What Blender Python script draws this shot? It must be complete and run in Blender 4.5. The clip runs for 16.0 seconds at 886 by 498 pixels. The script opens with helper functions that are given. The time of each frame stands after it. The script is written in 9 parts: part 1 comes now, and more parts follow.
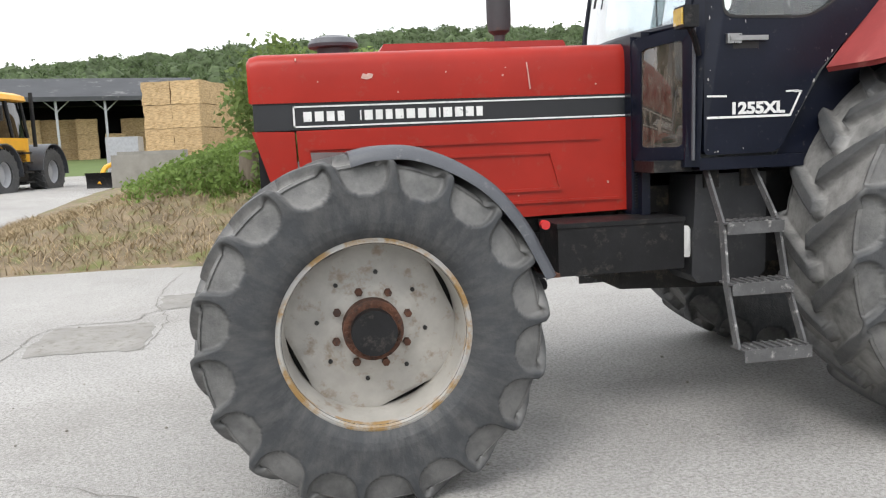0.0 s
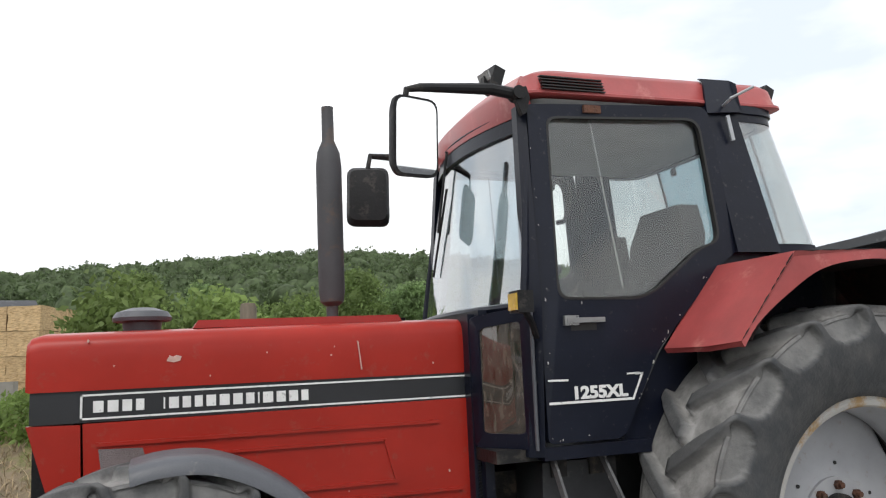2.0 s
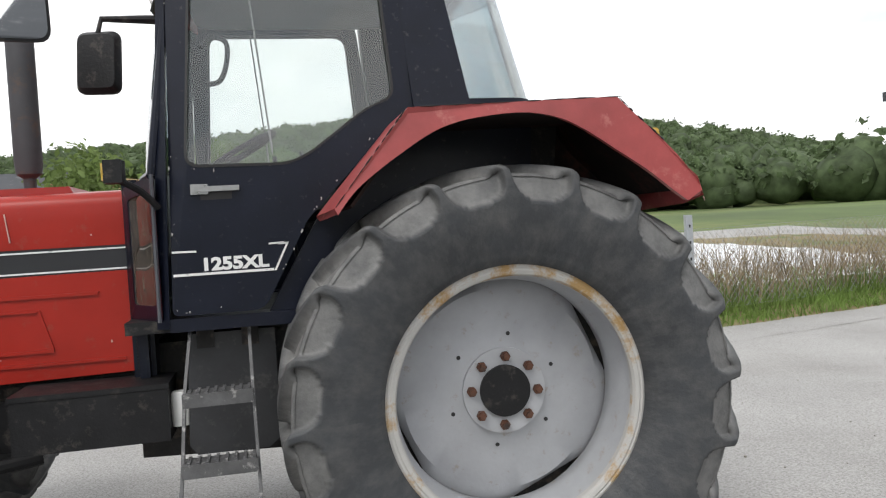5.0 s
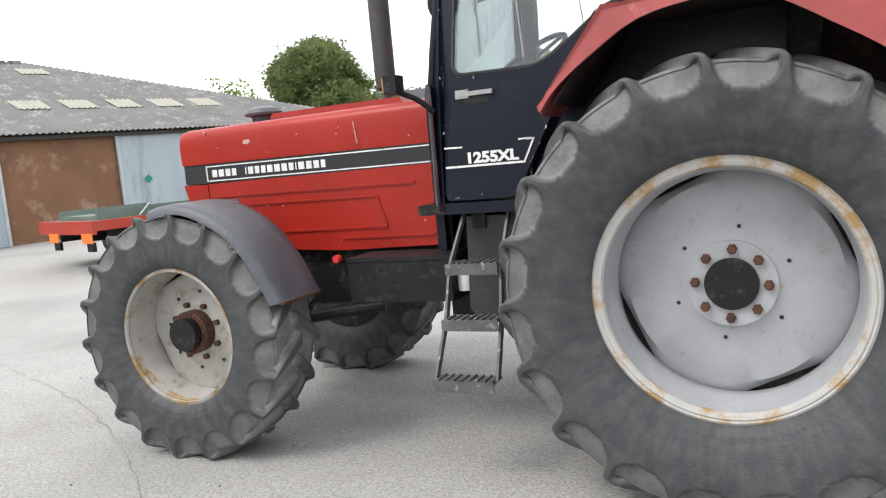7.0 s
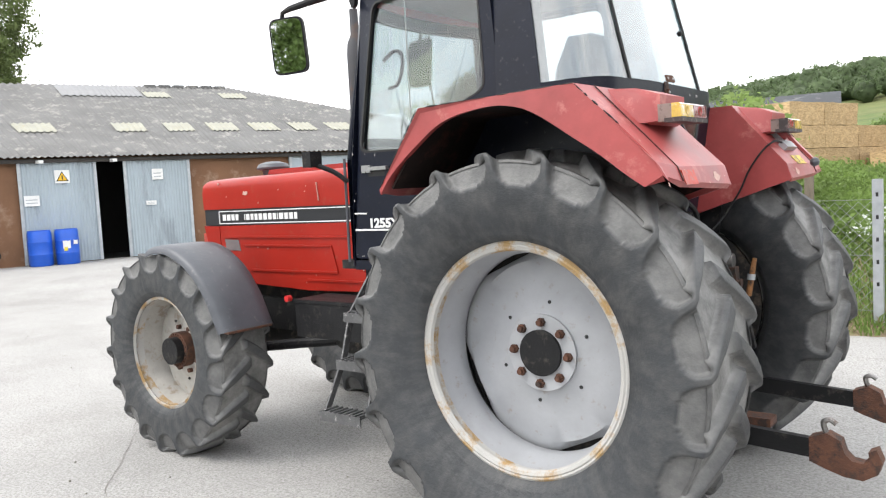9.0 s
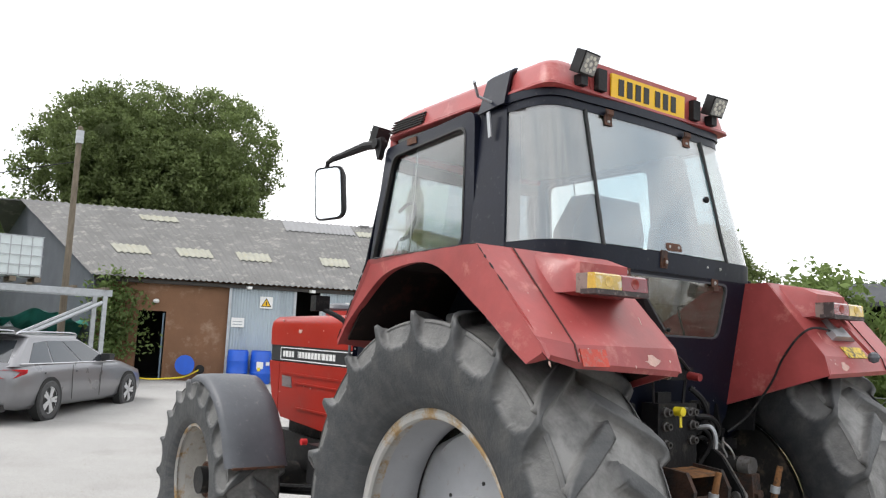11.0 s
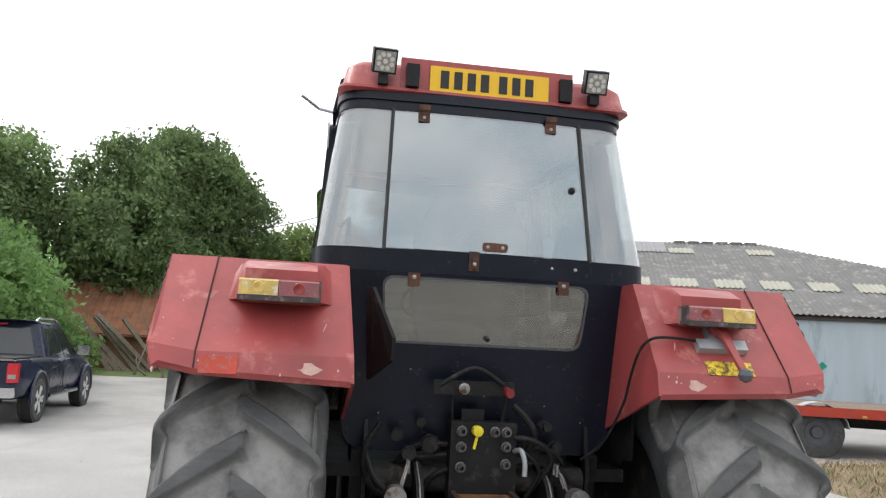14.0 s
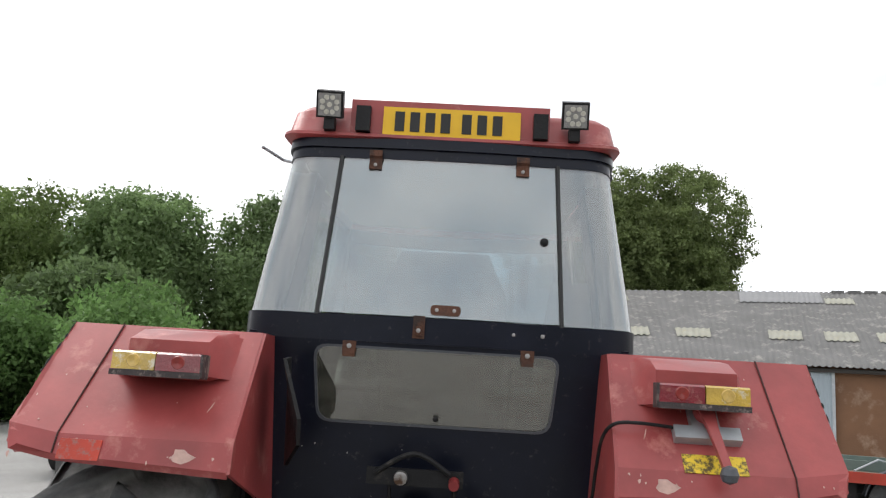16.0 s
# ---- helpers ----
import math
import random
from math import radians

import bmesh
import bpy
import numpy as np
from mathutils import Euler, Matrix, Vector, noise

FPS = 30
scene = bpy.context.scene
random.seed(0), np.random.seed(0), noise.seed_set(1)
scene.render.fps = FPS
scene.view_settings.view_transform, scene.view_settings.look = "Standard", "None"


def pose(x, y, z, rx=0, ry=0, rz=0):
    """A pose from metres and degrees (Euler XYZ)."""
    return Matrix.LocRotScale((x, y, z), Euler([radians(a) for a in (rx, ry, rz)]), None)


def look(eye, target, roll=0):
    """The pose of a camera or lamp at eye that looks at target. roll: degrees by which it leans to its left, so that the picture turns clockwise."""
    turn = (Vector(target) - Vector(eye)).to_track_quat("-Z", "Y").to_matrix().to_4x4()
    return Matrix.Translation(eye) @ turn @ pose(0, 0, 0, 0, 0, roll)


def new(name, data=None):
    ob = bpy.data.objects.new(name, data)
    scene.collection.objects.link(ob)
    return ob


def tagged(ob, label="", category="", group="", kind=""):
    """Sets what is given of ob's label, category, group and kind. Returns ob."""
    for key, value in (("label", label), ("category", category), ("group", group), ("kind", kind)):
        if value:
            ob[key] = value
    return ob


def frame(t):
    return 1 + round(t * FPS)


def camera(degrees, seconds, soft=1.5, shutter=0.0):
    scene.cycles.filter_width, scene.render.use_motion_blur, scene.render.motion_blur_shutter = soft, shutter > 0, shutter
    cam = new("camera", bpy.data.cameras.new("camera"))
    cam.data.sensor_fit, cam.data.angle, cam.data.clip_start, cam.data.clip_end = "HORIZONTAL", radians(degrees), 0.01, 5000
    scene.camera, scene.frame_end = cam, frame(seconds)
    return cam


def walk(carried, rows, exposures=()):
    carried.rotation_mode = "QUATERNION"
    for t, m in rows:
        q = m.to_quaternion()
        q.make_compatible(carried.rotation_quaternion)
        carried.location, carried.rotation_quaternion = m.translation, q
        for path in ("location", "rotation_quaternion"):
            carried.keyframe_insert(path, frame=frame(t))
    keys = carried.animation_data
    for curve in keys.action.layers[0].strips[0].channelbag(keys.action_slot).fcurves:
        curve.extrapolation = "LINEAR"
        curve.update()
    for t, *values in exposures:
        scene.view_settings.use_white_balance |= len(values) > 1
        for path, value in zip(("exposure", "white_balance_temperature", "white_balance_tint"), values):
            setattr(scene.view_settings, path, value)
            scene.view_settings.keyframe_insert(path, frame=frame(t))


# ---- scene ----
cam = camera(58.1, 16.0, soft=1.2)
PATH = [
    (0, (-3.009, -3.935, 1.364), (-2.672, -1.981, 1.104), -2.4),
    (0.5, (-2.926, -3.707, 1.456), (-2.61, -1.734, 1.371), -2.6),
    (1, (-2.857, -3.609, 1.584), (-2.484, -1.65, 1.74), -1.8),
    (1.5, (-2.823, -3.618, 1.623), (-2.347, -1.692, 1.875), -1.9),
    (2, (-2.766, -3.638, 1.626), (-2.089, -1.777, 1.9), -2.6),
    (2.5, (-2.658, -3.672, 1.612), (-1.844, -1.868, 1.895), -3.2),
    (3, (-2.46, -3.784, 1.603), (-1.647, -1.975, 1.862), -3.0),
    (3.5, (-2.203, -3.86, 1.548), (-1.441, -2.016, 1.679), -2.9),
    (3.7, (-2.064, -3.862, 1.554), (-1.362, -1.993, 1.662), -3.1),
    (5.8, (-0.316, -4.174, 1.569), (-0.44, -2.19, 1.344), -4.6),
    (6, (-0.223, -4.233, 1.572), (-0.584, -2.284, 1.31), -5.4),
    (6.5, (-0.034, -4.27, 1.55), (-0.812, -2.448, 1.276), -6.5),
    (7, (0.28, -4.196, 1.488), (-0.55, -2.391, 1.257), -5.3),
    (7.5, (0.705, -4.205, 1.495), (-0.177, -2.423, 1.28), -5.4),
    (8, (1.116, -4.107, 1.504), (0.174, -2.36, 1.262), -5.2),
    (8.5, (1.504, -3.941, 1.533), (0.433, -2.267, 1.308), -4.8),
    (9, (1.885, -3.882, 1.634), (0.64, -2.324, 1.483), -3.1),
    (9.5, (2.101, -3.741, 1.655), (0.774, -2.250, 1.775), 0.0),
    (9.7, (2.178, -3.650, 1.672), (0.816, -2.192, 1.816), 0.3),
    (11.8, (2.87, -2.346, 1.661), (1.148, -1.349, 1.857), 2.6),
    (12, (2.966, -2.208, 1.676), (1.231, -1.228, 1.847), 2.1),
    (12.5, (3.09, -1.841, 1.678), (1.319, -0.935, 1.892), 2.5),
    (13, (3.203, -1.454, 1.68), (1.34, -0.758, 1.888), 2.5),
    (13.5, (3.316, -1.074, 1.717), (1.388, -0.576, 1.906), 3.1),
    (14, (3.395, -0.685, 1.732), (1.433, -0.373, 1.965), 2.9),
    (14.5, (3.521, -0.351, 1.73), (1.535, -0.196, 1.91), 3.2),
    (15, (3.424, -0.173, 1.774), (1.436, -0.077, 1.973), 3.4),
    (15.5, (3.205, -0.027, 1.83), (1.226, -0.008, 2.119), 4.0),
    (16, (3.032, 0.1, 1.857), (1.063, 0.029, 2.201), 3.5),
]
walk(cam, [(t, look(eye, target, roll)) for t, eye, target, roll in PATH],
     exposures=[(0, 1.1), (0.7, 1.12), (1.5, 0.8), (2.5, 0.46), (3.5, 0.38), (4.8, 0.65), (6, 1.0), (6.6, 1.15), (7, 1.18), (8, 1.42), (9.0, 1.42), (9.7, 1.18), (11.8, 0.98), (14, 0.95), (16, 0.66)])

# ---- overcast sky and a soft sun ----
SUN_EL, SUN_AZ = 52.0, 215.0
world = bpy.data.worlds.new("overcast_sky")
scene.world = world
world.use_nodes = True
wn, wl = world.node_tree.nodes, world.node_tree.links
wn.clear()
sky = wn.new("ShaderNodeTexSky")
sky.sky_type = "NISHITA"
sky.sun_disc = False
sky.sun_elevation, sky.sun_rotation = radians(SUN_EL), radians(SUN_AZ)
sky_bg = wn.new("ShaderNodeBackground")
sky_bg.inputs["Strength"].default_value = 0.05
wl.new(sky.outputs["Color"], sky_bg.inputs["Color"])
coord = wn.new("ShaderNodeTexCoord")
stretch = wn.new("ShaderNodeMapping")
stretch.inputs["Scale"].default_value = (1.0, 1.0, 2.6)
wl.new(coord.outputs["Generated"], stretch.inputs["Vector"])
cloud = wn.new("ShaderNodeTexNoise")
cloud.inputs["Scale"].default_value = 2.1
cloud.inputs["Detail"].default_value = 6
cloud.inputs["Roughness"].default_value = 0.52
wl.new(stretch.outputs["Vector"], cloud.inputs["Vector"])
tone = wn.new("ShaderNodeValToRGB")
tone.color_ramp.elements[0].position, tone.color_ramp.elements[0].color = 0.33, (0.66, 0.72, 0.79, 1)
tone.color_ramp.elements[1].position, tone.color_ramp.elements[1].color = 0.52, (1.02, 1.02, 1.03, 1)
wl.new(cloud.outputs["Fac"], tone.inputs["Fac"])
cloud_bg = wn.new("ShaderNodeBackground")
cloud_bg.inputs["Strength"].default_value = 0.95
wl.new(tone.outputs["Color"], cloud_bg.inputs["Color"])
both = wn.new("ShaderNodeMixShader")
both.inputs["Fac"].default_value = 0.9
wl.new(sky_bg.outputs["Background"], both.inputs[1])
wl.new(cloud_bg.outputs["Background"], both.inputs[2])
wout = wn.new("ShaderNodeOutputWorld")
wl.new(both.outputs["Shader"], wout.inputs["Surface"])

sun_data = bpy.data.lights.new("sun", "SUN")
sun_data.energy, sun_data.angle, sun_data.color = 0.9, radians(25), (1.0, 0.97, 0.93)
sun = new("sun", sun_data)
sun.rotation_euler = (radians(90 - SUN_EL), 0, radians(180 - SUN_AZ))

# ---- materials ----
def M(name, col, rough=0.6, metal=0.0, var=0.18, scale=6.0, bump=0.15, bscale=70.0, spot=None, spot_scale=9.0, spot_amount=0.35,
      streak=(1, 1, 1), coat=0.0, piece=0.0, spec=0.5):
    """A surface with broad and fine variation; spot: a second colour that shows in worn or dirty patches."""
    m = bpy.data.materials.new(name)
    m.use_nodes = True
    n, l = m.node_tree.nodes, m.node_tree.links
    bs = n["Principled BSDF"]
    tc = n.new("ShaderNodeTexCoord")
    mp = n.new("ShaderNodeMapping")
    mp.inputs["Scale"].default_value = streak
    l.new(tc.outputs["Object"], mp.inputs["Vector"])
    vec = mp.outputs["Vector"]

    def nz(sc, det, ro=0.6):
        t = n.new("ShaderNodeTexNoise")
        t.inputs["Scale"].default_value, t.inputs["Detail"].default_value, t.inputs["Roughness"].default_value = sc, det, ro
        l.new(vec, t.inputs["Vector"])
        return t.outputs["Fac"]

    def mix(fac, a, b, mode="MIX"):
        x = n.new("ShaderNodeMix")
        x.data_type, x.blend_type = "RGBA", mode
        for sock, v in ((x.inputs[0], fac), (x.inputs[6], a), (x.inputs[7], b)):
            if isinstance(v, (tuple, list)):
                sock.default_value = (*v[:3], 1)
            elif isinstance(v, (int, float)):
                sock.default_value = v
            else:
                l.new(v, sock)
        return x.outputs[2]

    def ramp(f, lo, hi):
        r = n.new("ShaderNodeMapRange")
        r.inputs["From Min"].default_value, r.inputs["From Max"].default_value = lo, hi
        l.new(f, r.inputs["Value"])
        return r.outputs["Result"]

    broad, fine = nz(scale, 4), nz(bscale, 3)
    dark = tuple(c * (1 - var) for c in col)
    light = tuple(min(1, c * (1 + var)) for c in col)
    c = mix(ramp(broad, 0.3, 0.7), dark, light)
    c = mix(ramp(fine, 0.2, 0.8), mix(0.25, c, dark), c)
    if spot:
        s = ramp(nz(spot_scale, 8, 0.7), 0.62 - 0.3 * spot_amount, 0.74 - 0.3 * spot_amount)
        c = mix(s, c, spot)
    if piece:
        oi = n.new("ShaderNodeObjectInfo")
        ge = n.new("ShaderNodeNewGeometry")
        ad = n.new("ShaderNodeMath")
        ad.operation = "ADD"
        l.new(oi.outputs["Random"], ad.inputs[0])
        l.new(ge.outputs["Random Per Island"], ad.inputs[1])
        hs = n.new("ShaderNodeHueSaturation")
        l.new(c, hs.inputs["Color"])
        mr = n.new("ShaderNodeMapRange")
        mr.inputs["From Max"].default_value = 2.0
        mr.inputs["To Min"].default_value, mr.inputs["To Max"].default_value = 1 - piece, 1 + piece
        l.new(ad.outputs["Value"], mr.inputs["Value"])
        l.new(mr.outputs["Result"], hs.inputs["Value"])
        c = hs.outputs["Color"]
    l.new(c, bs.inputs["Base Color"])
    rr = n.new("ShaderNodeMapRange")
    rr.inputs["To Min"].default_value, rr.inputs["To Max"].default_value = max(0.02, rough - 0.1), min(1, rough + 0.12)
    l.new(broad, rr.inputs["Value"])
    l.new(rr.outputs["Result"], bs.inputs["Roughness"])
    bs.inputs["Metallic"].default_value = metal
    bs.inputs["Coat Weight"].default_value = coat
    bs.inputs["Specular IOR Level"].default_value = spec
    if bump:
        b = n.new("ShaderNodeBump")
        b.inputs["Strength"].default_value, b.inputs["Distance"].default_value = bump, 0.01
        l.new(fine, b.inputs["Height"])
        l.new(b.outputs["Normal"], bs.inputs["Normal"])
    return m


def glass(name, tint, base=0.08, top=0.9, dust=0.0, dirt=(0.3, 0.29, 0.25)):
    """A thin pane: tinted see-through with a mirror gloss that grows towards grazing."""
    m = bpy.data.materials.new(name)
    m.use_nodes = True
    n, l = m.node_tree.nodes, m.node_tree.links
    n.clear()
    tr, gl, mx, lw, pw, mr, out = (n.new("ShaderNode" + k) for k in ("BsdfTransparent", "BsdfGlossy", "MixShader", "LayerWeight", "Math", "MapRange", "OutputMaterial"))
    tr.inputs["Color"].default_value = (*tint, 1)
    gl.inputs["Roughness"].default_value = 0.03
    lw.inputs["Blend"].default_value = 0.5
    pw.operation = "POWER"
    pw.inputs[1].default_value = 4.0
    mr.inputs["To Min"].default_value, mr.inputs["To Max"].default_value = base, top
    l.new(lw.outputs["Facing"], pw.inputs[0])
    l.new(pw.outputs["Value"], mr.inputs["Value"])
    l.new(mr.outputs["Result"], mx.inputs["Fac"])
    l.new(tr.outputs["BSDF"], mx.inputs[1])
    l.new(gl.outputs["BSDF"], mx.inputs[2])
    if dust:
        df, dm, nt, dr = (n.new("ShaderNode" + k) for k in ("BsdfDiffuse", "MixShader", "TexNoise", "MapRange"))
        df.inputs["Color"].default_value = (*dirt, 1)
        nt.inputs["Scale"].default_value, nt.inputs["Detail"].default_value = 7.0, 6.0
        dr.inputs["From Min"].default_value, dr.inputs["From Max"].default_value = 0.3, 0.7
        dr.inputs["To Min"].default_value, dr.inputs["To Max"].default_value = dust * 0.15, dust * 1.85
        l.new(nt.outputs["Fac"], dr.inputs["Value"])
        l.new(dr.outputs["Result"], dm.inputs["Fac"])
        l.new(mx.outputs["Shader"], dm.inputs[1])
        l.new(df.outputs["BSDF"], dm.inputs[2])
        l.new(dm.outputs["Shader"], out.inputs["Surface"])
        return m
    l.new(mx.outputs["Shader"], out.inputs["Surface"])
    return m


RED = M("red_paint", (0.325, 0.02, 0.012), 0.32, spec=0.28, var=0.12, scale=3, bump=0.03, bscale=25, spot=(0.28, 0.05, 0.035), spot_scale=14, spot_amount=0.12)
FADED = M("faded_red_paint", (0.33, 0.06, 0.058), 0.36, var=0.24, scale=4, bump=0.05, bscale=60, spot=(0.46, 0.16, 0.14), spot_scale=6, spot_amount=0.14)
NAVY = M("black_blue_paint", (0.006, 0.008, 0.017), 0.33, var=0.25, scale=5, bump=0.05, bscale=60, spot=(0.045, 0.046, 0.05), spot_scale=30, spot_amount=0.06, spec=0.26)
BLACK = M("black_enamel", (0.012, 0.012, 0.013), 0.5, var=0.3, scale=8, bump=0.2, bscale=60, spot=(0.05, 0.045, 0.04), spot_scale=14, spot_amount=0.22, spec=0.25)
GREASE = M("oily_cast_iron", (0.022, 0.021, 0.02), 0.6, var=0.4, scale=12, bump=0.5, bscale=50, spot=(0.09, 0.07, 0.055), spot_scale=12, spot_amount=0.3, spec=0.3)
RUBBER = M("worn_tyre_rubber", (0.052, 0.053, 0.055), 0.72, var=0.3, scale=9, bump=0.4, bscale=70, spot=(0.085, 0.083, 0.08), spot_scale=18, spot_amount=0.32)

def sidewall(name, cx, cz):
    """Tyre rubber with a grain that runs out from the axle."""
    m = M(name, (0.034, 0.037, 0.041), 0.55, var=0.25, scale=5, bump=0.3, bscale=70)
    n, l = m.node_tree.nodes, m.node_tree.links
    tc, sp, cb, nt, mr, mx = (n.new("ShaderNode" + k) for k in ("TexCoord", "SeparateXYZ", "CombineXYZ", "TexNoise", "MapRange", "Mix"))
    l.new(tc.outputs["Object"], sp.inputs[0])

    def calc(op, a, b):
        q = n.new("ShaderNodeMath")
        q.operation = op
        for i, v in enumerate((a, b)):
            if isinstance(v, (int, float)):
                q.inputs[i].default_value = v
            else:
                l.new(v, q.inputs[i])
        return q.outputs[0]
    dx, dz = calc("SUBTRACT", sp.outputs["X"], cx), calc("SUBTRACT", sp.outputs["Z"], cz)
    l.new(calc("MULTIPLY", calc("ARCTAN2", dz, dx), 10.0), cb.inputs[0])
    l.new(calc("MULTIPLY", calc("SQRT", calc("ADD", calc("MULTIPLY", dx, dx), calc("MULTIPLY", dz, dz)), 0.0), 9.0), cb.inputs[1])
    nt.inputs["Scale"].default_value, nt.inputs["Detail"].default_value, nt.inputs["Roughness"].default_value = 1.0, 6.0, 0.65
    l.new(cb.outputs[0], nt.inputs["Vector"])
    mr.inputs["From Min"].default_value, mr.inputs["From Max"].default_value = 0.42, 0.85
    l.new(nt.outputs["Fac"], mr.inputs["Value"])
    mx.data_type = "RGBA"
    bs = n["Principled BSDF"]
    old = bs.inputs["Base Color"].links[0].from_socket
    l.new(mr.outputs["Result"], mx.inputs[0])
    l.new(old, mx.inputs[6])
    mx.inputs[7].default_value = (0.09, 0.089, 0.086, 1)
    # dry dust that lies between the lugs
    at, dn, dc, dx = (n.new("ShaderNode" + k) for k in ("Attribute", "TexNoise", "ValToRGB", "Mix"))
    at.attribute_name = "dust"
    dn.inputs["Scale"].default_value, dn.inputs["Detail"].default_value, dn.inputs["Roughness"].default_value = 9.0, 7.0, 0.65
    l.new(tc.outputs["Object"], dn.inputs["Vector"])
    dc.color_ramp.elements[0].position, dc.color_ramp.elements[0].color = 0.32, (0.11, 0.109, 0.106, 1)
    dc.color_ramp.elements[1].position, dc.color_ramp.elements[1].color = 0.62, (0.27, 0.265, 0.255, 1)
    l.new(dn.outputs["Fac"], dc.inputs["Fac"])
    dx.data_type = "RGBA"
    l.new(at.outputs["Fac"], dx.inputs[0])
    l.new(mx.outputs[2], dx.inputs[6])
    l.new(dc.outputs["Color"], dx.inputs[7])
    l.new(dx.outputs[2], bs.inputs["Base Color"])
    return m


SIDEWALL_R, SIDEWALL_F = sidewall("rear_sidewall_rubber", 0.0, 0.875), sidewall("front_sidewall_rubber", -2.774, 0.665)
GREYPLASTIC = M("grey_black_plastic", (0.075, 0.08, 0.092), 0.42, var=0.2, scale=5, bump=0.15, bscale=120, spot=(0.16, 0.16, 0.165), spot_scale=22, spot_amount=0.1)
SILVER = M("silver_wheel_paint", (0.355, 0.362, 0.378), 0.38, var=0.12, scale=4, bump=0.06, bscale=60, spot=(0.28, 0.25, 0.21), spot_scale=17, spot_amount=0.1)
CREAM = M("weathered_cream_wheel_paint", (0.40, 0.385, 0.355), 0.5, var=0.18, scale=6, bump=0.08, bscale=60, spot=(0.27, 0.22, 0.17), spot_scale=11, spot_amount=0.28)
RIMRUST = M("rim_edge_with_rust", (0.44, 0.43, 0.41), 0.5, var=0.12, scale=7, bump=0.1, spot=(0.33, 0.21, 0.085), spot_scale=7, spot_amount=0.5)
RUST = M("rusty_steel", (0.10, 0.042, 0.024), 0.8, var=0.4, scale=14, bump=0.5, bscale=90, spot=(0.04, 0.025, 0.02), spot_scale=16, spot_amount=0.4)
STEEL = M("bare_worn_steel", (0.3, 0.29, 0.28), 0.4, metal=0.8, var=0.25, scale=12, bump=0.2, spot=(0.1, 0.06, 0.04), spot_scale=14, spot_amount=0.3)
GALV = M("galvanised_steel", (0.42, 0.44, 0.46), 0.45, metal=0.5, var=0.15, scale=10, bump=0.1)
WHITE = M("white_decal", (0.72, 0.72, 0.71), 0.5, var=0.1, scale=20, bump=0.0, spot=(0.05, 0.05, 0.055), spot_scale=40, spot_amount=0.1)
WHITEP = M("white_plastic", (0.75, 0.75, 0.73), 0.45, var=0.08, scale=10, bump=0.05)
SEAT = M("dark_seat_fabric", (0.03, 0.031, 0.034), 0.85, var=0.25, scale=8, bump=0.4, bscale=200)
LINING = M("grey_headlining", (0.26, 0.26, 0.255), 0.9, var=0.15, scale=5, bump=0.2)
AMBER = M("amber_lens", (0.56, 0.37, 0.06), 0.15, var=0.25, scale=18, bump=0.2, bscale=120, coat=0.8, spot=(0.62, 0.55, 0.40), spot_scale=22, spot_amount=0.3)
REDLENS = M("red_lens", (0.20, 0.014, 0.022), 0.15, var=0.25, scale=18, bump=0.2, bscale=120, coat=0.8, spot=(0.33, 0.12, 0.10), spot_scale=22, spot_amount=0.25)
BAREEDGE = M("bare_pale_edge", (0.36, 0.35, 0.34), 0.6, var=0.3, scale=40, bump=0.1)
CLEARLENS = M("clear_lens", (0.27, 0.27, 0.26), 0.15, var=0.15, scale=60, bump=0.5, bscale=140, coat=0.6)
YELLOW = M("yellow_plate", (0.78, 0.46, 0.01), 0.4, var=0.04, scale=10, bump=0.0)
YELLOWCAP = M("yellow_plastic", (0.75, 0.6, 0.02), 0.4, var=0.06, scale=10, bump=0.0)
INK = M("black_print", (0.012, 0.012, 0.012), 0.5, var=0.1, bump=0.0)
REDPART = M("red_knob", (0.55, 0.03, 0.03), 0.4, var=0.1, bump=0.0)
MIRROR = bpy.data.materials.new("mirror_glass")
MIRROR.use_nodes = True
MIRROR.node_tree.nodes["Principled BSDF"].inputs["Metallic"].default_value = 1
MIRROR.node_tree.nodes["Principled BSDF"].inputs["Roughness"].default_value = 0.02
MIRROR.node_tree.nodes["Principled BSDF"].inputs["Base Color"].default_value = (0.85, 0.87, 0.88, 1)
CABGLASS = glass("cab_glass", (0.92, 0.94, 0.93), 0.075, 0.9)
REARGLASS = glass("tinted_rear_glass", (0.66, 0.77, 0.80), 0.29)
DIRTYGLASS = glass("dull_tinted_glass", (0.62, 0.62, 0.55), 0.2, 0.9, 0.16, (0.25, 0.24, 0.2))
CORNERGLASS = glass("brown_dusty_glass", (0.25, 0.22, 0.18), 0.16, 0.9, 0.28, (0.2, 0.17, 0.14))
SCREENGLASS = glass("windscreen_glass", (0.70, 0.77, 0.80), 0.38)
CURVEDGLASS = glass("curved_corner_glass", (0.78, 0.82, 0.82), 0.22)
CARGLASS = glass("dark_car_glass", (0.1, 0.11, 0.12), 0.08)
CONCRETE = M("worn_concrete", (0.385, 0.378, 0.368), 0.9, var=0.2, scale=0.45, bump=0.6, bscale=130, spot=(0.24, 0.231, 0.218), spot_scale=60, spot_amount=0.5)


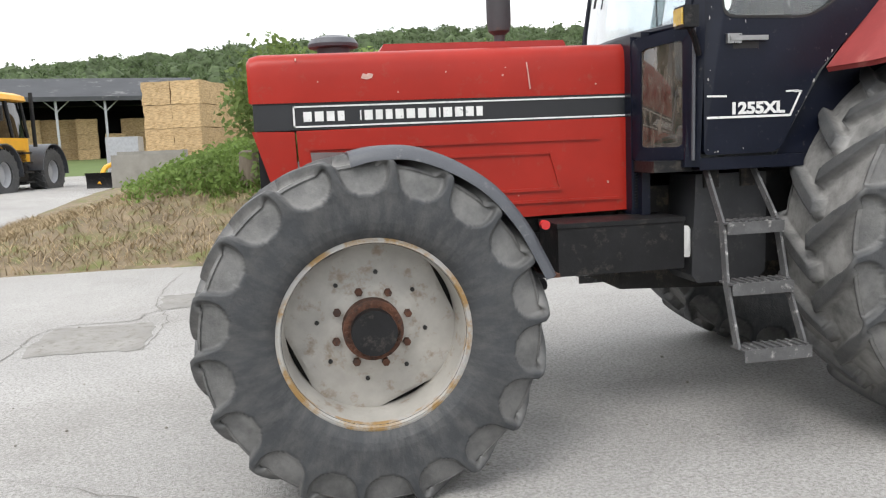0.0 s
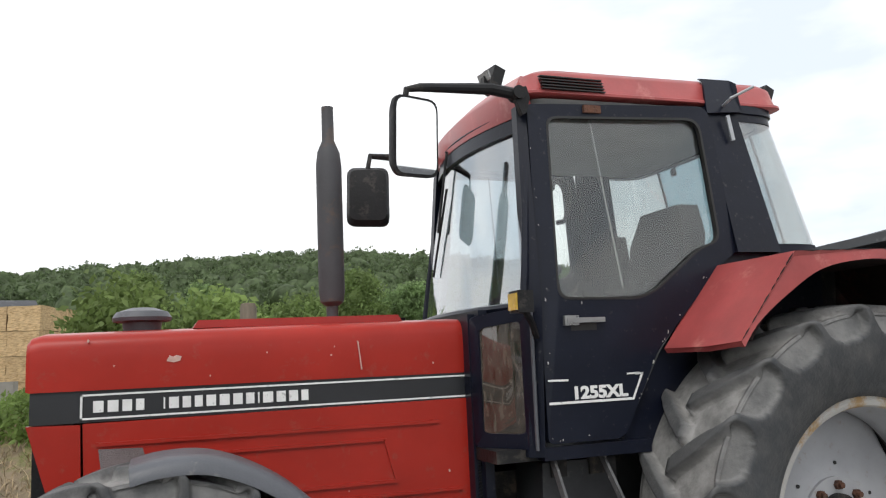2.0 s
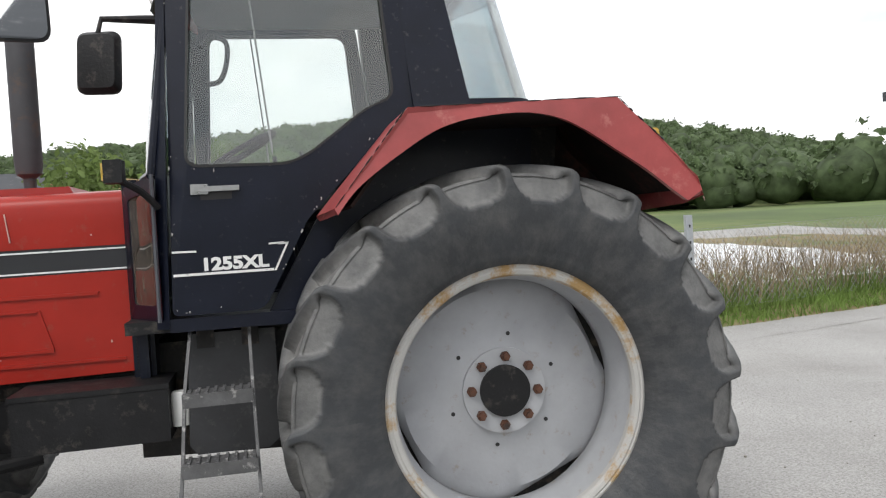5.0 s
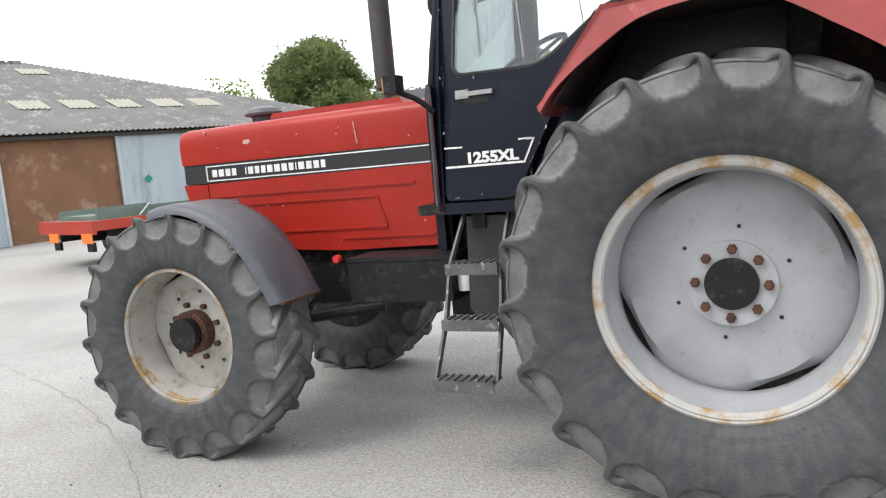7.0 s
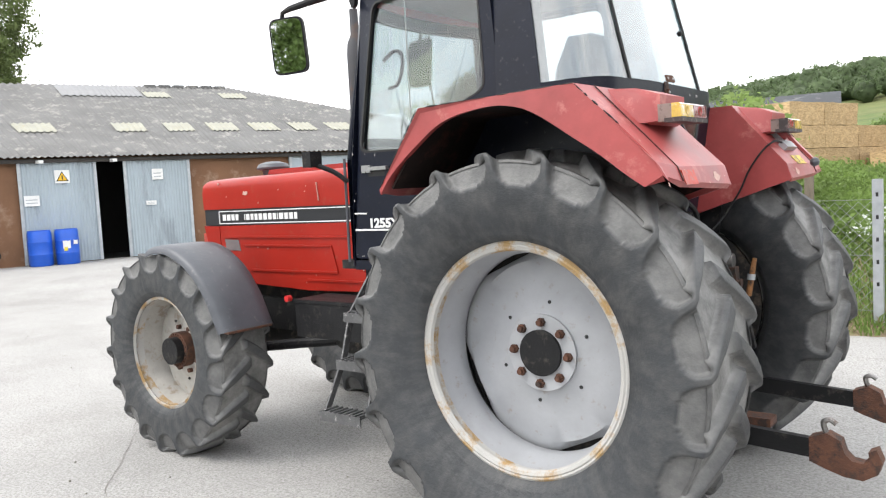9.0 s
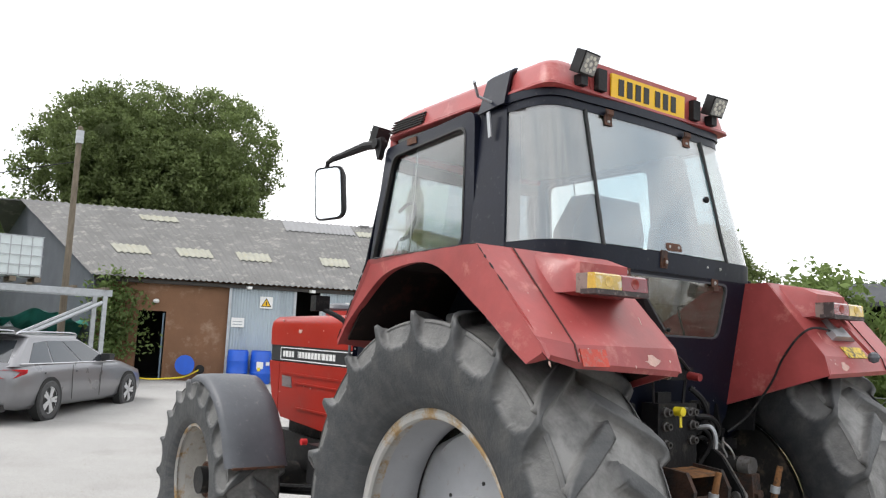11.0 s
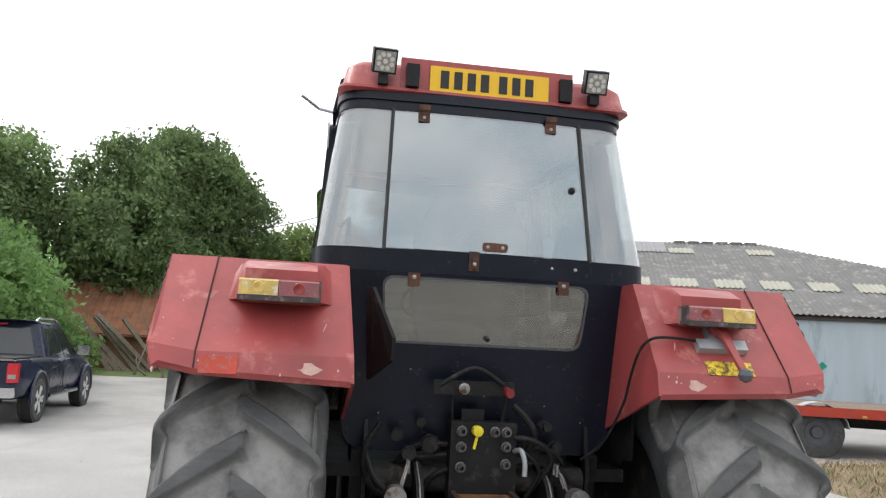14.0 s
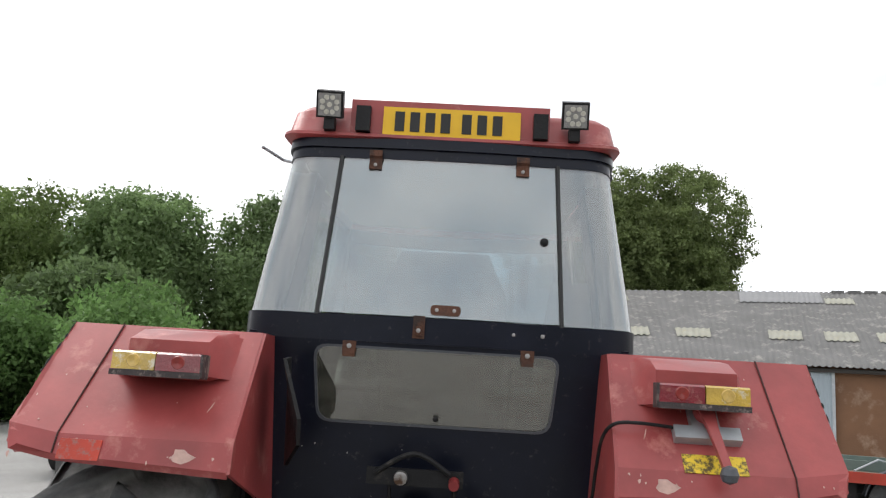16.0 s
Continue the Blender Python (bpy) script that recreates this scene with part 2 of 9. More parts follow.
def aggregate(m, scale, dark, pale, amount):
    """Small stones, each of its own grey, and broad damp stains laid over a surface."""
    n, l = m.node_tree.nodes, m.node_tree.links
    bs = n["Principled BSDF"]
    tc, vo, nt, br = (n.new("ShaderNode" + k) for k in ("TexCoord", "TexVoronoi", "TexNoise", "ValToRGB"))
    vo.inputs["Scale"].default_value = scale
    l.new(tc.outputs["Object"], vo.inputs["Vector"])
    sp = n.new("ShaderNodeSeparateColor")
    l.new(vo.outputs["Color"], sp.inputs["Color"])
    br.color_ramp.elements[0].position, br.color_ramp.elements[0].color = 0.1, (*dark, 1)
    br.color_ramp.elements[1].position, br.color_ramp.elements[1].color = 0.95, (*pale, 1)
    l.new(sp.outputs[0], br.inputs["Fac"])
    mx = n.new("ShaderNodeMix")
    mx.data_type = "RGBA"
    nt.inputs["Scale"].default_value, nt.inputs["Detail"].default_value, nt.inputs["Roughness"].default_value = 1.6, 7.0, 0.7
    l.new(tc.outputs["Object"], nt.inputs["Vector"])
    mr = n.new("ShaderNodeMapRange")
    mr.inputs["From Min"].default_value, mr.inputs["From Max"].default_value = 0.35, 0.65
    mr.inputs["To Min"].default_value, mr.inputs["To Max"].default_value = amount * 0.4, amount
    l.new(nt.outputs["Fac"], mr.inputs["Value"])
    l.new(mr.outputs["Result"], mx.inputs[0])
    l.new(bs.inputs["Base Color"].links[0].from_socket, mx.inputs[6])
    l.new(br.outputs["Color"], mx.inputs[7])
    st = n.new("ShaderNodeTexNoise")
    st.inputs["Scale"].default_value, st.inputs["Detail"].default_value, st.inputs["Roughness"].default_value = 0.55, 6.0, 0.62
    l.new(tc.outputs["Object"], st.inputs["Vector"])
    sr = n.new("ShaderNodeMapRange")
    sr.inputs["From Min"].default_value, sr.inputs["From Max"].default_value = 0.48, 0.68
    sr.inputs["To Max"].default_value = 0.38
    l.new(st.outputs["Fac"], sr.inputs["Value"])
    m2 = n.new("ShaderNodeMix")
    m2.data_type, m2.blend_type = "RGBA", "MULTIPLY"
    m2.inputs[7].default_value = (0.62, 0.60, 0.57, 1)
    l.new(sr.outputs["Result"], m2.inputs[0])
    l.new(mx.outputs[2], m2.inputs[6])
    l.new(m2.outputs[2], bs.inputs["Base Color"])
    return m


aggregate(CONCRETE, 95.0, (0.14, 0.135, 0.125), (0.58, 0.565, 0.54), 0.3)


# ---- mesh kit ----
def world_of(ob):
    return (world_of(ob.parent) @ ob.matrix_parent_inverse if ob.parent else Matrix()) @ ob.matrix_basis


def thing(name, label, category, at=(0, 0, 0), group="", kind=""):
    return tagged(pose_ob(new(name), at), label, category, group, kind)


def pose_ob(ob, at):
    ob.location = at
    ob.empty_display_size = 0.2
    return ob


def mesh_of(name, bm, mats, smooth=35):
    bmesh.ops.recalc_face_normals(bm, faces=bm.faces)
    if smooth:
        lim = radians(smooth)
        for f in bm.faces:
            f.smooth = True
        for e in bm.edges:
            if len(e.link_faces) == 2 and e.calc_face_angle(0) > lim:
                e.smooth = False
    me = bpy.data.meshes.new(name)
    bm.to_mesh(me)
    bm.free()
    for m in (mats if isinstance(mats, (list, tuple)) else [mats]):
        me.materials.append(m)
    return me


def part(name, bm, material, parent=None, label="", smooth=35):
    """Links a bmesh, given in world places, as one mesh object under a thing or a part."""
    ob = new(name, mesh_of(name, bm, material, smooth))
    if parent:
        ob.parent = parent
        ob.matrix_parent_inverse = world_of(parent).inverted()
    if label:
        ob["label"] = label
    return ob


def solo(name, bm, material, label, category, group="", kind="", smooth=35):
    return tagged(part(name, bm, material, None, "", smooth), label, category, group, kind)


def B():
    return bmesh.new()


def bevel(bm, w, seg=2, angle=30):
    if w > 0:
        ed = [e for e in bm.edges if len(e.link_faces) == 2 and e.calc_face_angle(0) > radians(angle)]
        bmesh.ops.bevel(bm, geom=ed, offset=w, segments=seg, profile=0.6, affect="EDGES", clamp_overlap=True)
    return bm


def addbox(bm, x0, x1, y0, y1, z0, z1, m=None):
    vs = [bm.verts.new(p) for p in ((x0, y0, z0), (x1, y0, z0), (x1, y1, z0), (x0, y1, z0), (x0, y0, z1), (x1, y0, z1), (x1, y1, z1), (x0, y1, z1))]
    for f in ((3, 2, 1, 0), (4, 5, 6, 7), (0, 1, 5, 4), (1, 2, 6, 5), (2, 3, 7, 6), (3, 0, 4, 7)):
        bm.faces.new([vs[i] for i in f])
    if m is not None:
        bmesh.ops.transform(bm, matrix=m, verts=vs)
    return vs


def box(x0, x1, y0, y1, z0, z1, w=0.0, seg=2, m=None):
    bm = B()
    addbox(bm, min(x0, x1), max(x0, x1), min(y0, y1), max(y0, y1), min(z0, z1), max(z0, z1))
    bevel(bm, w, seg)
    if m is not None:
        bmesh.ops.transform(bm, matrix=m, verts=bm.verts)
    return bm


def addloft(bm, rings, close=True, caps=True, mi=0):
    """Skins rings of equal length."""
    vv = [[bm.verts.new(p) for p in r] for r in rings]
    k = len(rings[0])
    for a, b in zip(vv, vv[1:]):
        for i in range(k if close else k - 1):
            j = (i + 1) % k
            bm.faces.new((a[i], a[j], b[j], b[i])).material_index = mi
    if caps and close:
        bm.faces.new(vv[0][::-1]).material_index = mi
        bm.faces.new(vv[-1]).material_index = mi
    return vv


def loft(rings, close=True, caps=True):
    bm = B()
    addloft(bm, rings, close, caps)
    return bm


def prism(pts, y0, y1, w=0.0, seg=2, axis="y"):
    """A polygon (x, z) drawn out along y; axis x: (y, z) along x; axis z: (x, y) along z."""
    put = {"y": lambda a, b, c: (a, c, b), "x": lambda a, b, c: (c, a, b), "z": lambda a, b, c: (a, b, c)}[axis]
    return bevel(loft([[put(a, b, y) for a, b in pts] for y in (y0, y1)]), w, seg)


def addtube(bm, pts, r, n=8, caps=True):
    pts = [Vector(p) for p in pts]
    rs = r if isinstance(r, (list, tuple)) else [r] * len(pts)
    rings, up = [], None
    for i, p in enumerate(pts):
        d = (pts[min(i + 1, len(pts) - 1)] - pts[max(i - 1, 0)]).normalized()
        if up is None:
            up = d.orthogonal().normalized()
        up = (up - d * up.dot(d)).normalized()
        side = d.cross(up)
        rings.append([p + rs[i] * (math.cos(a) * up + math.sin(a) * side) for a in (2 * math.pi * k / n for k in range(n))])
    addloft(bm, rings, True, caps)
    return bm


def tube(pts, r, n=8):
    return addtube(B(), pts, r, n)


def curve(pts, n=6):
    """A smooth line through points."""
    pts = [Vector(p) for p in pts]
    out = []
    for i in range(len(pts) - 1):
        a, b, c, d = pts[max(i - 1, 0)], pts[i], pts[i + 1], pts[min(i + 2, len(pts) - 1)]
        for k in range(n):
            t = k / n
            out.append(0.5 * (2 * b + (c - a) * t + (2 * a - 5 * b + 4 * c - d) * t * t + (3 * b - a - 3 * c + d) * t ** 3))
    return out + [pts[-1]]


def addlathe(bm, profile, n=48, centre=(0, 0, 0), mats=None, arc=None):
    """Turns (radius, y) round the y axis through centre."""
    cx, cy, cz = centre
    rings = []
    for k in range(n):
        a = 2 * math.pi * k / n
        rings.append([bm.verts.new((cx + r * math.cos(a), cy + y, cz + r * math.sin(a))) for r, y in profile])
    for k in range(n):
        a, b = rings[k], rings[(k + 1) % n]
        for i in range(len(profile) - 1):
            f = bm.faces.new((a[i], a[i + 1], b[i + 1], b[i]))
            if mats:
                f.material_index = mats[i]
    return bm


def lathe(profile, n=48, centre=(0, 0, 0), mats=None):
    return addlathe(B(), profile, n, centre, mats)


def disc_y(r, y0, y1, n=24, centre=(0, 0, 0), w=0.0):
    cx, cy, cz = centre
    return bevel(loft([[(cx + r * math.cos(2 * math.pi * k / n), cy + y, cz + r * math.sin(2 * math.pi * k / n)) for k in range(n)] for y in (y0, y1)]), w)


def rounded(pts, r, seg=4):
    """The polygon with its corners rounded; r: one radius, or one a corner."""
    out = []
    k = len(pts)
    for i in range(k):
        p, a, b = Vector(pts[i]), Vector(pts[i - 1]), Vector(pts[(i + 1) % k])
        ri = r[i] if isinstance(r, (list, tuple)) else r
        da, db = (a - p), (b - p)
        d = min(ri, da.length * 0.49, db.length * 0.49)
        s, e = p + da.normalized() * d, p + db.normalized() * d
        for j in range(seg + 1):
            t = j / seg
            out.append(tuple((1 - t) ** 2 * s + 2 * t * (1 - t) * p + t * t * e))
    return out


def ring_panel(outer, inner, place, thick):
    """A panel with an opening; place(u, v, depth) gives the world place."""
    bm = B()
    k = len(outer)
    f = [[bm.verts.new(place(u, v, d)) for u, v in poly] for poly in (outer, inner) for d in (0, thick)]
    of, ob_, nf, nb = f
    for i in range(k):
        j = (i + 1) % k
        bm.faces.new((of[i], of[j], nf[j], nf[i]))
        bm.faces.new((ob_[j], ob_[i], nb[i], nb[j]))
        bm.faces.new((of[j], of[i], ob_[i], ob_[j]))
        bm.faces.new((nf[i], nf[j], nb[j], nb[i]))
    return bm


def sheet(poly, place, thick):
    return loft([[place(u, v, d) for u, v in poly] for d in (0, thick)])


def mirrored(bm):
    bmesh.ops.transform(bm, matrix=Matrix.Diagonal((1, -1, 1, 1)), verts=bm.verts)
    bmesh.ops.reverse_faces(bm, faces=bm.faces)
    return bm


def join(*bms):
    out = B()
    for b in bms:
        me = bpy.data.meshes.new("join")
        b.to_mesh(me)
        b.free()
        out.from_mesh(me)
        bpy.data.meshes.remove(me)
    return out


def lathe_z(profile, n, centre):
    """Turns (radius, z) round an upright axis."""
    bm = lathe([(r, -z) for r, z in profile], n)
    bmesh.ops.transform(bm, matrix=Matrix.Translation(centre) @ Matrix.Rotation(radians(-90), 4, "X"), verts=bm.verts)
    return bm

def raw_mesh(name, co, faces, mat):
    """A mesh from arrays: faces is (n, 3) or (n, 4)."""
    me = bpy.data.meshes.new(name)
    k = faces.shape[1]
    me.vertices.add(len(co))
    me.vertices.foreach_set("co", np.ascontiguousarray(co, dtype=np.float32).ravel())
    me.loops.add(faces.size)
    me.loops.foreach_set("vertex_index", np.ascontiguousarray(faces, dtype=np.int32).ravel())
    me.polygons.add(len(faces))
    me.polygons.foreach_set("loop_start", np.arange(0, faces.size, k, dtype=np.int32))
    me.update(calc_edges=True)
    me.materials.append(mat)
    return me


# ---- the yard ----
# The shed's front wall runs along U from P0; N points to the yard.
P0, U, N = Vector((-19.96, 4.535, 0)), Vector((0.338, 0.941, 0)).normalized(), Vector((0.941, -0.338, 0)).normalized()


def smooth(a, b, x):
    t = max(0.0, min(1.0, (x - a) / (b - a)))
    return t * t * (3 - 2 * t)


def bank(x, y):
    """Distance inside the grassy bank beside the yard, and its height."""
    edge = 4.45 + 0.2 * max(x, 0) + (6.3 - 4.45) * smooth(-1.5, -5.0, x)
    west = -8.5 - 0.05 * (y - 7)
    d = min(y - edge, (x - west) * 0.8)
    h = 0.14 * smooth(0, 0.5, d) + 1.38 * smooth(0.2, 5.0, d) * smooth(3, -4, x) + 0.25 * smooth(0.5, 5, d) * smooth(-4, 4, x)
    h *= 1 - 0.6 * smooth(17, 27, y)
    return d, h * smooth(0, 0.25, d)


CREST = [(-75, 0), (-55, 2), (-35, 13), (-20, 29), (-4, 40), (8, 45), (18, 44), (28, 35), (42, 12), (60, 3), (75, 0)]


def crest(az):
    for (a, h), (b, k) in zip(CREST, CREST[1:]):
        if a <= az <= b:
            return h + (k - h) * (az - a) / (b - a)
    return 0.0


def ground_z(x, y):
    z = 0.2 * smooth(9.5, 1.5, (Vector((x, y, 0)) - P0).dot(N))
    z += 0.2 * smooth(8, 20, y) + 1.0 * smooth(26, 50, y)
    return z + crest(math.degrees(math.atan2(x, y))) * smooth(85, 400, math.hypot(x, y))


def grid_mesh(xs, ys, f, keep=lambda x, y: True):
    bm = B()
    vs = [[bm.verts.new((x, y, f(x, y))) for y in ys] for x in xs]
    for i in range(len(xs) - 1):
        for j in range(len(ys) - 1):
            if keep((xs[i] + xs[i + 1]) / 2, (ys[j] + ys[j + 1]) / 2):
                bm.faces.new((vs[i][j], vs[i + 1][j], vs[i + 1][j + 1], vs[i][j + 1]))
    bmesh.ops.delete(bm, geom=[v for v in bm.verts if not v.link_faces], context="VERTS")
    return bm


def steps(*spans):
    out = []
    for a, b, s in spans:
        n = max(1, round((b - a) / s))
        out += [a + (b - a) * k / n for k in range(n)]
    return out + [spans[-1][1]]


GX = steps((-900, -100, 40), (-100, -30, 6), (-30, 20, 0.8), (20, 100, 6), (100, 900, 40))
GY = steps((-900, -60, 60), (-60, -12, 6), (-12, 40, 0.8), (40, 120, 5), (120, 500, 15), (500, 1100, 100))
MEADOW = M("rough_meadow", (0.09, 0.13, 0.035), 0.95, var=0.35, scale=0.08, bump=0.6, bscale=3, spot=(0.16, 0.17, 0.06), spot_scale=0.03, spot_amount=0.4)
YARD = lambda x, y: -60 < x < 24 and -24 < y < 34
bm = grid_mesh(GX, GY, ground_z)
for f in bm.faces:
    c = f.calc_center_median()
    f.material_index = 0 if YARD(c.x, c.y) and (c.x > -26 or c.y > -3) and not (c.x < -23 and c.y < 2) else 1
tagged(part("ground", bm, [CONCRETE, MEADOW]), "worn pale grey concrete farmyard with meadow beyond", "ground", kind="structure")

GRASS = M("grass_and_dead_stalks", (0.10, 0.145, 0.03), 0.95, var=0.4, scale=2.5, bump=0.5, bscale=14, spot=(0.22, 0.17, 0.09), spot_scale=0.9, spot_amount=0.75)
DEADTURF = M("dead_cut_turf", (0.20, 0.155, 0.10), 0.95, var=0.4, scale=3.0, bump=0.7, bscale=30, spot=(0.14, 0.15, 0.05), spot_scale=2.2, spot_amount=0.45)
BX, BY = steps((-14, 16, 0.3)), steps((4, 36, 0.35))


def bank_z(x, y):
    d, h = bank(x, y)
    return (ground_z(x, y) + h + 0.05 * noise.noise((x * 1.7, y * 1.7, 0)) * smooth(0, 1, d) + 0.03 * noise.noise((x * 6, y * 6, 3)) * smooth(0, 0.5, d)) if d > 0 else ground_z(x, y) - 0.03


PATCHM = M("darker_patched_concrete", (0.26, 0.25, 0.235), 0.92, var=0.2, scale=3, bump=0.7, bscale=60, spot=(0.2, 0.19, 0.17), spot_scale=12, spot_amount=0.45)
CRACKM = M("dark_crack", (0.2, 0.19, 0.175), 0.95, var=0.3, scale=8, bump=0.3)


def crack(pts, width, seed):
    rng = np.random.default_rng(seed)
    c = curve([(x, y, 0) for x, y in pts], 14)
    bm = B()
    rows = []
    for i, p in enumerate(c):
        d = (c[min(i + 1, len(c) - 1)] - c[max(i - 1, 0)]).normalized()
        sd = Vector((-d.y, d.x, 0))
        q = p + sd * rng.normal() * 0.012
        w = width * rng.uniform(0.1, 0.5)
        rows.append([bm.verts.new((*(q + sd * o).xy, ground_z(q.x, q.y) + 0.004)) for o in (-w, w)])
    for a, b in zip(rows, rows[1:]):
        bm.faces.new((a[0], a[1], b[1], b[0]))
    return bm


for k, (pts, w) in enumerate((([(-5.6, 1.1), (-5.17, 1.8), (-5.1, 2.88), (-4.49, 3.01), (-4.36, 3.35), (-3.6, 3.5), (-2.6, 3.9)], 0.016), ([(-4.2, 1.91), (-4.21, 3.0), (-4.44, 3.87), (-4.46, 5.41), (-4.3, 6.2)], 0.012), ([(-1.2, -2.6), (-2.4, -1.7), (-3.9, -0.6), (-5.6, 0.2), (-7.5, 0.9)], 0.006), ([(-7.5, -4.8), (-10.5, -4.2), (-14, -3.0), (-18, -2.2)], 0.012),
                             ([(-2.2, 2.4), (-0.8, 3.3), (1.2, 3.6), (3.0, 3.4)], 0.008), ([(-8.6, 3.5), (-11, 1.8), (-12.6, -1.0), (-13, -5)], 0.012), ([(1.0, 4.2), (2.5, 4.1), (4.5, 4.4), (7, 5.0)], 0.016))):
    tagged(part("ground_crack", crack(pts, w, k), CRACKM), "dark crack in the concrete yard", "crack", kind="structure")
rngp = np.random.default_rng(3)


def patch(corners):
    """A repaired panel of the concrete with a slightly ragged outline."""
    c = []
    for (x0, y0), (x1, y1) in zip(corners, corners[1:] + corners[:1]):
        c += [(x0 + (x1 - x0) * t + 0.018 * rngp.normal(), y0 + (y1 - y0) * t + 0.018 * rngp.normal()) for t in (k / 9 for k in range(9))]
    bm = B()
    bm.faces.new([bm.verts.new((x, y, ground_z(x, y) + 0.003)) for x, y in c])
    return bm


for corners in ([(-5.05, 1.97), (-5.08, 2.9), (-4.25, 2.87), (-4.22, 1.93)], [(-4.36, 3.42), (-4.42, 4.15), (-3.7, 4.2), (-3.6, 3.52)]):
    tagged(part("ground_patch", patch(corners), PATCHM), "darker worn patch in the concrete", "patch", kind="structure")
turf = grid_mesh(BX, BY, bank_z, lambda x, y: bank(x, y)[0] > -0.3)
for f in turf.faces:
    c = f.calc_center_median()
    f.material_index = 1 if c.x < 2.5 and bank(c.x, c.y)[0] < 2.5 + 0.9 * noise.noise((c.x * 0.9, c.y * 0.9, 7)) else 0
tagged(part("grass_bank", turf, [GRASS, DEADTURF]), "grassy bank with dried brown stalks beside the yard", "bank", kind="structure")

# grit, straw ends and small stones on the concrete
rngg = np.random.default_rng(41)
co, fa = [], []
for k in range(900):
    x, y = rngg.uniform(-9, 5), rngg.uniform(-3.6, 4.2)
    r = 0.0035 * rngg.uniform(0.6, 1.0) / rngg.uniform(0.25, 1.0)
    ob3 = np.array([(1, 0, 0.3), (-0.2, 0.9, 0.3), (-0.9, -0.2, 0.3), (0.1, -0.8, 0.3), (0, 0, 0.9), (0, 0, -0.3)]) * r * rngg.uniform(0.6, 1.4, (6, 3))
    base = len(co)
    co += [(x + a, y + b, ground_z(x, y) + c) for a, b, c in ob3]
    fa += [(base + i, base + (i + 1) % 4, base + 4) for i in range(4)] + [(base + (i + 1) % 4, base + i, base + 5) for i in range(4)]
GRIT = M("grit_and_litter", (0.2, 0.185, 0.16), 0.9, var=0.3, scale=20, bump=0.2, piece=0.7)
tagged(new("grit", raw_mesh("grit", np.array(co), np.array(fa), GRIT)), "small stones and litter scattered on the concrete", "grit", kind="stuff")

# ---- the long shed ----
BRICK = M("brown_rendered_brick", (0.20, 0.105, 0.058), 0.92, var=0.2, scale=0.9, bump=0.5, bscale=35, spot=(0.30, 0.2, 0.14), spot_scale=1.6, spot_amount=0.22)
ROOFING = M("weathered_cement_sheet", (0.145, 0.143, 0.14), 0.92, var=0.2, scale=0.9, bump=0.35, bscale=30, spot=(0.27, 0.26, 0.24), spot_scale=2.6, spot_amount=0.3)
PALEROOF = M("pale_new_roof_sheet", (0.25, 0.25, 0.255), 0.85, var=0.1, scale=1.5, bump=0.2)
SKYLIGHT = M("yellowed_rooflight", (0.31, 0.305, 0.25), 0.6, var=0.15, scale=2, bump=0.1, spot=(0.3, 0.28, 0.2), spot_scale=5, spot_amount=0.3)
BLUEDOOR = M("pale_blue_grey_sheet_door", (0.36, 0.42, 0.46), 0.6, var=0.1, scale=1.3, bump=0.1, spot=(0.26, 0.3, 0.33), spot_scale=1.5, spot_amount=0.25, streak=(1, 1, 0.25))
GABLE = M("grey_gable_cladding", (0.10, 0.11, 0.13), 0.85, var=0.2, scale=1.5, bump=0.2)
# near-black that stands for shade in interiors, openings and wheel arches
SHADE_DARK = M("shade_dark", (0.02, 0.02, 0.02), 0.9, var=0.2, bump=0.1)
SHED_L, SHED_R, EAVE, RIDGE, DEPTH, BASE = -2.4, 17.0, 3.12, 6.12, 7.8, 0.0


def S(u, d, z):
    """Along the shed's wall, out from it, up."""
    return tuple(P0 + U * (u * 1.057) + N * d + Vector((0, 0, z - 0.1)))


def wall_box(u0, u1, d0, d1, z0, z1, w=0.0):
    bm = box(u0, u1, d0, d1, z0, z1, w)
    for v in bm.verts:
        v.co = S(v.co.x, v.co.y, v.co.z)
    return bm


openings = [(-1.28, -0.58, 2.2), (2.75, 3.55, 3.0), (9.2, 9.6, 3.0)]
cut, bm = SHED_L, []
for a, b, top in openings:
    bm.append(wall_box(cut, a, -0.25, 0, BASE, EAVE))
    bm.append(wall_box(a, b, -0.25, 0, top, EAVE))
    cut = b
bm.append(wall_box(cut, SHED_R, -0.25, 0, BASE, EAVE))
tagged(part("wall_shed_front", join(*bm), BRICK), "brown rendered brick front wall of the long shed", "wall", kind="structure")
tagged(part("wall_shed_back", wall_box(SHED_L - 8.5, SHED_R, -15.6, -15.4, BASE, EAVE), BRICK), "brown brick back wall of the shed", "wall", kind="structure")
# added wall behind the openings; the inner shade is put into its colour
tagged(part("wall_shed_inner", wall_box(SHED_L + 0.3, SHED_R - 0.3, -3.1, -3.0, BASE, EAVE + 0.8), SHADE_DARK), "added wall with the shed's inner shade as its colour", "wall", kind="structure")
# the floor's colour carries the same inner shade
tagged(part("floor_shed", wall_box(SHED_L, SHED_R, -15.4, -0.3, 0.28, 0.31), SHADE_DARK), "shed floor coloured dark for the shade inside", "floor", kind="structure")
SKEW = 0.42
gab = loft([[S(SHED_L + o + SKEW * d, d, z) for d, z in ((0, BASE), (0, EAVE), (-DEPTH, RIDGE - 0.05), (-2 * DEPTH, EAVE), (-2 * DEPTH, BASE))] for o in (-0.02, 0.14)])
tagged(part("wall_shed_gable", gab, GABLE), "dark grey clad gable end of the shed", "wall", kind="structure")
tagged(part("wall_shed_end", wall_box(SHED_R - 0.2, SHED_R, -15.4, -0.25, BASE, EAVE), BRICK), "brown brick end wall of the shed", "wall", kind="structure")


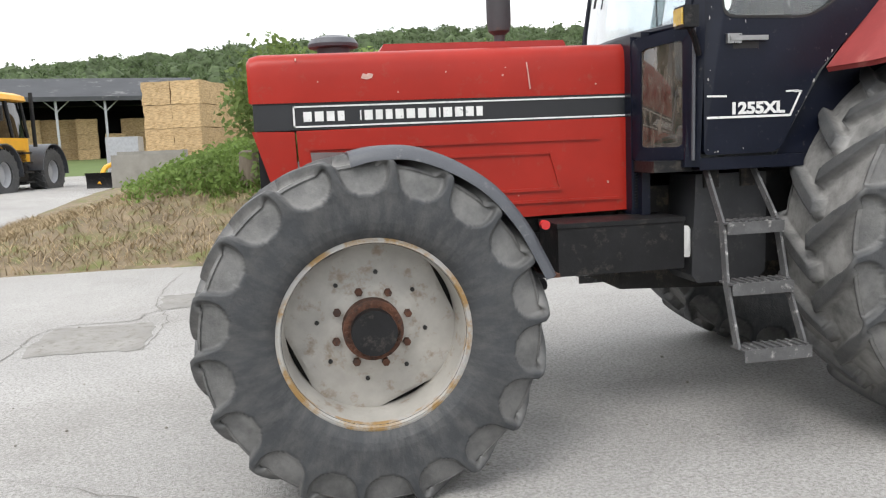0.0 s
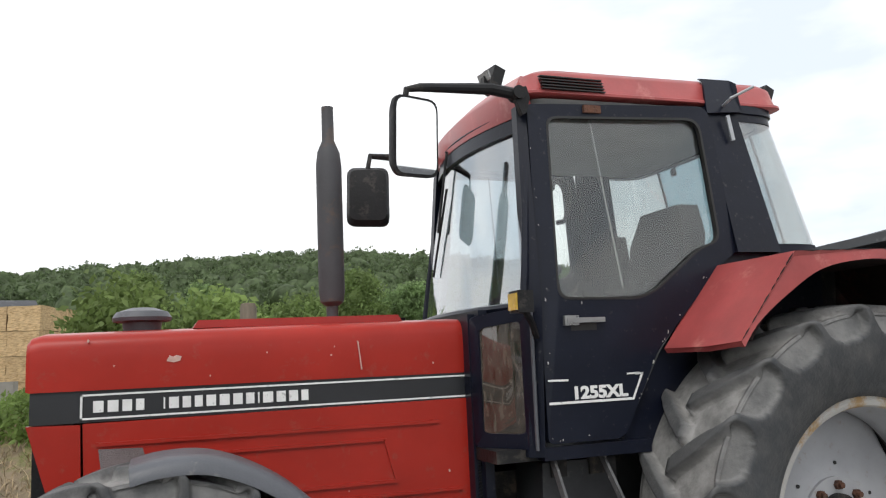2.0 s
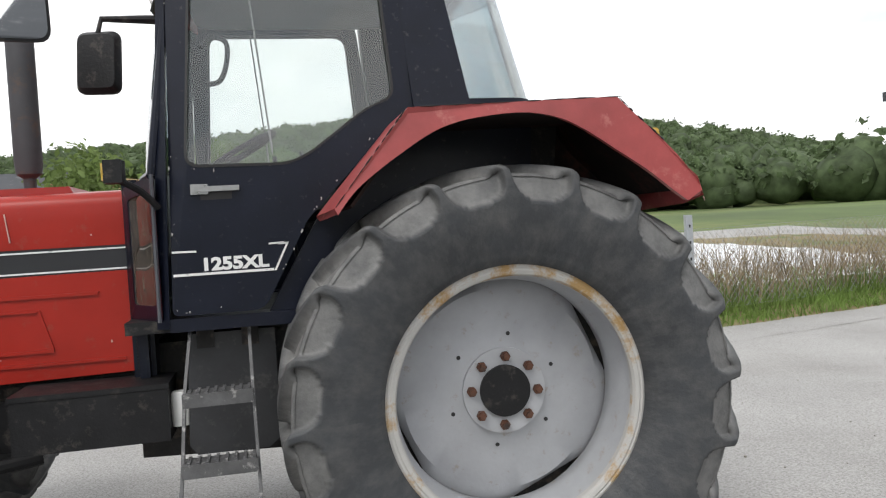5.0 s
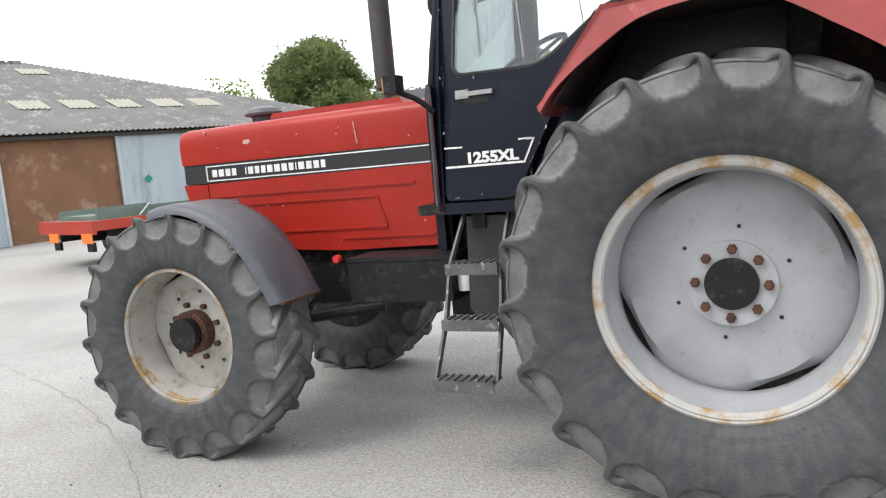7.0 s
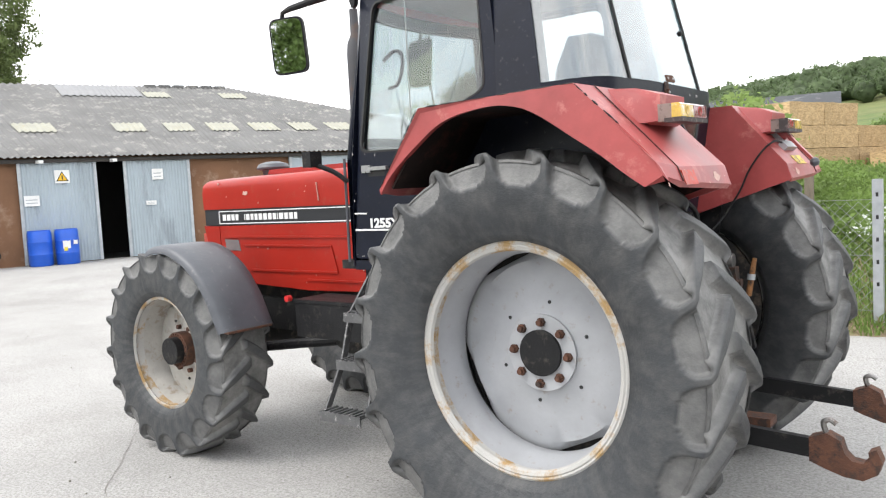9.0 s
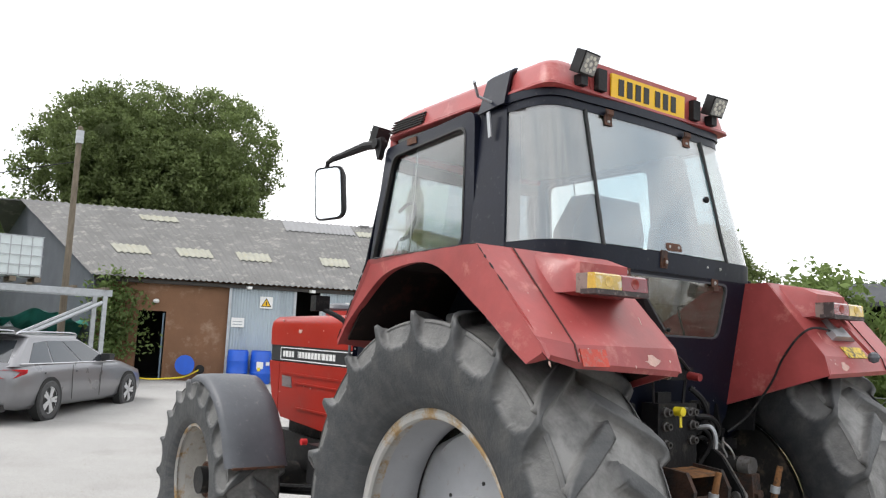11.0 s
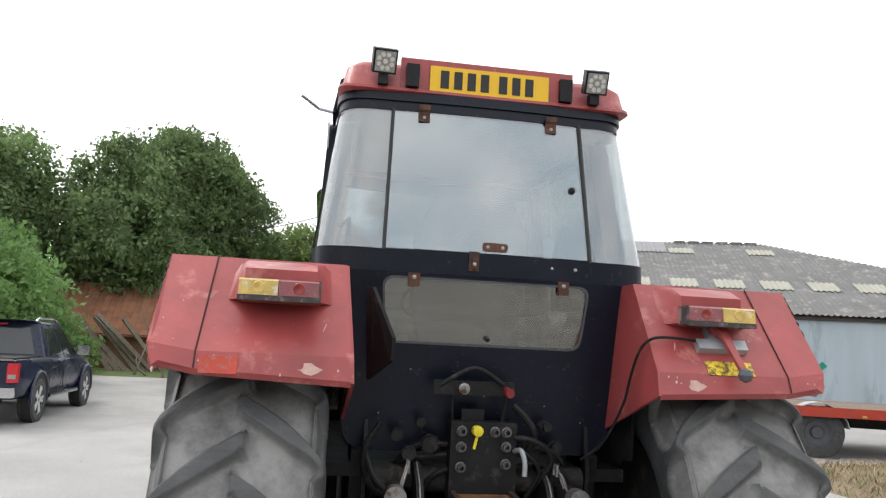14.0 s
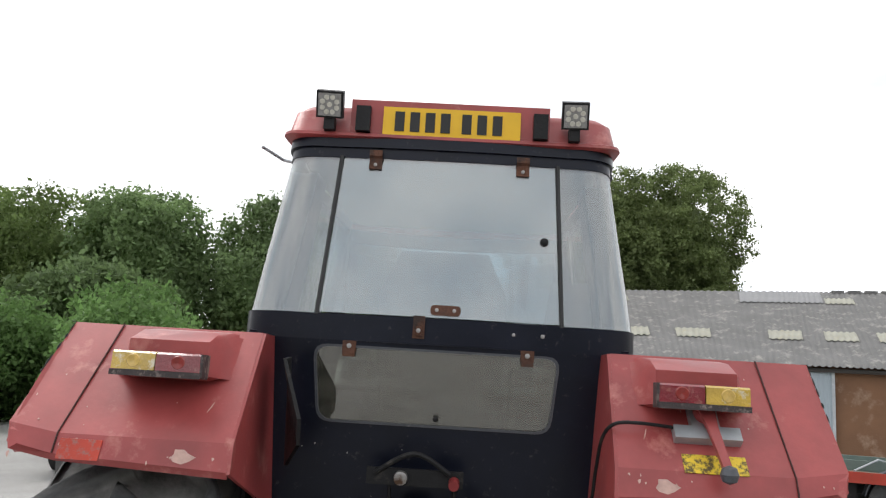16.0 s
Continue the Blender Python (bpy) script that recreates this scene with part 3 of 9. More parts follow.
def roof_pt(u, s, lift=0.0):
    """s: 0 at the eave, 1 at the ridge; the far end is hipped."""
    d = 0.35 - s * (DEPTH + 0.35)
    if u < 4:
        u = u + SKEW * d * (4 - u) / (4 - SHED_L)
    return S(u, d, EAVE - 0.02 + s * (RIDGE - EAVE) + lift)


PITCH, HIP = 0.15, 8.7
bm = B()
n = int((SHED_R + 0.4 - SHED_L + 0.2) / (PITCH / 4))
rows_s = [0, 0.26, 0.262, 0.51, 0.512, 0.76, 0.762, 1.0]
prev = None
for k in range(n + 1):
    u = SHED_L - 0.2 + k * PITCH / 4
    wave = 0.02 * math.cos(2 * math.pi * u / PITCH)
    smax = 1.0 if u < HIP else max(0.0, 1 - (u - HIP) / (SHED_R + 0.45 - HIP))
    col = [bm.verts.new(roof_pt(u, s * smax, wave + 0.02 * (i % 2))) for i, s in enumerate(rows_s)]
    if prev:
        for i in range(len(rows_s) - 1):
            bm.faces.new((prev[i], col[i], col[i + 1], prev[i + 1]))
    prev = col
shed_roof = tagged(part("roof_shed", bm, ROOFING, smooth=60), "weathered grey corrugated cement sheet roof with moss stains", "roof", kind="structure")
bm = loft([[S(u, d, z) for d, z in ((-DEPTH, RIDGE - 0.03), (-2 * DEPTH - 0.3, EAVE), (-2 * DEPTH - 0.3, EAVE - 0.05), (-DEPTH, RIDGE - 0.08))] for u in (SHED_L - 4.5, HIP)])
tagged(part("roof_shed_back", bm, ROOFING), "back slope of the grey shed roof", "roof", kind="structure")


def roof_patch(name, u0, u1, s0, s1, mat, label):
    bm = B()
    k = max(2, int((u1 - u0) / (PITCH / 4)))
    pr = None
    for i in range(k + 1):
        u = u0 + (u1 - u0) * i / k
        w = 0.02 * math.cos(2 * math.pi * u / PITCH) + 0.035
        c = [bm.verts.new(roof_pt(u, s, w)) for s in (s0, s1)]
        if pr:
            bm.faces.new((pr[0], c[0], c[1], pr[1]))
        pr = c
    return part(name, bm, mat, shed_roof, label, smooth=60)


for u in (-1.45, 0.08, 1.57, 3.73, 5.1, 6.4, 7.7, 9.0, 10.3, 11.6):
    roof_patch("rooflight", u, u + 0.82, 0.27, 0.38, SKYLIGHT, "yellowed translucent rooflight")
for u in (-0.2, 5.4, 8.0):
    roof_patch("rooflight", u, u + 0.85, 0.79, 0.88, SKYLIGHT, "yellowed translucent rooflight")
roof_patch("replacement_sheet", 3.2, 5.35, 0.80, 0.985, PALEROOF, "pale newer roof sheet")
bm = B()
for k in range(6):
    addbox(bm, 5.7 + k * 0.49, 5.7 + k * 0.49 + 0.37, -DEPTH - 0.18, -DEPTH + 0.22, RIDGE - 0.1, RIDGE + 0.025)
for v in bm.verts:
    v.co = S(v.co.x, v.co.y, v.co.z)
part("ridge_tile", bm, ROOFING, shed_roof, "cracked ridge cappings")
part("gutter", wall_box(SHED_L, SHED_R, 0.05, 0.2, EAVE - 0.16, EAVE - 0.06, 0.03), M("dark_gutter", (0.05, 0.045, 0.04), 0.7), shed_roof)


def sheet_door(name, u0, u1, label, rib=0.075, z0=0.32, z1=3.05):
    bm = B()
    k = int((u1 - u0) / (rib / 2))
    fr, bk = [], []
    for i in range(k + 1):
        u = u0 + (u1 - u0) * i / k
        d = 0.1 + (0.012 if i % 2 else 0)
        fr.append((bm.verts.new(S(u, d, z0)), bm.verts.new(S(u, d, z1))))
        bk.append((bm.verts.new(S(u, 0.05, z0)), bm.verts.new(S(u, 0.05, z1))))
    for a in (fr, bk):
        for p, q in zip(a, a[1:]):
            bm.faces.new((p[0], q[0], q[1], p[1]))
    for i in (0, -1):
        bm.faces.new((fr[i][0], fr[i][1], bk[i][1], bk[i][0]))
    bm.faces.new([p[1] for p in fr] + [p[1] for p in bk[::-1]])
    d = tagged(part(name, bm, BLUEDOOR, smooth=0), label, "door", kind="structure")
    for a, b, c, e in ((u0, u0 + 0.07, z0, z1), (u1 - 0.07, u1, z0, z1), (u0 + 0.07, u1 - 0.07, z1 - 0.07, z1)):
        part("door_frame", wall_box(a, b, 0.115, 0.14, c, e, 0.004), M("galvanised_edge", (0.45, 0.48, 0.5), 0.5, metal=0.2) if "galvanised_edge" not in bpy.data.materials else bpy.data.materials["galvanised_edge"], d)
    return d


door_a = sheet_door("door_1", 1.0, 2.8, "pale blue-grey ribbed sliding shed door with warning sign")
door_b = sheet_door("door_2", 3.45, 5.15, "pale blue-grey ribbed sliding shed door with paper notice")
door_c = sheet_door("door_3", 8.0, 10.6, "pale blue-grey sheet shed door with green mark", 0.3)

# ---- the red tractor ----
tractor = thing("tractor", "old faded red and black four-wheel-drive farm tractor with cab", "tractor", (-1.4, 0, 0))
AX_R, AX_F = (0.0, 0.0, 0.875), (-2.774, 0.0, 0.665)


def tyre_mesh(cx, cz, yc, h, R, rimr, lug_h, lugs, bead, lug_w, reach, mat, cells=40):
    """One moulded tyre: an even shell from bead to bead, with the pockets between the slanted lugs pressed into it."""
    half = [(rimr - 0.02, bead), (rimr + 0.004, bead + 0.06), (rimr + 0.014, bead + 0.16), (rimr + 0.022, bead + 0.165), (rimr + 0.03, bead + 0.215), (rimr + 0.04, bead + 0.22)]
    lo, hi = rimr + 0.05, R - 0.035
    for q in range(1, 25):
        t = q / 24
        half.append((lo + (hi - lo) * t, 1.02 - (1.0 - bead - 0.24) * (1 - t) ** 2.6 - 0.04 * t ** 4))
    for q in range(1, 6):
        a = radians(18 * q)
        half.append((R - 0.035 + 0.031 * math.sin(a), 0.98 - 0.09 * (1 - math.cos(a))))
    for q in range(1, 17):
        y = 0.89 * (1 - q / 16)
        half.append((R + 0.006 - 0.010 * (y / 0.89) ** 2, y))
    prof = np.array([(r, -y) for r, y in half] + [(r, y) for r, y in half[-2::-1]])
    rad, lat = prof[:, 0], prof[:, 1]
    d = np.gradient(np.stack([rad, lat * h], 1), axis=0)
    nrm = np.stack([d[:, 1], -d[:, 0]], 1) / np.linalg.norm(d, axis=1)[:, None]
    n = lugs * cells
    lean = lambda y: radians(17) * np.interp(y, [-0.1, 0.02, 0.42, 0.8, 0.95, 1.0], [1.05, 0.95, 0.62, 0.3, 0.13, 0.05]) ** 0.85
    ang = (np.arange(n) * 2 * np.pi / n)[:, None] + lean(np.abs(lat))[None, :]
    pitch = 2 * np.pi * R / lugs
    step = lambda a, b, v: (lambda t: t * t * (3 - 2 * t))(np.clip((v - a) / (b - a), 0, 1))
    lug = np.zeros((n, len(prof)))
    for sd in (-1, 1):
        yl = sd * lat
        off = (ang - 2 * np.pi * (0.5 if sd > 0 else 0.0) / lugs - lean(yl)[None, :]) * R
        off = np.abs((off + pitch / 2) % pitch - pitch / 2)
        # down the shoulder the pockets close in a rounded end
        down = np.clip(((R - 0.03) - rad) / reach, 0, 1) * (yl > 0.5)
        room = (pitch / 2 - np.interp(yl, [0.5, 0.95], [lug_w, lug_w * 0.42])) * (1 - down ** 3.6) ** 0.55
        inside = room[None, :] - (pitch / 2 - off)
        here = (1 - step(-0.003, 0.014, inside)) * step(-0.11, -0.05, yl)[None, :]
        lug = np.maximum(lug, here)
    below = np.clip(((R - 0.03) - rad) / reach, 0, 1)
    depth = lug_h * np.where(rad > R - 0.03, 1.0, 0.85 * (1 - below) ** 0.45)
    # a soft lip stands round each pocket, and the lug tops are scuffed
    lip = 0.006 * np.exp(-((lug - 0.75) / 0.22) ** 2) * (rad < R - 0.02) * (below < 1)
    press = -depth[None, :] * (1 - lug) + lip
    rr = rad[None, :] + nrm[None, :, 0] * press
    yy = lat[None, :] * h + nrm[None, :, 1] * press
    co = np.stack([cx + rr * np.cos(ang), yc + yy, cz + rr * np.sin(ang)], 2).reshape(-1, 3)
    flat = co[:, 2] < 0.006
    co[flat, 1] = yc + (co[flat, 1] - yc) * (1 + (0.006 - co[flat, 2]) * 0.8)
    co[flat, 2] = 0.006
    k = len(prof)
    a, b = np.meshgrid(np.arange(n), np.arange(k - 1), indexing="ij")
    a2 = (a + 1) % n
    quads = np.stack([a * k + b, a2 * k + b, a2 * k + b + 1, a * k + b + 1], 2).reshape(-1, 4)
    me = raw_mesh("tyre", co, quads, mat)
    floor = (1 - lug) * np.where(rad < R - 0.03 - reach, 0.0, np.interp(np.abs(lat), [0.75, 0.93], [1.0, 0.5]))[None, :] + 0.16 * lug * (rad > R - 0.02)[None, :]
    me.attributes.new("dust", "FLOAT", "POINT").data.foreach_set("value", floor.ravel().astype(np.float32))
    me.polygons.foreach_set("use_smooth", np.ones(len(quads), dtype=bool))
    return me


def wheel(name, c, side, yc, half, R, rim_r, y_flange, y_disc, lugs, lug_h, disc_mat, front, label):
    """yc etc. run outwards from the tractor's middle."""
    cx, _, cz = c
    sg = -1 if side == "left" else 1
    Y = lambda y: sg * y
    n = 56
    fr = 0.5 if front else 1.0
    rd = rim_r - 0.04 * fr
    # the disc: round, with four straight cuts that leave gaps to the rim
    bm = B()
    rings = []
    a0 = radians(24)
    prof = [(0.0, y_disc), (0.16 if front else 0.17, y_disc), (0.18 if front else 0.2, y_disc - 0.012), (rd * 0.62, y_disc - 0.03), (rd * 0.86, y_disc - 0.028), (1.0, y_disc - 0.06 if not front else y_disc - 0.04), (1.0, y_disc - 0.085)]
    for r, y in prof:
        ring = []
        for k in range(n):
            a = 2 * math.pi * k / n
            m = (a - a0 + math.pi / 4) % (math.pi / 2) - math.pi / 4
            lim = min(rd, (rd * 0.905) / math.cos(m))
            rr = lim if r == 1.0 else min(r, lim * 0.97)
            ring.append((cx + max(rr, 0.001) * math.cos(a), Y(y), cz + max(rr, 0.001) * math.sin(a)))
        rings.append(ring)
    addloft(bm, rings, True, True)
    w = part(name, bm, disc_mat, tractor, label)
    # added disc; its dark colour gives the shade behind the gaps
    part("backing_disc", lathe([(0.001, Y(y_disc - 0.12)), (rd * 1.005, Y(y_disc - 0.12)), (rd * 1.005, Y(y_disc - 0.09)), (0.001, Y(y_disc - 0.09))], 40, (cx, 0, cz)), GREASE, w, "added dark disc for the shade behind the wheel's gaps")
    yi = 2 * yc - y_flange
    pr = [(rim_r - 0.034 * fr, y_flange - 0.004), (rim_r - 0.026 * fr, y_flange + 0.008), (rim_r - 0.012, y_flange + 0.013), (rim_r, y_flange + 0.008), (rim_r + 0.004, y_flange - 0.008), (rim_r - 0.012 * fr, y_flange - 0.03), (rim_r - 0.018 * fr, y_flange - 0.06), (rim_r - 0.03 * fr, y_flange - 0.1),
          (rim_r - 0.055 * fr, yc), (rim_r - 0.05 * fr, yi + 0.08), (rim_r - 0.02, yi + 0.03), (rim_r + 0.004, yi)]
    inner = [(r - 0.014 * fr, y) for r, y in pr[::-1]]
    full = pr + inner + [pr[0]]
    # the inner barrel faces share the disc's dark colour
    part("rim", lathe([(r, Y(y)) for r, y in full], 72, (cx, 0, cz), [1 if i < 5 or i >= len(full) - 8 else (2 if 11 <= i <= 13 else 0) for i in range(len(full) - 1)]), [disc_mat, RIMRUST, GREASE], w, "painted rim with rusty flange")
    ty = new("tyre", tyre_mesh(cx, cz, Y(yc), half, R, rim_r - 0.005, lug_h, lugs, 0.72 if front else 0.54, 0.03 if front else 0.036, 0.115, SIDEWALL_F if front else SIDEWALL_R))
    ty.parent, ty.matrix_parent_inverse = w, world_of(w).inverted()
    ty["label"] = "worn black rubber tyre with dusty slanted lugs"
    if front:
        part("hub", disc_y(0.118, Y(y_disc - 0.03), Y(y_disc + 0.07), 32, (cx, 0, cz), 0.006), RUST, w, "rusty planetary hub housing")
        part("hub_cap", disc_y(0.088, Y(y_disc + 0.07), Y(y_disc + 0.125), 32, (cx, 0, cz), 0.008), BLACK, w, "black hub cover")
        for k in range(24):
            a = 2 * math.pi * k / 24
            part("hub_bolt", disc_y(0.0065, Y(y_disc + 0.07), Y(y_disc + 0.079), 6, (cx + 0.103 * math.cos(a), 0, cz + 0.103 * math.sin(a))), RUST, w)
        for k in range(8):
            a = 2 * math.pi * (k + 0.4) / 8
            part("wheel_bolt", disc_y(0.016, Y(y_disc), Y(y_disc + 0.026), 6, (cx + 0.15 * math.cos(a), 0, cz + 0.15 * math.sin(a))), RUST, w, "rusty wheel nut")
            part("bolt_hole", disc_y(0.009, Y(y_disc - 0.026), Y(y_disc - 0.019), 12, (cx + 0.215 * math.cos(a + 0.35), 0, cz + 0.215 * math.sin(a + 0.35))), INK, w)
    else:
        part("hub", disc_y(0.175, Y(y_disc - 0.005), Y(y_disc + 0.012), 40, (cx, 0, cz), 0.004), disc_mat, w)
        part("hub_cap", disc_y(0.105, Y(y_disc + 0.01), Y(y_disc + 0.03), 40, (cx, 0, cz), 0.01), BLACK, w, "black hub cover")
        for k in range(8):
            a = 2 * math.pi * (k - 0.075) / 8
            part("wheel_bolt", join(disc_y(0.021, Y(y_disc + 0.01), Y(y_disc + 0.03), 6, (cx + 0.14 * math.cos(a), 0, cz + 0.14 * math.sin(a)), 0.002), disc_y(0.013, Y(y_disc + 0.03), Y(y_disc + 0.045), 10, (cx + 0.14 * math.cos(a), 0, cz + 0.14 * math.sin(a)))), RUST, w, "rusty wheel nut")
        for k in range(6):
            a = 2 * math.pi * (k + 0.35) / 6
            part("bolt_hole", disc_y(0.0085, Y(y_disc - 0.03), Y(y_disc - 0.014), 12, (cx + 0.23 * math.cos(a), 0, cz + 0.23 * math.sin(a))), INK, w)
    return w


wheel("rear_wheel", AX_R, "left", 0.885, 0.28, 0.905, 0.525, 1.042, 0.842, 20, 0.048, SILVER, False, "silver steel rear wheel")
wheel("rear_wheel", AX_R, "right", 0.885, 0.28, 0.905, 0.525, 1.042, 0.842, 20, 0.048, SILVER, False, "silver steel rear wheel")
wheel("front_wheel", AX_F, "left", 0.86, 0.205, 0.675, 0.372, 1.01, 0.855, 18, 0.040, CREAM, True, "weathered cream steel front wheel")
wheel("front_wheel", AX_F, "right", 0.86, 0.205, 0.675, 0.372, 1.01, 0.83, 18, 0.040, CREAM, True, "weathered cream steel front wheel")

# bonnet: the upper cover is one shell with rounded shoulders
HX0, HX1 = -3.215, -1.475


def bonnet_ring(x, hw, zb, zt, r=0.06):
    pts = [(-hw, zb), (-hw - 0.004, zb + (zt - zb) * 0.5)]
    pts += [(-hw + r - r * math.cos(a), zt - r + r * math.sin(a)) for a in (radians(d) for d in (0, 22, 45, 68, 90))]
    pts += [(-hw * 0.4, zt + 0.012), (0, zt + 0.016)]
    pts = pts + [(-y, z) for y, z in pts[-2::-1]]
    return [(x, y, z) for y, z in pts]


bm = loft([bonnet_ring(HX0, 0.325, 1.575, 1.755, 0.05), bonnet_ring(HX0 + 0.012, 0.335, 1.57, 1.772), bonnet_ring(HX0 + 0.05, 0.337, 1.57, 1.783), bonnet_ring(-2.4, 0.335, 1.568, 1.792), bonnet_ring(HX1, 0.33, 1.566, 1.8)])
part("bonnet", bm, RED, tractor, "red bonnet with chips and scratches")
part("bonnet_plate", prism([(-2.62, 1.8), (-1.72, 1.8), (-1.74, 1.835), (-2.6, 1.832)], -0.19, 0.19, 0.006), M("dark_red_plate", (0.33, 0.02, 0.015), 0.45, var=0.15), tractor, "raised dark red top plate")
BANDM = M("black_band", (0.014, 0.015, 0.018), 0.45, var=0.2, scale=6, bump=0.04)
part("stripe_band", box(-3.2, HX1 - 0.002, -0.328, 0.328, 1.452, 1.572, 0.006), BANDM, tractor, "black stripe band")
for sg in (-1, 1):
    d = lambda bm: bm if sg < 0 else mirrored(bm)
    # lower side: nose piece and long panel
    part("nose_panel", d(prism([(-3.21, 1.45), (-3.028, 1.445), (-3.02, 1.08), (-3.06, 1.08), (-3.14, 1.21)], -0.337, -0.30, 0.006)), RED, tractor)
    part("side_panel", d(prism([(-3.02, 1.448), (-1.485, 1.456), (-1.49, 1.02), (-2.1, 1.01), (-2.95, 1.05), (-3.01, 1.1)], -0.337, -0.30, 0.006)), RED, tractor, "red side panel with pressed ribs")
    # pressed ribs: two rails and a framed field
    for pts in ([(-2.97, 1.376), (-1.62, 1.372), (-1.625, 1.358), (-2.97, 1.362)], [(-2.75, 1.315), (-1.87, 1.31), (-1.86, 1.3), (-2.75, 1.302)], [(-1.87, 1.31), (-1.857, 1.31), (-1.81, 1.142), (-1.824, 1.142)],
                [(-2.7, 1.142), (-1.81, 1.142), (-1.813, 1.128), (-2.7, 1.128)], [(-2.1, 1.088), (-1.53, 1.084), (-1.53, 1.072), (-2.1, 1.074)]):
        part("pressed_rib", d(prism(pts, -0.346, -0.335, 0.004)), RED, tractor)
    part("vent_grille", d(prism([(-2.965, 1.352), (-2.81, 1.347), (-2.79, 1.27), (-2.955, 1.272)], -0.341, -0.334, 0.002)), M("grey_mesh", (0.16, 0.13, 0.13), 0.7, bump=0.6, bscale=180), tractor, "grey mesh vent")
    # decal lines and lettering, drawn as plain blocks
    for x0, x1, z0, z1 in ((-3.03, -1.49, 1.549, 1.556), (-3.03, -1.49, 1.462, 1.469), (-3.03, -3.022, 1.462, 1.556)):
        part("decal_line", d(box(x0, x1, -0.3325, -0.3275, z0, z1)), WHITE, tractor)
    x = -2.985
    for k, wd in enumerate([0.05, 0.052, 0.048, 0.044, -0.055, 0.02, 0.05, 0.045, 0.044, 0.05, 0.052, 0.05, 0.046, 0.02, 0.054, 0.05, 0.05, 0.042]):
        if wd > 0:
            part("lettering", d(box(x, x + wd - 0.014, -0.3325, -0.3275, 1.487, 1.53, 0.004)), WHITE, tractor)
        x += abs(wd)
part("nose", prism([(-0.30, 1.08), (0.30, 1.08), (0.325, 1.57), (-0.325, 1.57)], -3.19, -3.05, 0.03, axis="x"), BLACK, tractor, "black front grille")
part("pre_cleaner", lathe_z([(0.001, 0.0), (0.075, 0.0), (0.08, 0.05), (0.118, 0.055), (0.122, 0.07), (0.105, 0.095), (0.05, 0.112), (0.001, 0.115)], 32, (-2.82, 0.03, 1.79)), GREYPLASTIC, tractor, "black domed air pre-cleaner")
part("exhaust", lathe_z([(0.028, 0.0), (0.028, 0.05), (0.055, 0.07), (0.062, 0.12), (0.062, 0.73), (0.055, 0.8), (0.03, 0.86), (0.029, 1.03), (0.024, 1.03), (0.024, 0.9)], 28, (-1.975, 0.113, 1.85)), M("dull_exhaust", (0.05, 0.05, 0.055), 0.6, var=0.2, spot=(0.09, 0.06, 0.045), spot_scale=8, spot_amount=0.3), tractor, "dull dark exhaust silencer with thin tailpipe")

# ---- cab ----
def cab_y(x, z):
    lean = max(0.0, z - 1.88) / 0.82
    return 0.688 - lean * (0.035 + 0.075 * max(0.0, min(1.0, (-x - 0.39) / 0.75)))


def side_place(sg):
    return lambda u, v, d: (u, sg * (cab_y(u, v) - d), v)


DOOR_O = [(-1.285, 1.27), (-0.93, 1.27), (-0.74, 1.62), (-0.56, 1.80), (-0.37, 1.99), (-0.265, 2.06), (-0.335, 2.745), (-1.235, 2.725)]
DOOR_I = [(-1.205, 1.85), (-0.80, 1.845), (-0.71, 1.885), (-0.60, 1.965), (-0.47, 2.06), (-0.35, 2.105), (-0.39, 2.685), (-1.15, 2.67)]
ro, ri = [0.03, 0.05, 0.03, 0.03, 0.04, 0.02, 0.06, 0.03], [0.06, 0.05, 0.03, 0.03, 0.04, 0.05, 0.07, 0.05]
HARDWARE = M("worn_chrome", (0.4, 0.4, 0.4), 0.3, metal=0.8, var=0.2)
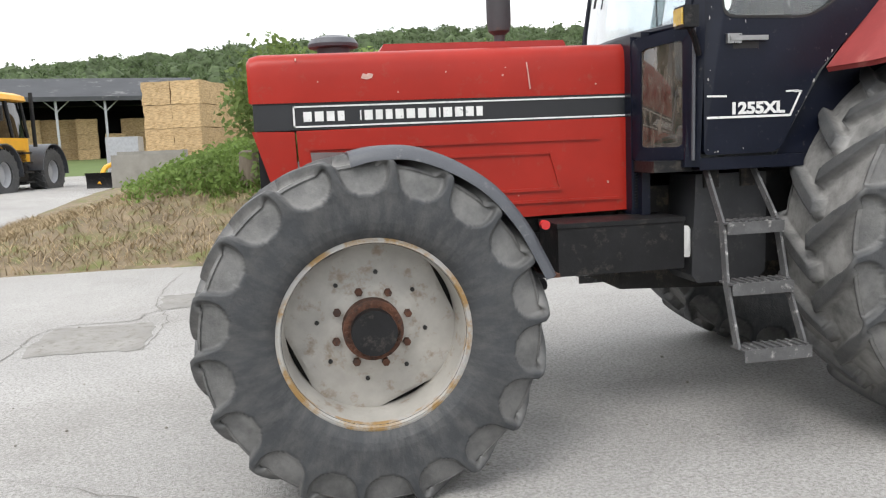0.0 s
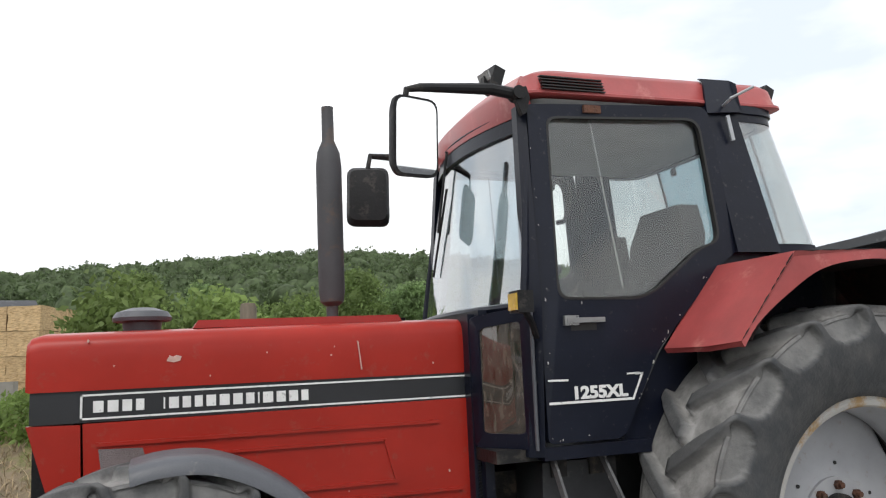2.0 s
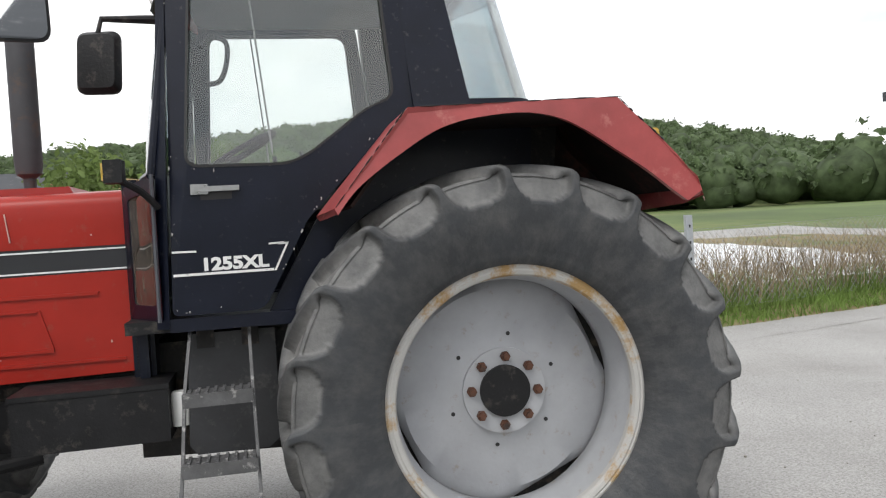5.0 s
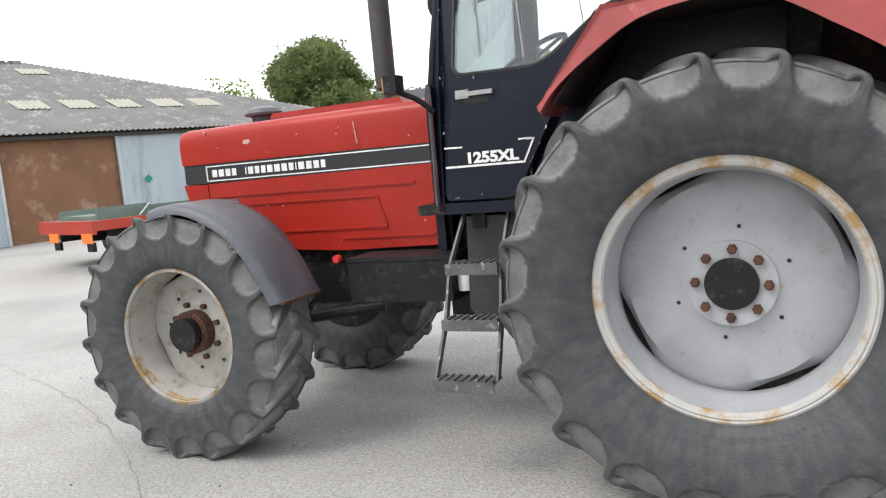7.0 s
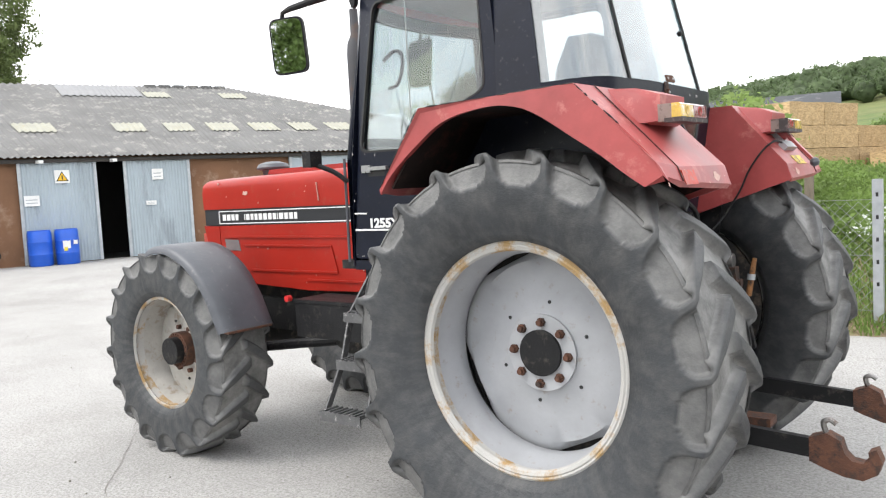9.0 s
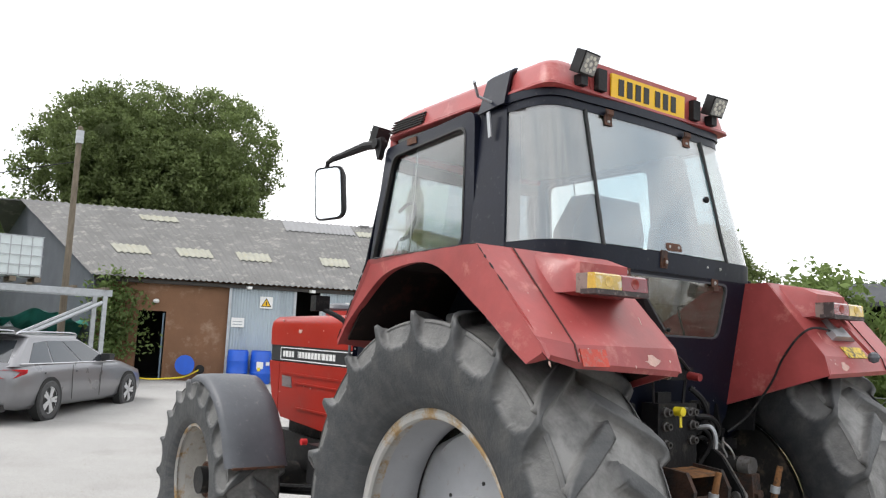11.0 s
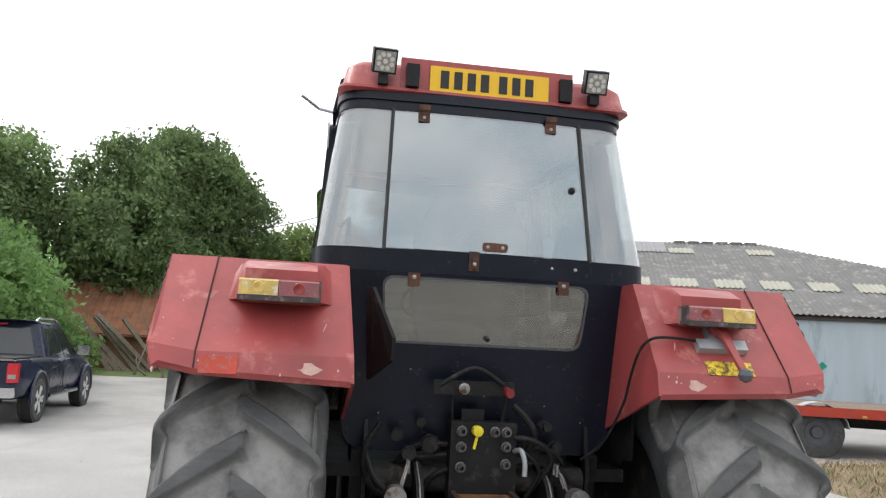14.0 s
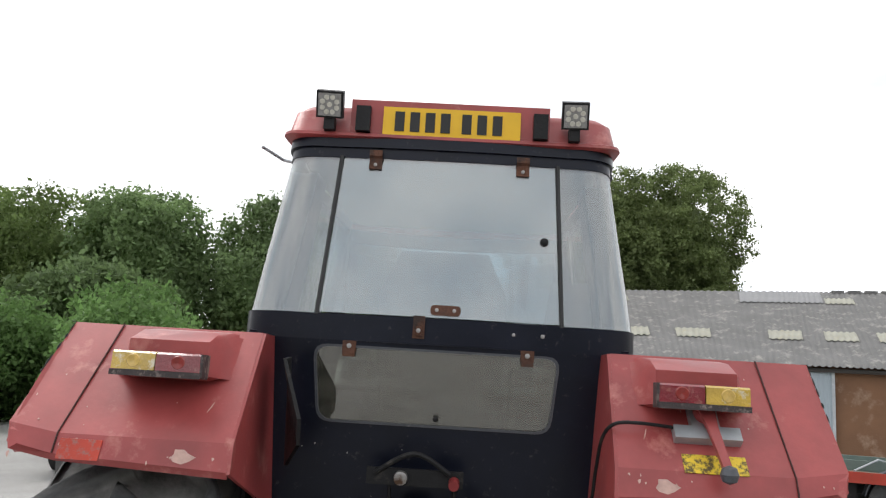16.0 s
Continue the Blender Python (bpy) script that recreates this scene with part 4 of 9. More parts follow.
for sg in (-1, 1):
    place = side_place(sg)
    door = part("cab_door", bevel(ring_panel(rounded(DOOR_O, ro), rounded(DOOR_I, ri), lambda u, v, d: place(u, v, d - 0.012), 0.04), 0.005), NAVY, tractor, "dark blue-black cab door with large window")
    gl = part("window", sheet(rounded([(u * 1.0, v) for u, v in DOOR_I], ri), lambda u, v, d: place(-0.8 + (u + 0.8) * 1.02, 2.25 + (v - 2.25) * 1.02, d + 0.008), 0.004), CABGLASS, door, "tinted door glass", smooth=0)
    seal_o = rounded(DOOR_I, ri)
    seal_i = [(-0.8 + (u + 0.8) * 0.975, 2.27 + (v - 2.27) * 0.975) for u, v in seal_o]
    part("window_seal", ring_panel(seal_o, seal_i, lambda u, v, d: place(u, v, d - 0.015), 0.02), INK, door)
    part("handle", join(box(-1.175, -1.0, *sorted((sg * 0.70, sg * 0.725)), 1.752, 1.772, 0.006), box(-1.185, -1.12, *sorted((sg * 0.695, sg * 0.718)), 1.742, 1.782, 0.01)), HARDWARE, door, "worn chrome door handle")
    part("handle_recess", box(-1.15, -1.03, *sorted((sg * 0.695, sg * 0.7005)), 1.72, 1.75, 0.002), INK, door)
    part("door_stay", tube([place(-0.925, 2.68, 0.02), place(-0.86, 1.9, 0.03)], 0.004, 6), LINING, door)
    part("hinge_plate", box(-0.97, -0.885, *sorted((sg * 0.585, sg * 0.625)), 2.69, 2.725, 0.003), RUST, door, "rusty brown hinge plate")
    # decal block on the door
    for pts in ([(-1.272, 1.517), (-1.18, 1.515), (-1.18, 1.523), (-1.272, 1.525)], [(-0.9, 1.529), (-0.84, 1.531), (-0.84, 1.538), (-0.9, 1.536)], [(-1.272, 1.424), (-0.885, 1.424), (-0.885, 1.434), (-1.272, 1.434)], [(-0.885, 1.424), (-0.83, 1.534), (-0.821, 1.534), (-0.876, 1.424)], [(-0.862, 1.527), (-0.825, 1.527), (-0.822, 1.535), (-0.862, 1.535)]):
        part("decal_line", prism(pts, *sorted((sg * 0.7005, sg * 0.7035))), WHITE, door)
    decal = bpy.data.curves.new("lettering", "FONT")
    decal.body, decal.size, decal.extrude, decal.offset = "1255XL", 0.068, 0.0012, 0.003
    flat = new("lettering", decal)
    me = bpy.data.meshes.new_from_object(flat)
    bpy.data.objects.remove(flat)
    wide = max(v.co.x for v in me.vertices)
    me.transform(Matrix.Translation((-1.035, sg * 0.7025, 1.443)) @ Matrix.Rotation(radians(0 if sg < 0 else 180), 4, "Z") @ Matrix.Rotation(radians(90), 4, "X") @ Matrix.Diagonal((1.2, 1, 1, 1)) @ Matrix.Translation((-wide / 2, 0, 0)))
    me.materials.append(WHITE)
    lett = new("lettering", me)
    lett.parent, lett.matrix_parent_inverse = door, world_of(door).inverted()
    # pillars: front post, rear post with its broad band
    part("front_pillar", loft([[(-1.30 + 0.062 * t, sg * (0.695 - 0.12 * max(0, t - 0.4) / 0.6 + o[1]), 1.22 + 1.5 * t) if o[0] == 0 else (-1.352 + 0.08 * t, sg * (0.655 - 0.1 * max(0, t - 0.4) / 0.6 + o[1]), 1.22 + 1.5 * t) for o in ((0, 0), (1, 0), (1, -0.05), (0, -0.05))] for t in (0, 0.4, 0.7, 1.0)]), NAVY, tractor)
    part("rear_pillar", bevel(sheet([(-0.275, 2.05), (-0.03, 2.05), (-0.145, 2.76), (-0.325, 2.76)], lambda u, v, d: (u, sg * (0.712 - 0.085 * max(0, v - 2.05) / 0.7 - d), v), 0.09), 0.012), NAVY, tractor, "broad dark rear cab post")
    part("roof_strap", loft([[(x, sg * (y + o), z) for x, y, z in ((-0.325, 0.638, 2.72), (-0.13, 0.645, 2.735), (-0.125, 0.618, 2.885), (-0.13, 0.58, 2.914), (-0.30, 0.57, 2.914), (-0.305, 0.606, 2.885))] for o in (0.0, 0.012)]), NAVY, tractor, "dark strap over the roof edge")
    if sg < 0:
        part("lamp_bracket", join(prism([(-0.235, 2.705), (-0.215, 2.71), (-0.195, 2.59), (-0.215, 2.585)], *sorted((sg * 0.665, sg * 0.672))), tube([(-0.23, sg * 0.65, 2.76), (-0.24, sg * 0.72, 2.775), (-0.17, sg * 0.8, 2.81)], 0.007, 8)), GALV, tractor, "bent steel bracket")
    # slanted corner panel ahead of the door, with a dull window
    def corner(u, v, d):
        t = (u + 1.48) / 0.15
        return (u, sg * (0.42 + 0.255 * t - d * 0.5), v)
    fr_o = [(-1.485, 1.25), (-1.325, 1.25), (-1.325, 1.83), (-1.485, 1.80)]
    fr_i = [(-1.462, 1.31), (-1.35, 1.31), (-1.35, 1.77), (-1.462, 1.75)]
    cp = part("corner_panel", ring_panel(rounded(fr_o, 0.02), rounded(fr_i, 0.02), corner, 0.05), NAVY, tractor)
    part("window", sheet(rounded(fr_i, 0.02), lambda u, v, d: corner(u, v, d + 0.02), 0.006), CORNERGLASS, cp, "dull brown-tinted corner glass")
    part("corner_rod", tube([(-1.335, sg * 0.7, 1.25), (-1.33, sg * 0.7, 1.83)], 0.008, 6), GREYPLASTIC, cp)
    part("cowl_side", box(-1.49, -1.40, *sorted((sg * 0.28, sg * 0.40)), 1.0, 1.815, 0.02), NAVY, tractor, "black cowl behind the bonnet")
    for k in range(12):
        part("vent_slat", box(-1.475, -1.42, *sorted((sg * 0.398, sg * 0.406)), 1.03 + k * 0.014, 1.037 + k * 0.014), BLACK, tractor)
    # indicator on an arm
    arm = part("indicator_arm", tube(curve([(-1.31, sg * 0.70, 1.70), (-1.36, sg * 0.76, 1.76), (-1.42, sg * 0.83, 1.80)], 4), 0.014, 8), BLACK, tractor)
    ind = part("indicator_lamp", box(-1.47, -1.405, *sorted((sg * 0.80, sg * 0.885)), 1.79, 1.875, 0.012), BLACK, arm, "black side lamp housing")
    part("lens", box(-1.478, -1.468, *sorted((sg * 0.808, sg * 0.878)), 1.80, 1.865, 0.003), AMBER, arm, "amber indicator lens")
    # inner side wall behind the door
    part("side_wall", prism([(-0.95, 1.2), (-0.7, 1.62), (-0.32, 2.06), (0.02, 2.06), (0.25, 2.02), (0.2, 1.3), (0.1, 1.2)], *sorted((sg * 0.62, sg * 0.66))), NAVY, tractor)
    part("sill", box(-1.30, -0.80, *sorted((sg * 0.56, sg * 0.69)), 1.205, 1.258, 0.012), NAVY, tractor, "scuffed black cab sill")

# floor, dash and the inside
part("cab_floor", box(-1.48, 0.2, -0.62, 0.62, 1.2, 1.25), BLACK, tractor)
part("firewall", box(-1.46, -1.42, -0.45, 0.45, 1.0, 1.83), NAVY, tractor)
part("dashboard", prism([(-1.40, 1.5), (-1.2, 1.5), (-1.14, 1.78), (-1.2, 1.86), (-1.40, 1.86)], -0.22, 0.22, 0.02), LINING, tractor)
wheel_bm = B()
addtube(wheel_bm, [(-1.02 + 0.2 * math.cos(a) * 0.9, 0.2 * math.sin(a), 1.96 + 0.2 * math.cos(a) * 0.5) for a in (2 * math.pi * k / 32 for k in range(33))], 0.014, 8)
for k in range(3):
    a = 2 * math.pi * k / 3
    addtube(wheel_bm, [(-1.02, 0, 1.95), (-1.02 + 0.18 * math.cos(a), 0.2 * math.sin(a), 1.96 + 0.1 * math.cos(a))], 0.01, 6)
addtube(wheel_bm, [(-1.02, 0, 1.95), (-1.18, 0, 1.7)], 0.025, 8)
part("steering_wheel", wheel_bm, BLACK, tractor)
seat = part("driver_seat", bevel(loft([[(x, y, 1.62 + z) for x, y, z in ((-0.72, -w, h), (-0.72, w, h), (-0.2, w, h), (-0.2, -w, h))] for w, h in ((0.2, 0), (0.25, 0.05), (0.24, 0.14))]), 0.04), SEAT, tractor, "dark fabric driver's seat")
part("backrest", bevel(loft([[(-0.3 + t * 0.12 + o, y, 1.72 + t * 0.66) for y, o in ((-w, 0), (w, 0), (w, 0.13), (-w, 0.13))] for t, w in ((0, 0.2), (0.3, 0.25), (0.75, 0.25), (1.0, 0.17))]), 0.05, 3), SEAT, seat)
for y in (-0.33, 0.33):
    part("armrest", box(-0.55, -0.2, y - 0.04, y + 0.04, 1.88, 1.95, 0.02), SEAT, seat)
part("passenger_seat", bevel(loft([[(-0.2 + o, 0.5 + y, 1.9 + t * 0.4) for y, o in ((-w, 0), (w, 0), (w, 0.08), (-w, 0.08))] for t, w in ((0, 0.09), (0.5, 0.1), (1.0, 0.07))]), 0.03), SEAT, tractor, "small folding second seat")
part("gear_lever", join(tube([(-0.75, -0.28, 1.3), (-0.85, -0.3, 1.92)], 0.01), tube([(-0.6, 0.3, 1.3), (-0.7, 0.32, 2.0)], 0.01)), BLACK, tractor)
part("grab_rail", tube(curve([(-1.12, -0.56, 2.35), (-1.08, -0.52, 2.4), (-1.02, -0.52, 2.38), (-1.02, -0.52, 2.3), (-1.05, -0.53, 2.22), (-1.1, -0.55, 2.2)], 4), 0.011, 8), BLACK, tractor)

# windscreen: a shallow curve between the front posts
def screen(u, v, d=0):
    """u -1 to 1 across, v 0 to 1 up."""
    hw = 0.645 - 0.095 * max(0, v - 0.1)
    return (-1.335 + 0.115 * v - 0.10 * (1 - u * u) + d, hw * u, 1.83 + 0.88 * v)


us, vs = [k / 8 - 1 for k in range(17)], [k / 6 for k in range(7)]
bm = B()
for dd in (0, 0.005):
    g = [[bm.verts.new(screen(u, v, dd)) for v in vs] for u in us]
    for i in range(16):
        for j in range(6):
            bm.faces.new((g[i][j], g[i + 1][j], g[i + 1][j + 1], g[i][j + 1]))
part("windscreen", bm, SCREENGLASS, tractor, "large curved windscreen", smooth=60)
for v, r in ((0.0, 0.02), (1.0, 0.025)):
    part("screen_rail", tube([screen(u, v) for u in us], r, 8), NAVY, tractor)
for u in (-1, 1):
    part("screen_post", tube([screen(u, v) for v in vs], 0.018, 8), NAVY, tractor)
part("wiper", join(tube([screen(0.25, 0.98, -0.03), screen(0.3, 0.5, -0.03)], 0.007, 6), tube([screen(0.2, 0.75, -0.02), screen(0.4, 0.25, -0.02)], 0.006, 6)), BLACK, tractor, "black wiper arm and blade")

def dome(c, r):
    """A low round bolt head that faces backwards."""
    x, y, z = c
    return loft([[(x + o, y + q * r * math.cos(a), z + q * r * math.sin(a)) for a in (2 * math.pi * k / 12 for k in range(12))] for o, q in ((-0.004, 1.0), (r * 0.3, 0.95), (r * 0.6, 0.65), (r * 0.7, 0.15))])


# rear: curved corner glass, hinged rear window, waist and lower panel
def rear_line(v, inset=0.0):
    """Plan line of the cab's back, from the left post round to the right, v 0 at the waist, 1 at the roof."""
    xs, ys = -0.04 - 0.11 * v, 0.70 - 0.075 * v - inset
    xr, yr = 0.272 - 0.15 * v - inset, 0.425 - 0.02 * v
    pts = []
    for k in range(9):
        a = radians(90 * k / 8)
        pts.append((xs + (xr - xs) * max(0.0, math.sin(a)) ** 0.5, -(yr + (ys - yr) * max(0.0, math.cos(a)) ** 0.5)))
    mid = [(xr + 0.016 * (1 - (t * t)), yr * t) for t in (-0.6, -0.25, 0.25, 0.6)]
    return pts + mid + [(x, -y) for x, y in pts[::-1]]


def skin(z0, z1, v0, v1, thick, lo, hi, out=0.0):
    rings = []
    for z, v in ((z0, v0), (z1, v1)):
        a = rear_line(v, -out)[lo:hi]
        b = rear_line(v, thick - out)[lo:hi]
        rings.append([(x, y, z) for x, y in a] + [(x, y, z) for x, y in b[::-1]])
    return loft(rings)


part("corner_glass", skin(2.09, 2.70, 0.0, 0.98, 0.006, 0, 9), CURVEDGLASS, tractor, "curved rear corner glass", smooth=50)
part("corner_glass", skin(2.09, 2.70, 0.0, 0.98, 0.006, 13, 22), CURVEDGLASS, tractor, "curved rear corner glass", smooth=50)
rw = part("rear_window", skin(2.095, 2.70, 0.0, 0.98, 0.006, 8, 14), REARGLASS, tractor, "hinged tinted rear window", smooth=50)
for s in (-1, 1):
    part("window_seal", tube([(0.276, s * 0.425, 2.085), (0.13, s * 0.406, 2.70)], 0.008, 6), INK, rw)
    hinge = part("hinge_plate", bevel(loft([[(x, s * 0.276 + y, z) for y in (-0.024, 0.024) for x in ((x0, x0 + 0.006) if y < 0 else (x0 + 0.006, x0))] for x0, z in ((0.146, 2.650), (0.140, 2.672), (0.142, 2.692), (0.152, 2.70), (0.150, 2.722))]), 0.002), RUST, rw, "rusty brown hinge")
    part("bolt", dome((0.150, s * 0.276, 2.667), 0.007), BAREEDGE, hinge)
latch_plate = part("handle", sheet(rounded([(-0.03, 2.104), (0.075, 2.104), (0.075, 2.14), (-0.03, 2.14)], 0.0165), lambda u, v, d: (0.287 - 0.24 * (v - 2.104) - d, u, v), 0.008), RUST, rw, "rusty oval latch plate")
for y in (-0.008, 0.053):
    part("bolt", dome((0.283, y, 2.122), 0.007), BAREEDGE, latch_plate)
part("pivot_knob", join(dome((0.205, 0.36, 2.395), 0.016), tube([(0.186, 0.36, 2.395), (0.208, 0.36, 2.395)], 0.008, 10)), BLACK, rw, "small dark pull knob")
part("waist_rail", skin(2.0, 2.09, 0.0, 0.0, 0.05, 0, 22, 0.006), NAVY, tractor, "dark waist rail round the cab's back", smooth=50)
latch = part("latch", join(box(0.292, 0.300, -0.085, -0.045, 2.02, 2.098, 0.003), box(0.298, 0.312, -0.074, -0.056, 2.03, 2.062, 0.004)), RUST, tractor, "rusty latch")
part("bolt", dome((0.312, -0.065, 2.046), 0.008), BAREEDGE, latch)
for y in (0.26, 0.36):
    part("bolt_hole", dome((0.285, y, 2.052), 0.007), BAREEDGE, tractor)
part("header_rail", join(skin(2.695, 2.735, 0.98, 1.0, 0.05, 0, 22, 0.004), skin(2.735, 2.775, 1.0, 1.02, 0.05, 0, 22, 0.014)), NAVY, tractor, smooth=50)


def back(u, v, d):
    return (0.285 - 0.10 * (2.0 - v) / 0.7 - d, u, v)


bo = [(-0.54, 1.30), (0.54, 1.30), (0.575, 2.0), (-0.575, 2.0)]
bi = [(-0.40, 1.722), (0.40, 1.722), (0.425, 1.985), (-0.425, 1.985)]
part("back_panel", ring_panel(rounded(bo, [0.1, 0.1, 0.02, 0.02]), rounded(bi, 0.05), back, 0.03), NAVY, tractor, "dark blue-black rear panel")
part("lower_window", sheet(rounded(bi, 0.05), lambda u, v, d: back(u * 1.01, v, d + 0.004), 0.006), DIRTYGLASS, tractor, "dirty lower rear window")
lo_i = rounded([(-0.392, 1.73), (0.392, 1.73), (0.416, 1.977), (-0.416, 1.977)], 0.046)
part("window_seal", ring_panel(rounded(bi, 0.05), lo_i, lambda u, v, d: back(u, v, d - 0.004), 0.008), GREYPLASTIC, tractor)
for y in (-0.30, 0.31):
    clip = part("window_clip", join(box(0.286, 0.292, y - 0.023, y + 0.023, 1.962, 2.0, 0.002), box(0.27, 0.30, y - 0.02, y + 0.02, 1.946, 1.964, 0.003)), RUST, tractor, "rusty window clip")
    part("bolt", dome((0.291, y, 1.982), 0.009), BAREEDGE, clip)
part("lower_knob", join(dome((0.268, 0.01, 1.752), 0.010), tube([(0.245, 0.01, 1.752), (0.268, 0.01, 1.752)], 0.005, 8)), BLACK, tractor, "small dark pull knob")

# roof
def roof_ring(z, front, rear, hw_f, hw_r, rf=0.12, rr=0.16):
    p = [(front, -hw_f), (front, hw_f), (rear, hw_r), (rear, -hw_r)]
    return [(x, y, z) for x, y in rounded(p, [rf, rf, rr, rr], 6)]


roof = part("roof", bevel(loft([roof_ring(2.770, -1.24, 0.135, 0.595, 0.635, rr=0.07), roof_ring(2.776, -1.26, 0.15, 0.60, 0.646, rr=0.075), roof_ring(2.788, -1.26, 0.148, 0.60, 0.643, rr=0.075), roof_ring(2.795, -1.25, 0.135, 0.592, 0.628, rr=0.07), roof_ring(2.875, -1.22, 0.115, 0.57, 0.612, rr=0.07), roof_ring(2.905, -1.17, 0.09, 0.54, 0.58, rr=0.08), roof_ring(2.925, -1.05, 0.0, 0.45, 0.5)]), 0.0), FADED, tractor, "faded red cab roof", smooth=50)
part("roof_front", loft([[screen(u, 0.965, -0.02) for u in us] + [screen(u, 0.965, 0.03) for u in us[::-1]], [(-1.27 - 0.07 * (1 - u * u), 0.545 * u, 2.80) for u in us] + [(-1.2 - 0.05 * (1 - u * u), 0.54 * u, 2.80) for u in us[::-1]], [(-1.2 - 0.04 * (1 - u * u), 0.47 * u, 2.895) for u in us] + [(-1.14, 0.47 * u, 2.895) for u in us[::-1]]]), FADED, tractor, "sloping faded red roof peak", smooth=50)
part("screen_header", loft([[screen(u, v, -0.016) for u in us] + [screen(u, v, 0.02) for u in us[::-1]] for v in (0.885, 0.93, 0.968)]), NAVY, tractor, "black rail over the windscreen", smooth=50)
LEDM = M("grey_led_chip", (0.55, 0.54, 0.47), 0.3, var=0.2, scale=60, bump=0.0)
part("headlining", loft([roof_ring(2.70, -1.2, 0.08, 0.54, 0.58), roof_ring(2.76, -1.22, 0.1, 0.57, 0.62)]), LINING, tractor, "grey roof lining")
for sg in (-1, 1):
    for k in range(5):
        part("roof_vent_slat", loft([[(x, sg * (0.622 - 0.4 * (zz - 2.785) + o), zz) for zz, o in ((2.79 + k * 0.016, 0.001), (2.795 + k * 0.016, 0.003), (2.796 + k * 0.016, -0.02), (2.79 + k * 0.016, -0.02))] for x in (-1.165, -0.85)]), INK, roof)
    # work lamps
    for x, y, t in ((0.175, 0.46, 25), (-1.38, 0.55, -20)):
        lamp = part("work_lamp", box(-0.028, 0.028, -0.05, 0.05, -0.05, 0.05, 0.008, m=pose(x, sg * y, 2.888 if x > 0 else 2.83, 0, t, sg * (-4 if x > 0 else 170))), BLACK, tractor, "square black work lamp")
        part("lens", box(0.028 if x > 0 else -0.036, 0.036 if x > 0 else -0.028, -0.042, 0.042, -0.042, 0.042, 0.004, m=pose(x, sg * y, 2.888 if x > 0 else 2.83, 0, t, sg * (-4 if x > 0 else -10))), CLEARLENS, lamp, "clear ribbed lens")
        for k in range(9 if x > 0 else 0):
            ly, lz = (0.0, 0.0) if k == 8 else (0.029 * math.cos(k * math.pi / 4 + 0.4), 0.029 * math.sin(k * math.pi / 4 + 0.4))
            led = loft([[(0.034 + o, ly + r * math.cos(q), lz + r * math.sin(q)) for q in (2 * math.pi * n / 10 for n in range(10))] for o, r in ((0.0, 0.0105), (0.003, 0.0095), (0.0035, 0.004))])
            bmesh.ops.transform(led, matrix=pose(x, sg * y, 2.888, 0, t, sg * -4), verts=led.verts)
            part("led", led, LEDM, lamp)
        part("lamp_foot", box(x - 0.045, x, sg * y - 0.02, sg * y + 0.02, 2.79, 2.84, 0.004), BLACK, lamp)
    part("flood_lamp", bevel(box(0.12, 0.165, sg * 0.335 - 0.027, sg * 0.335 + 0.027, 2.795, 2.892), 0.012), BLACK, tractor, "small black roof lamp")
plate = part("number_plate", box(0.138, 0.147, -0.26, 0.26, 2.787, 2.898, 0.003), YELLOW, tractor, "yellow number plate with black bars")
part("plate_box", box(0.09, 0.136, -0.385, 0.37, 2.775, 2.925, 0.01), FADED, tractor)
x = -0.215
for k in range(7):
    if k == 4:
        x += 0.022
    part("lettering", box(0.1475, 0.15, x, x + 0.036, 2.803, 2.88, 0.004), INK, plate)
    x += 0.058

# fenders
FPROF = [(-0.705, 1.63), (-0.385, 1.99), (0.40, 2.002), (0.69, 1.668), (0.715, 1.59)]
ARCH = [(-0.655, 1.62), (-0.58, 1.71), (-0.43, 1.82), (-0.25, 1.92), (-0.03, 1.955), (0.12, 1.945), (0.25, 1.895), (0.44, 1.765), (0.57, 1.645), (0.63, 1.60)]


FOUT = [(-0.665, 1.645), (-0.385, 1.99), (0.40, 2.002), (0.672, 1.69), (0.695, 1.638)]


def along(prof, s):
    """A point at share s of a line's length."""
    seg = [math.dist(a, b) for a, b in zip(prof, prof[1:])]
    left = s * sum(seg)
    for (a, b), k in zip(zip(prof, prof[1:]), seg):
        if left <= k + 1e-9:
            t = left / k
            return (a[0] + (b[0] - a[0]) * t, a[1] + (b[1] - a[1]) * t)
        left -= k
    return prof[-1]


fender_of = {}
# near-black with the shade under the fenders put into the colour
UNDER_SHADE = M("shaded_underside", (0.018, 0.012, 0.011), 0.9, var=0.3, spec=0.15, spot=(0.05, 0.02, 0.017), spot_scale=6, spot_amount=0.3)
LAMPBASE = M("dirty_lens_base", (0.22, 0.17, 0.15), 0.6, spot=(0.08, 0.05, 0.04), spot_scale=30, spot_amount=0.4)
LAMPFOOT = M("dirty_black_lamp_foot", (0.045, 0.035, 0.035), 0.6, spot=(0.25, 0.2, 0.18), spot_scale=35, spot_amount=0.3)
BULB = {"amber_lens": M("amber_bulb_ring", (0.62, 0.42, 0.12), 0.2, var=0.2, scale=60, bump=0.0), "red_lens": M("red_bulb_ring", (0.26, 0.035, 0.03), 0.2, var=0.2, scale=60, bump=0.0)}
SEAM = M("dark_red_seam", (0.05, 0.012, 0.01), 0.7, bump=0.0)
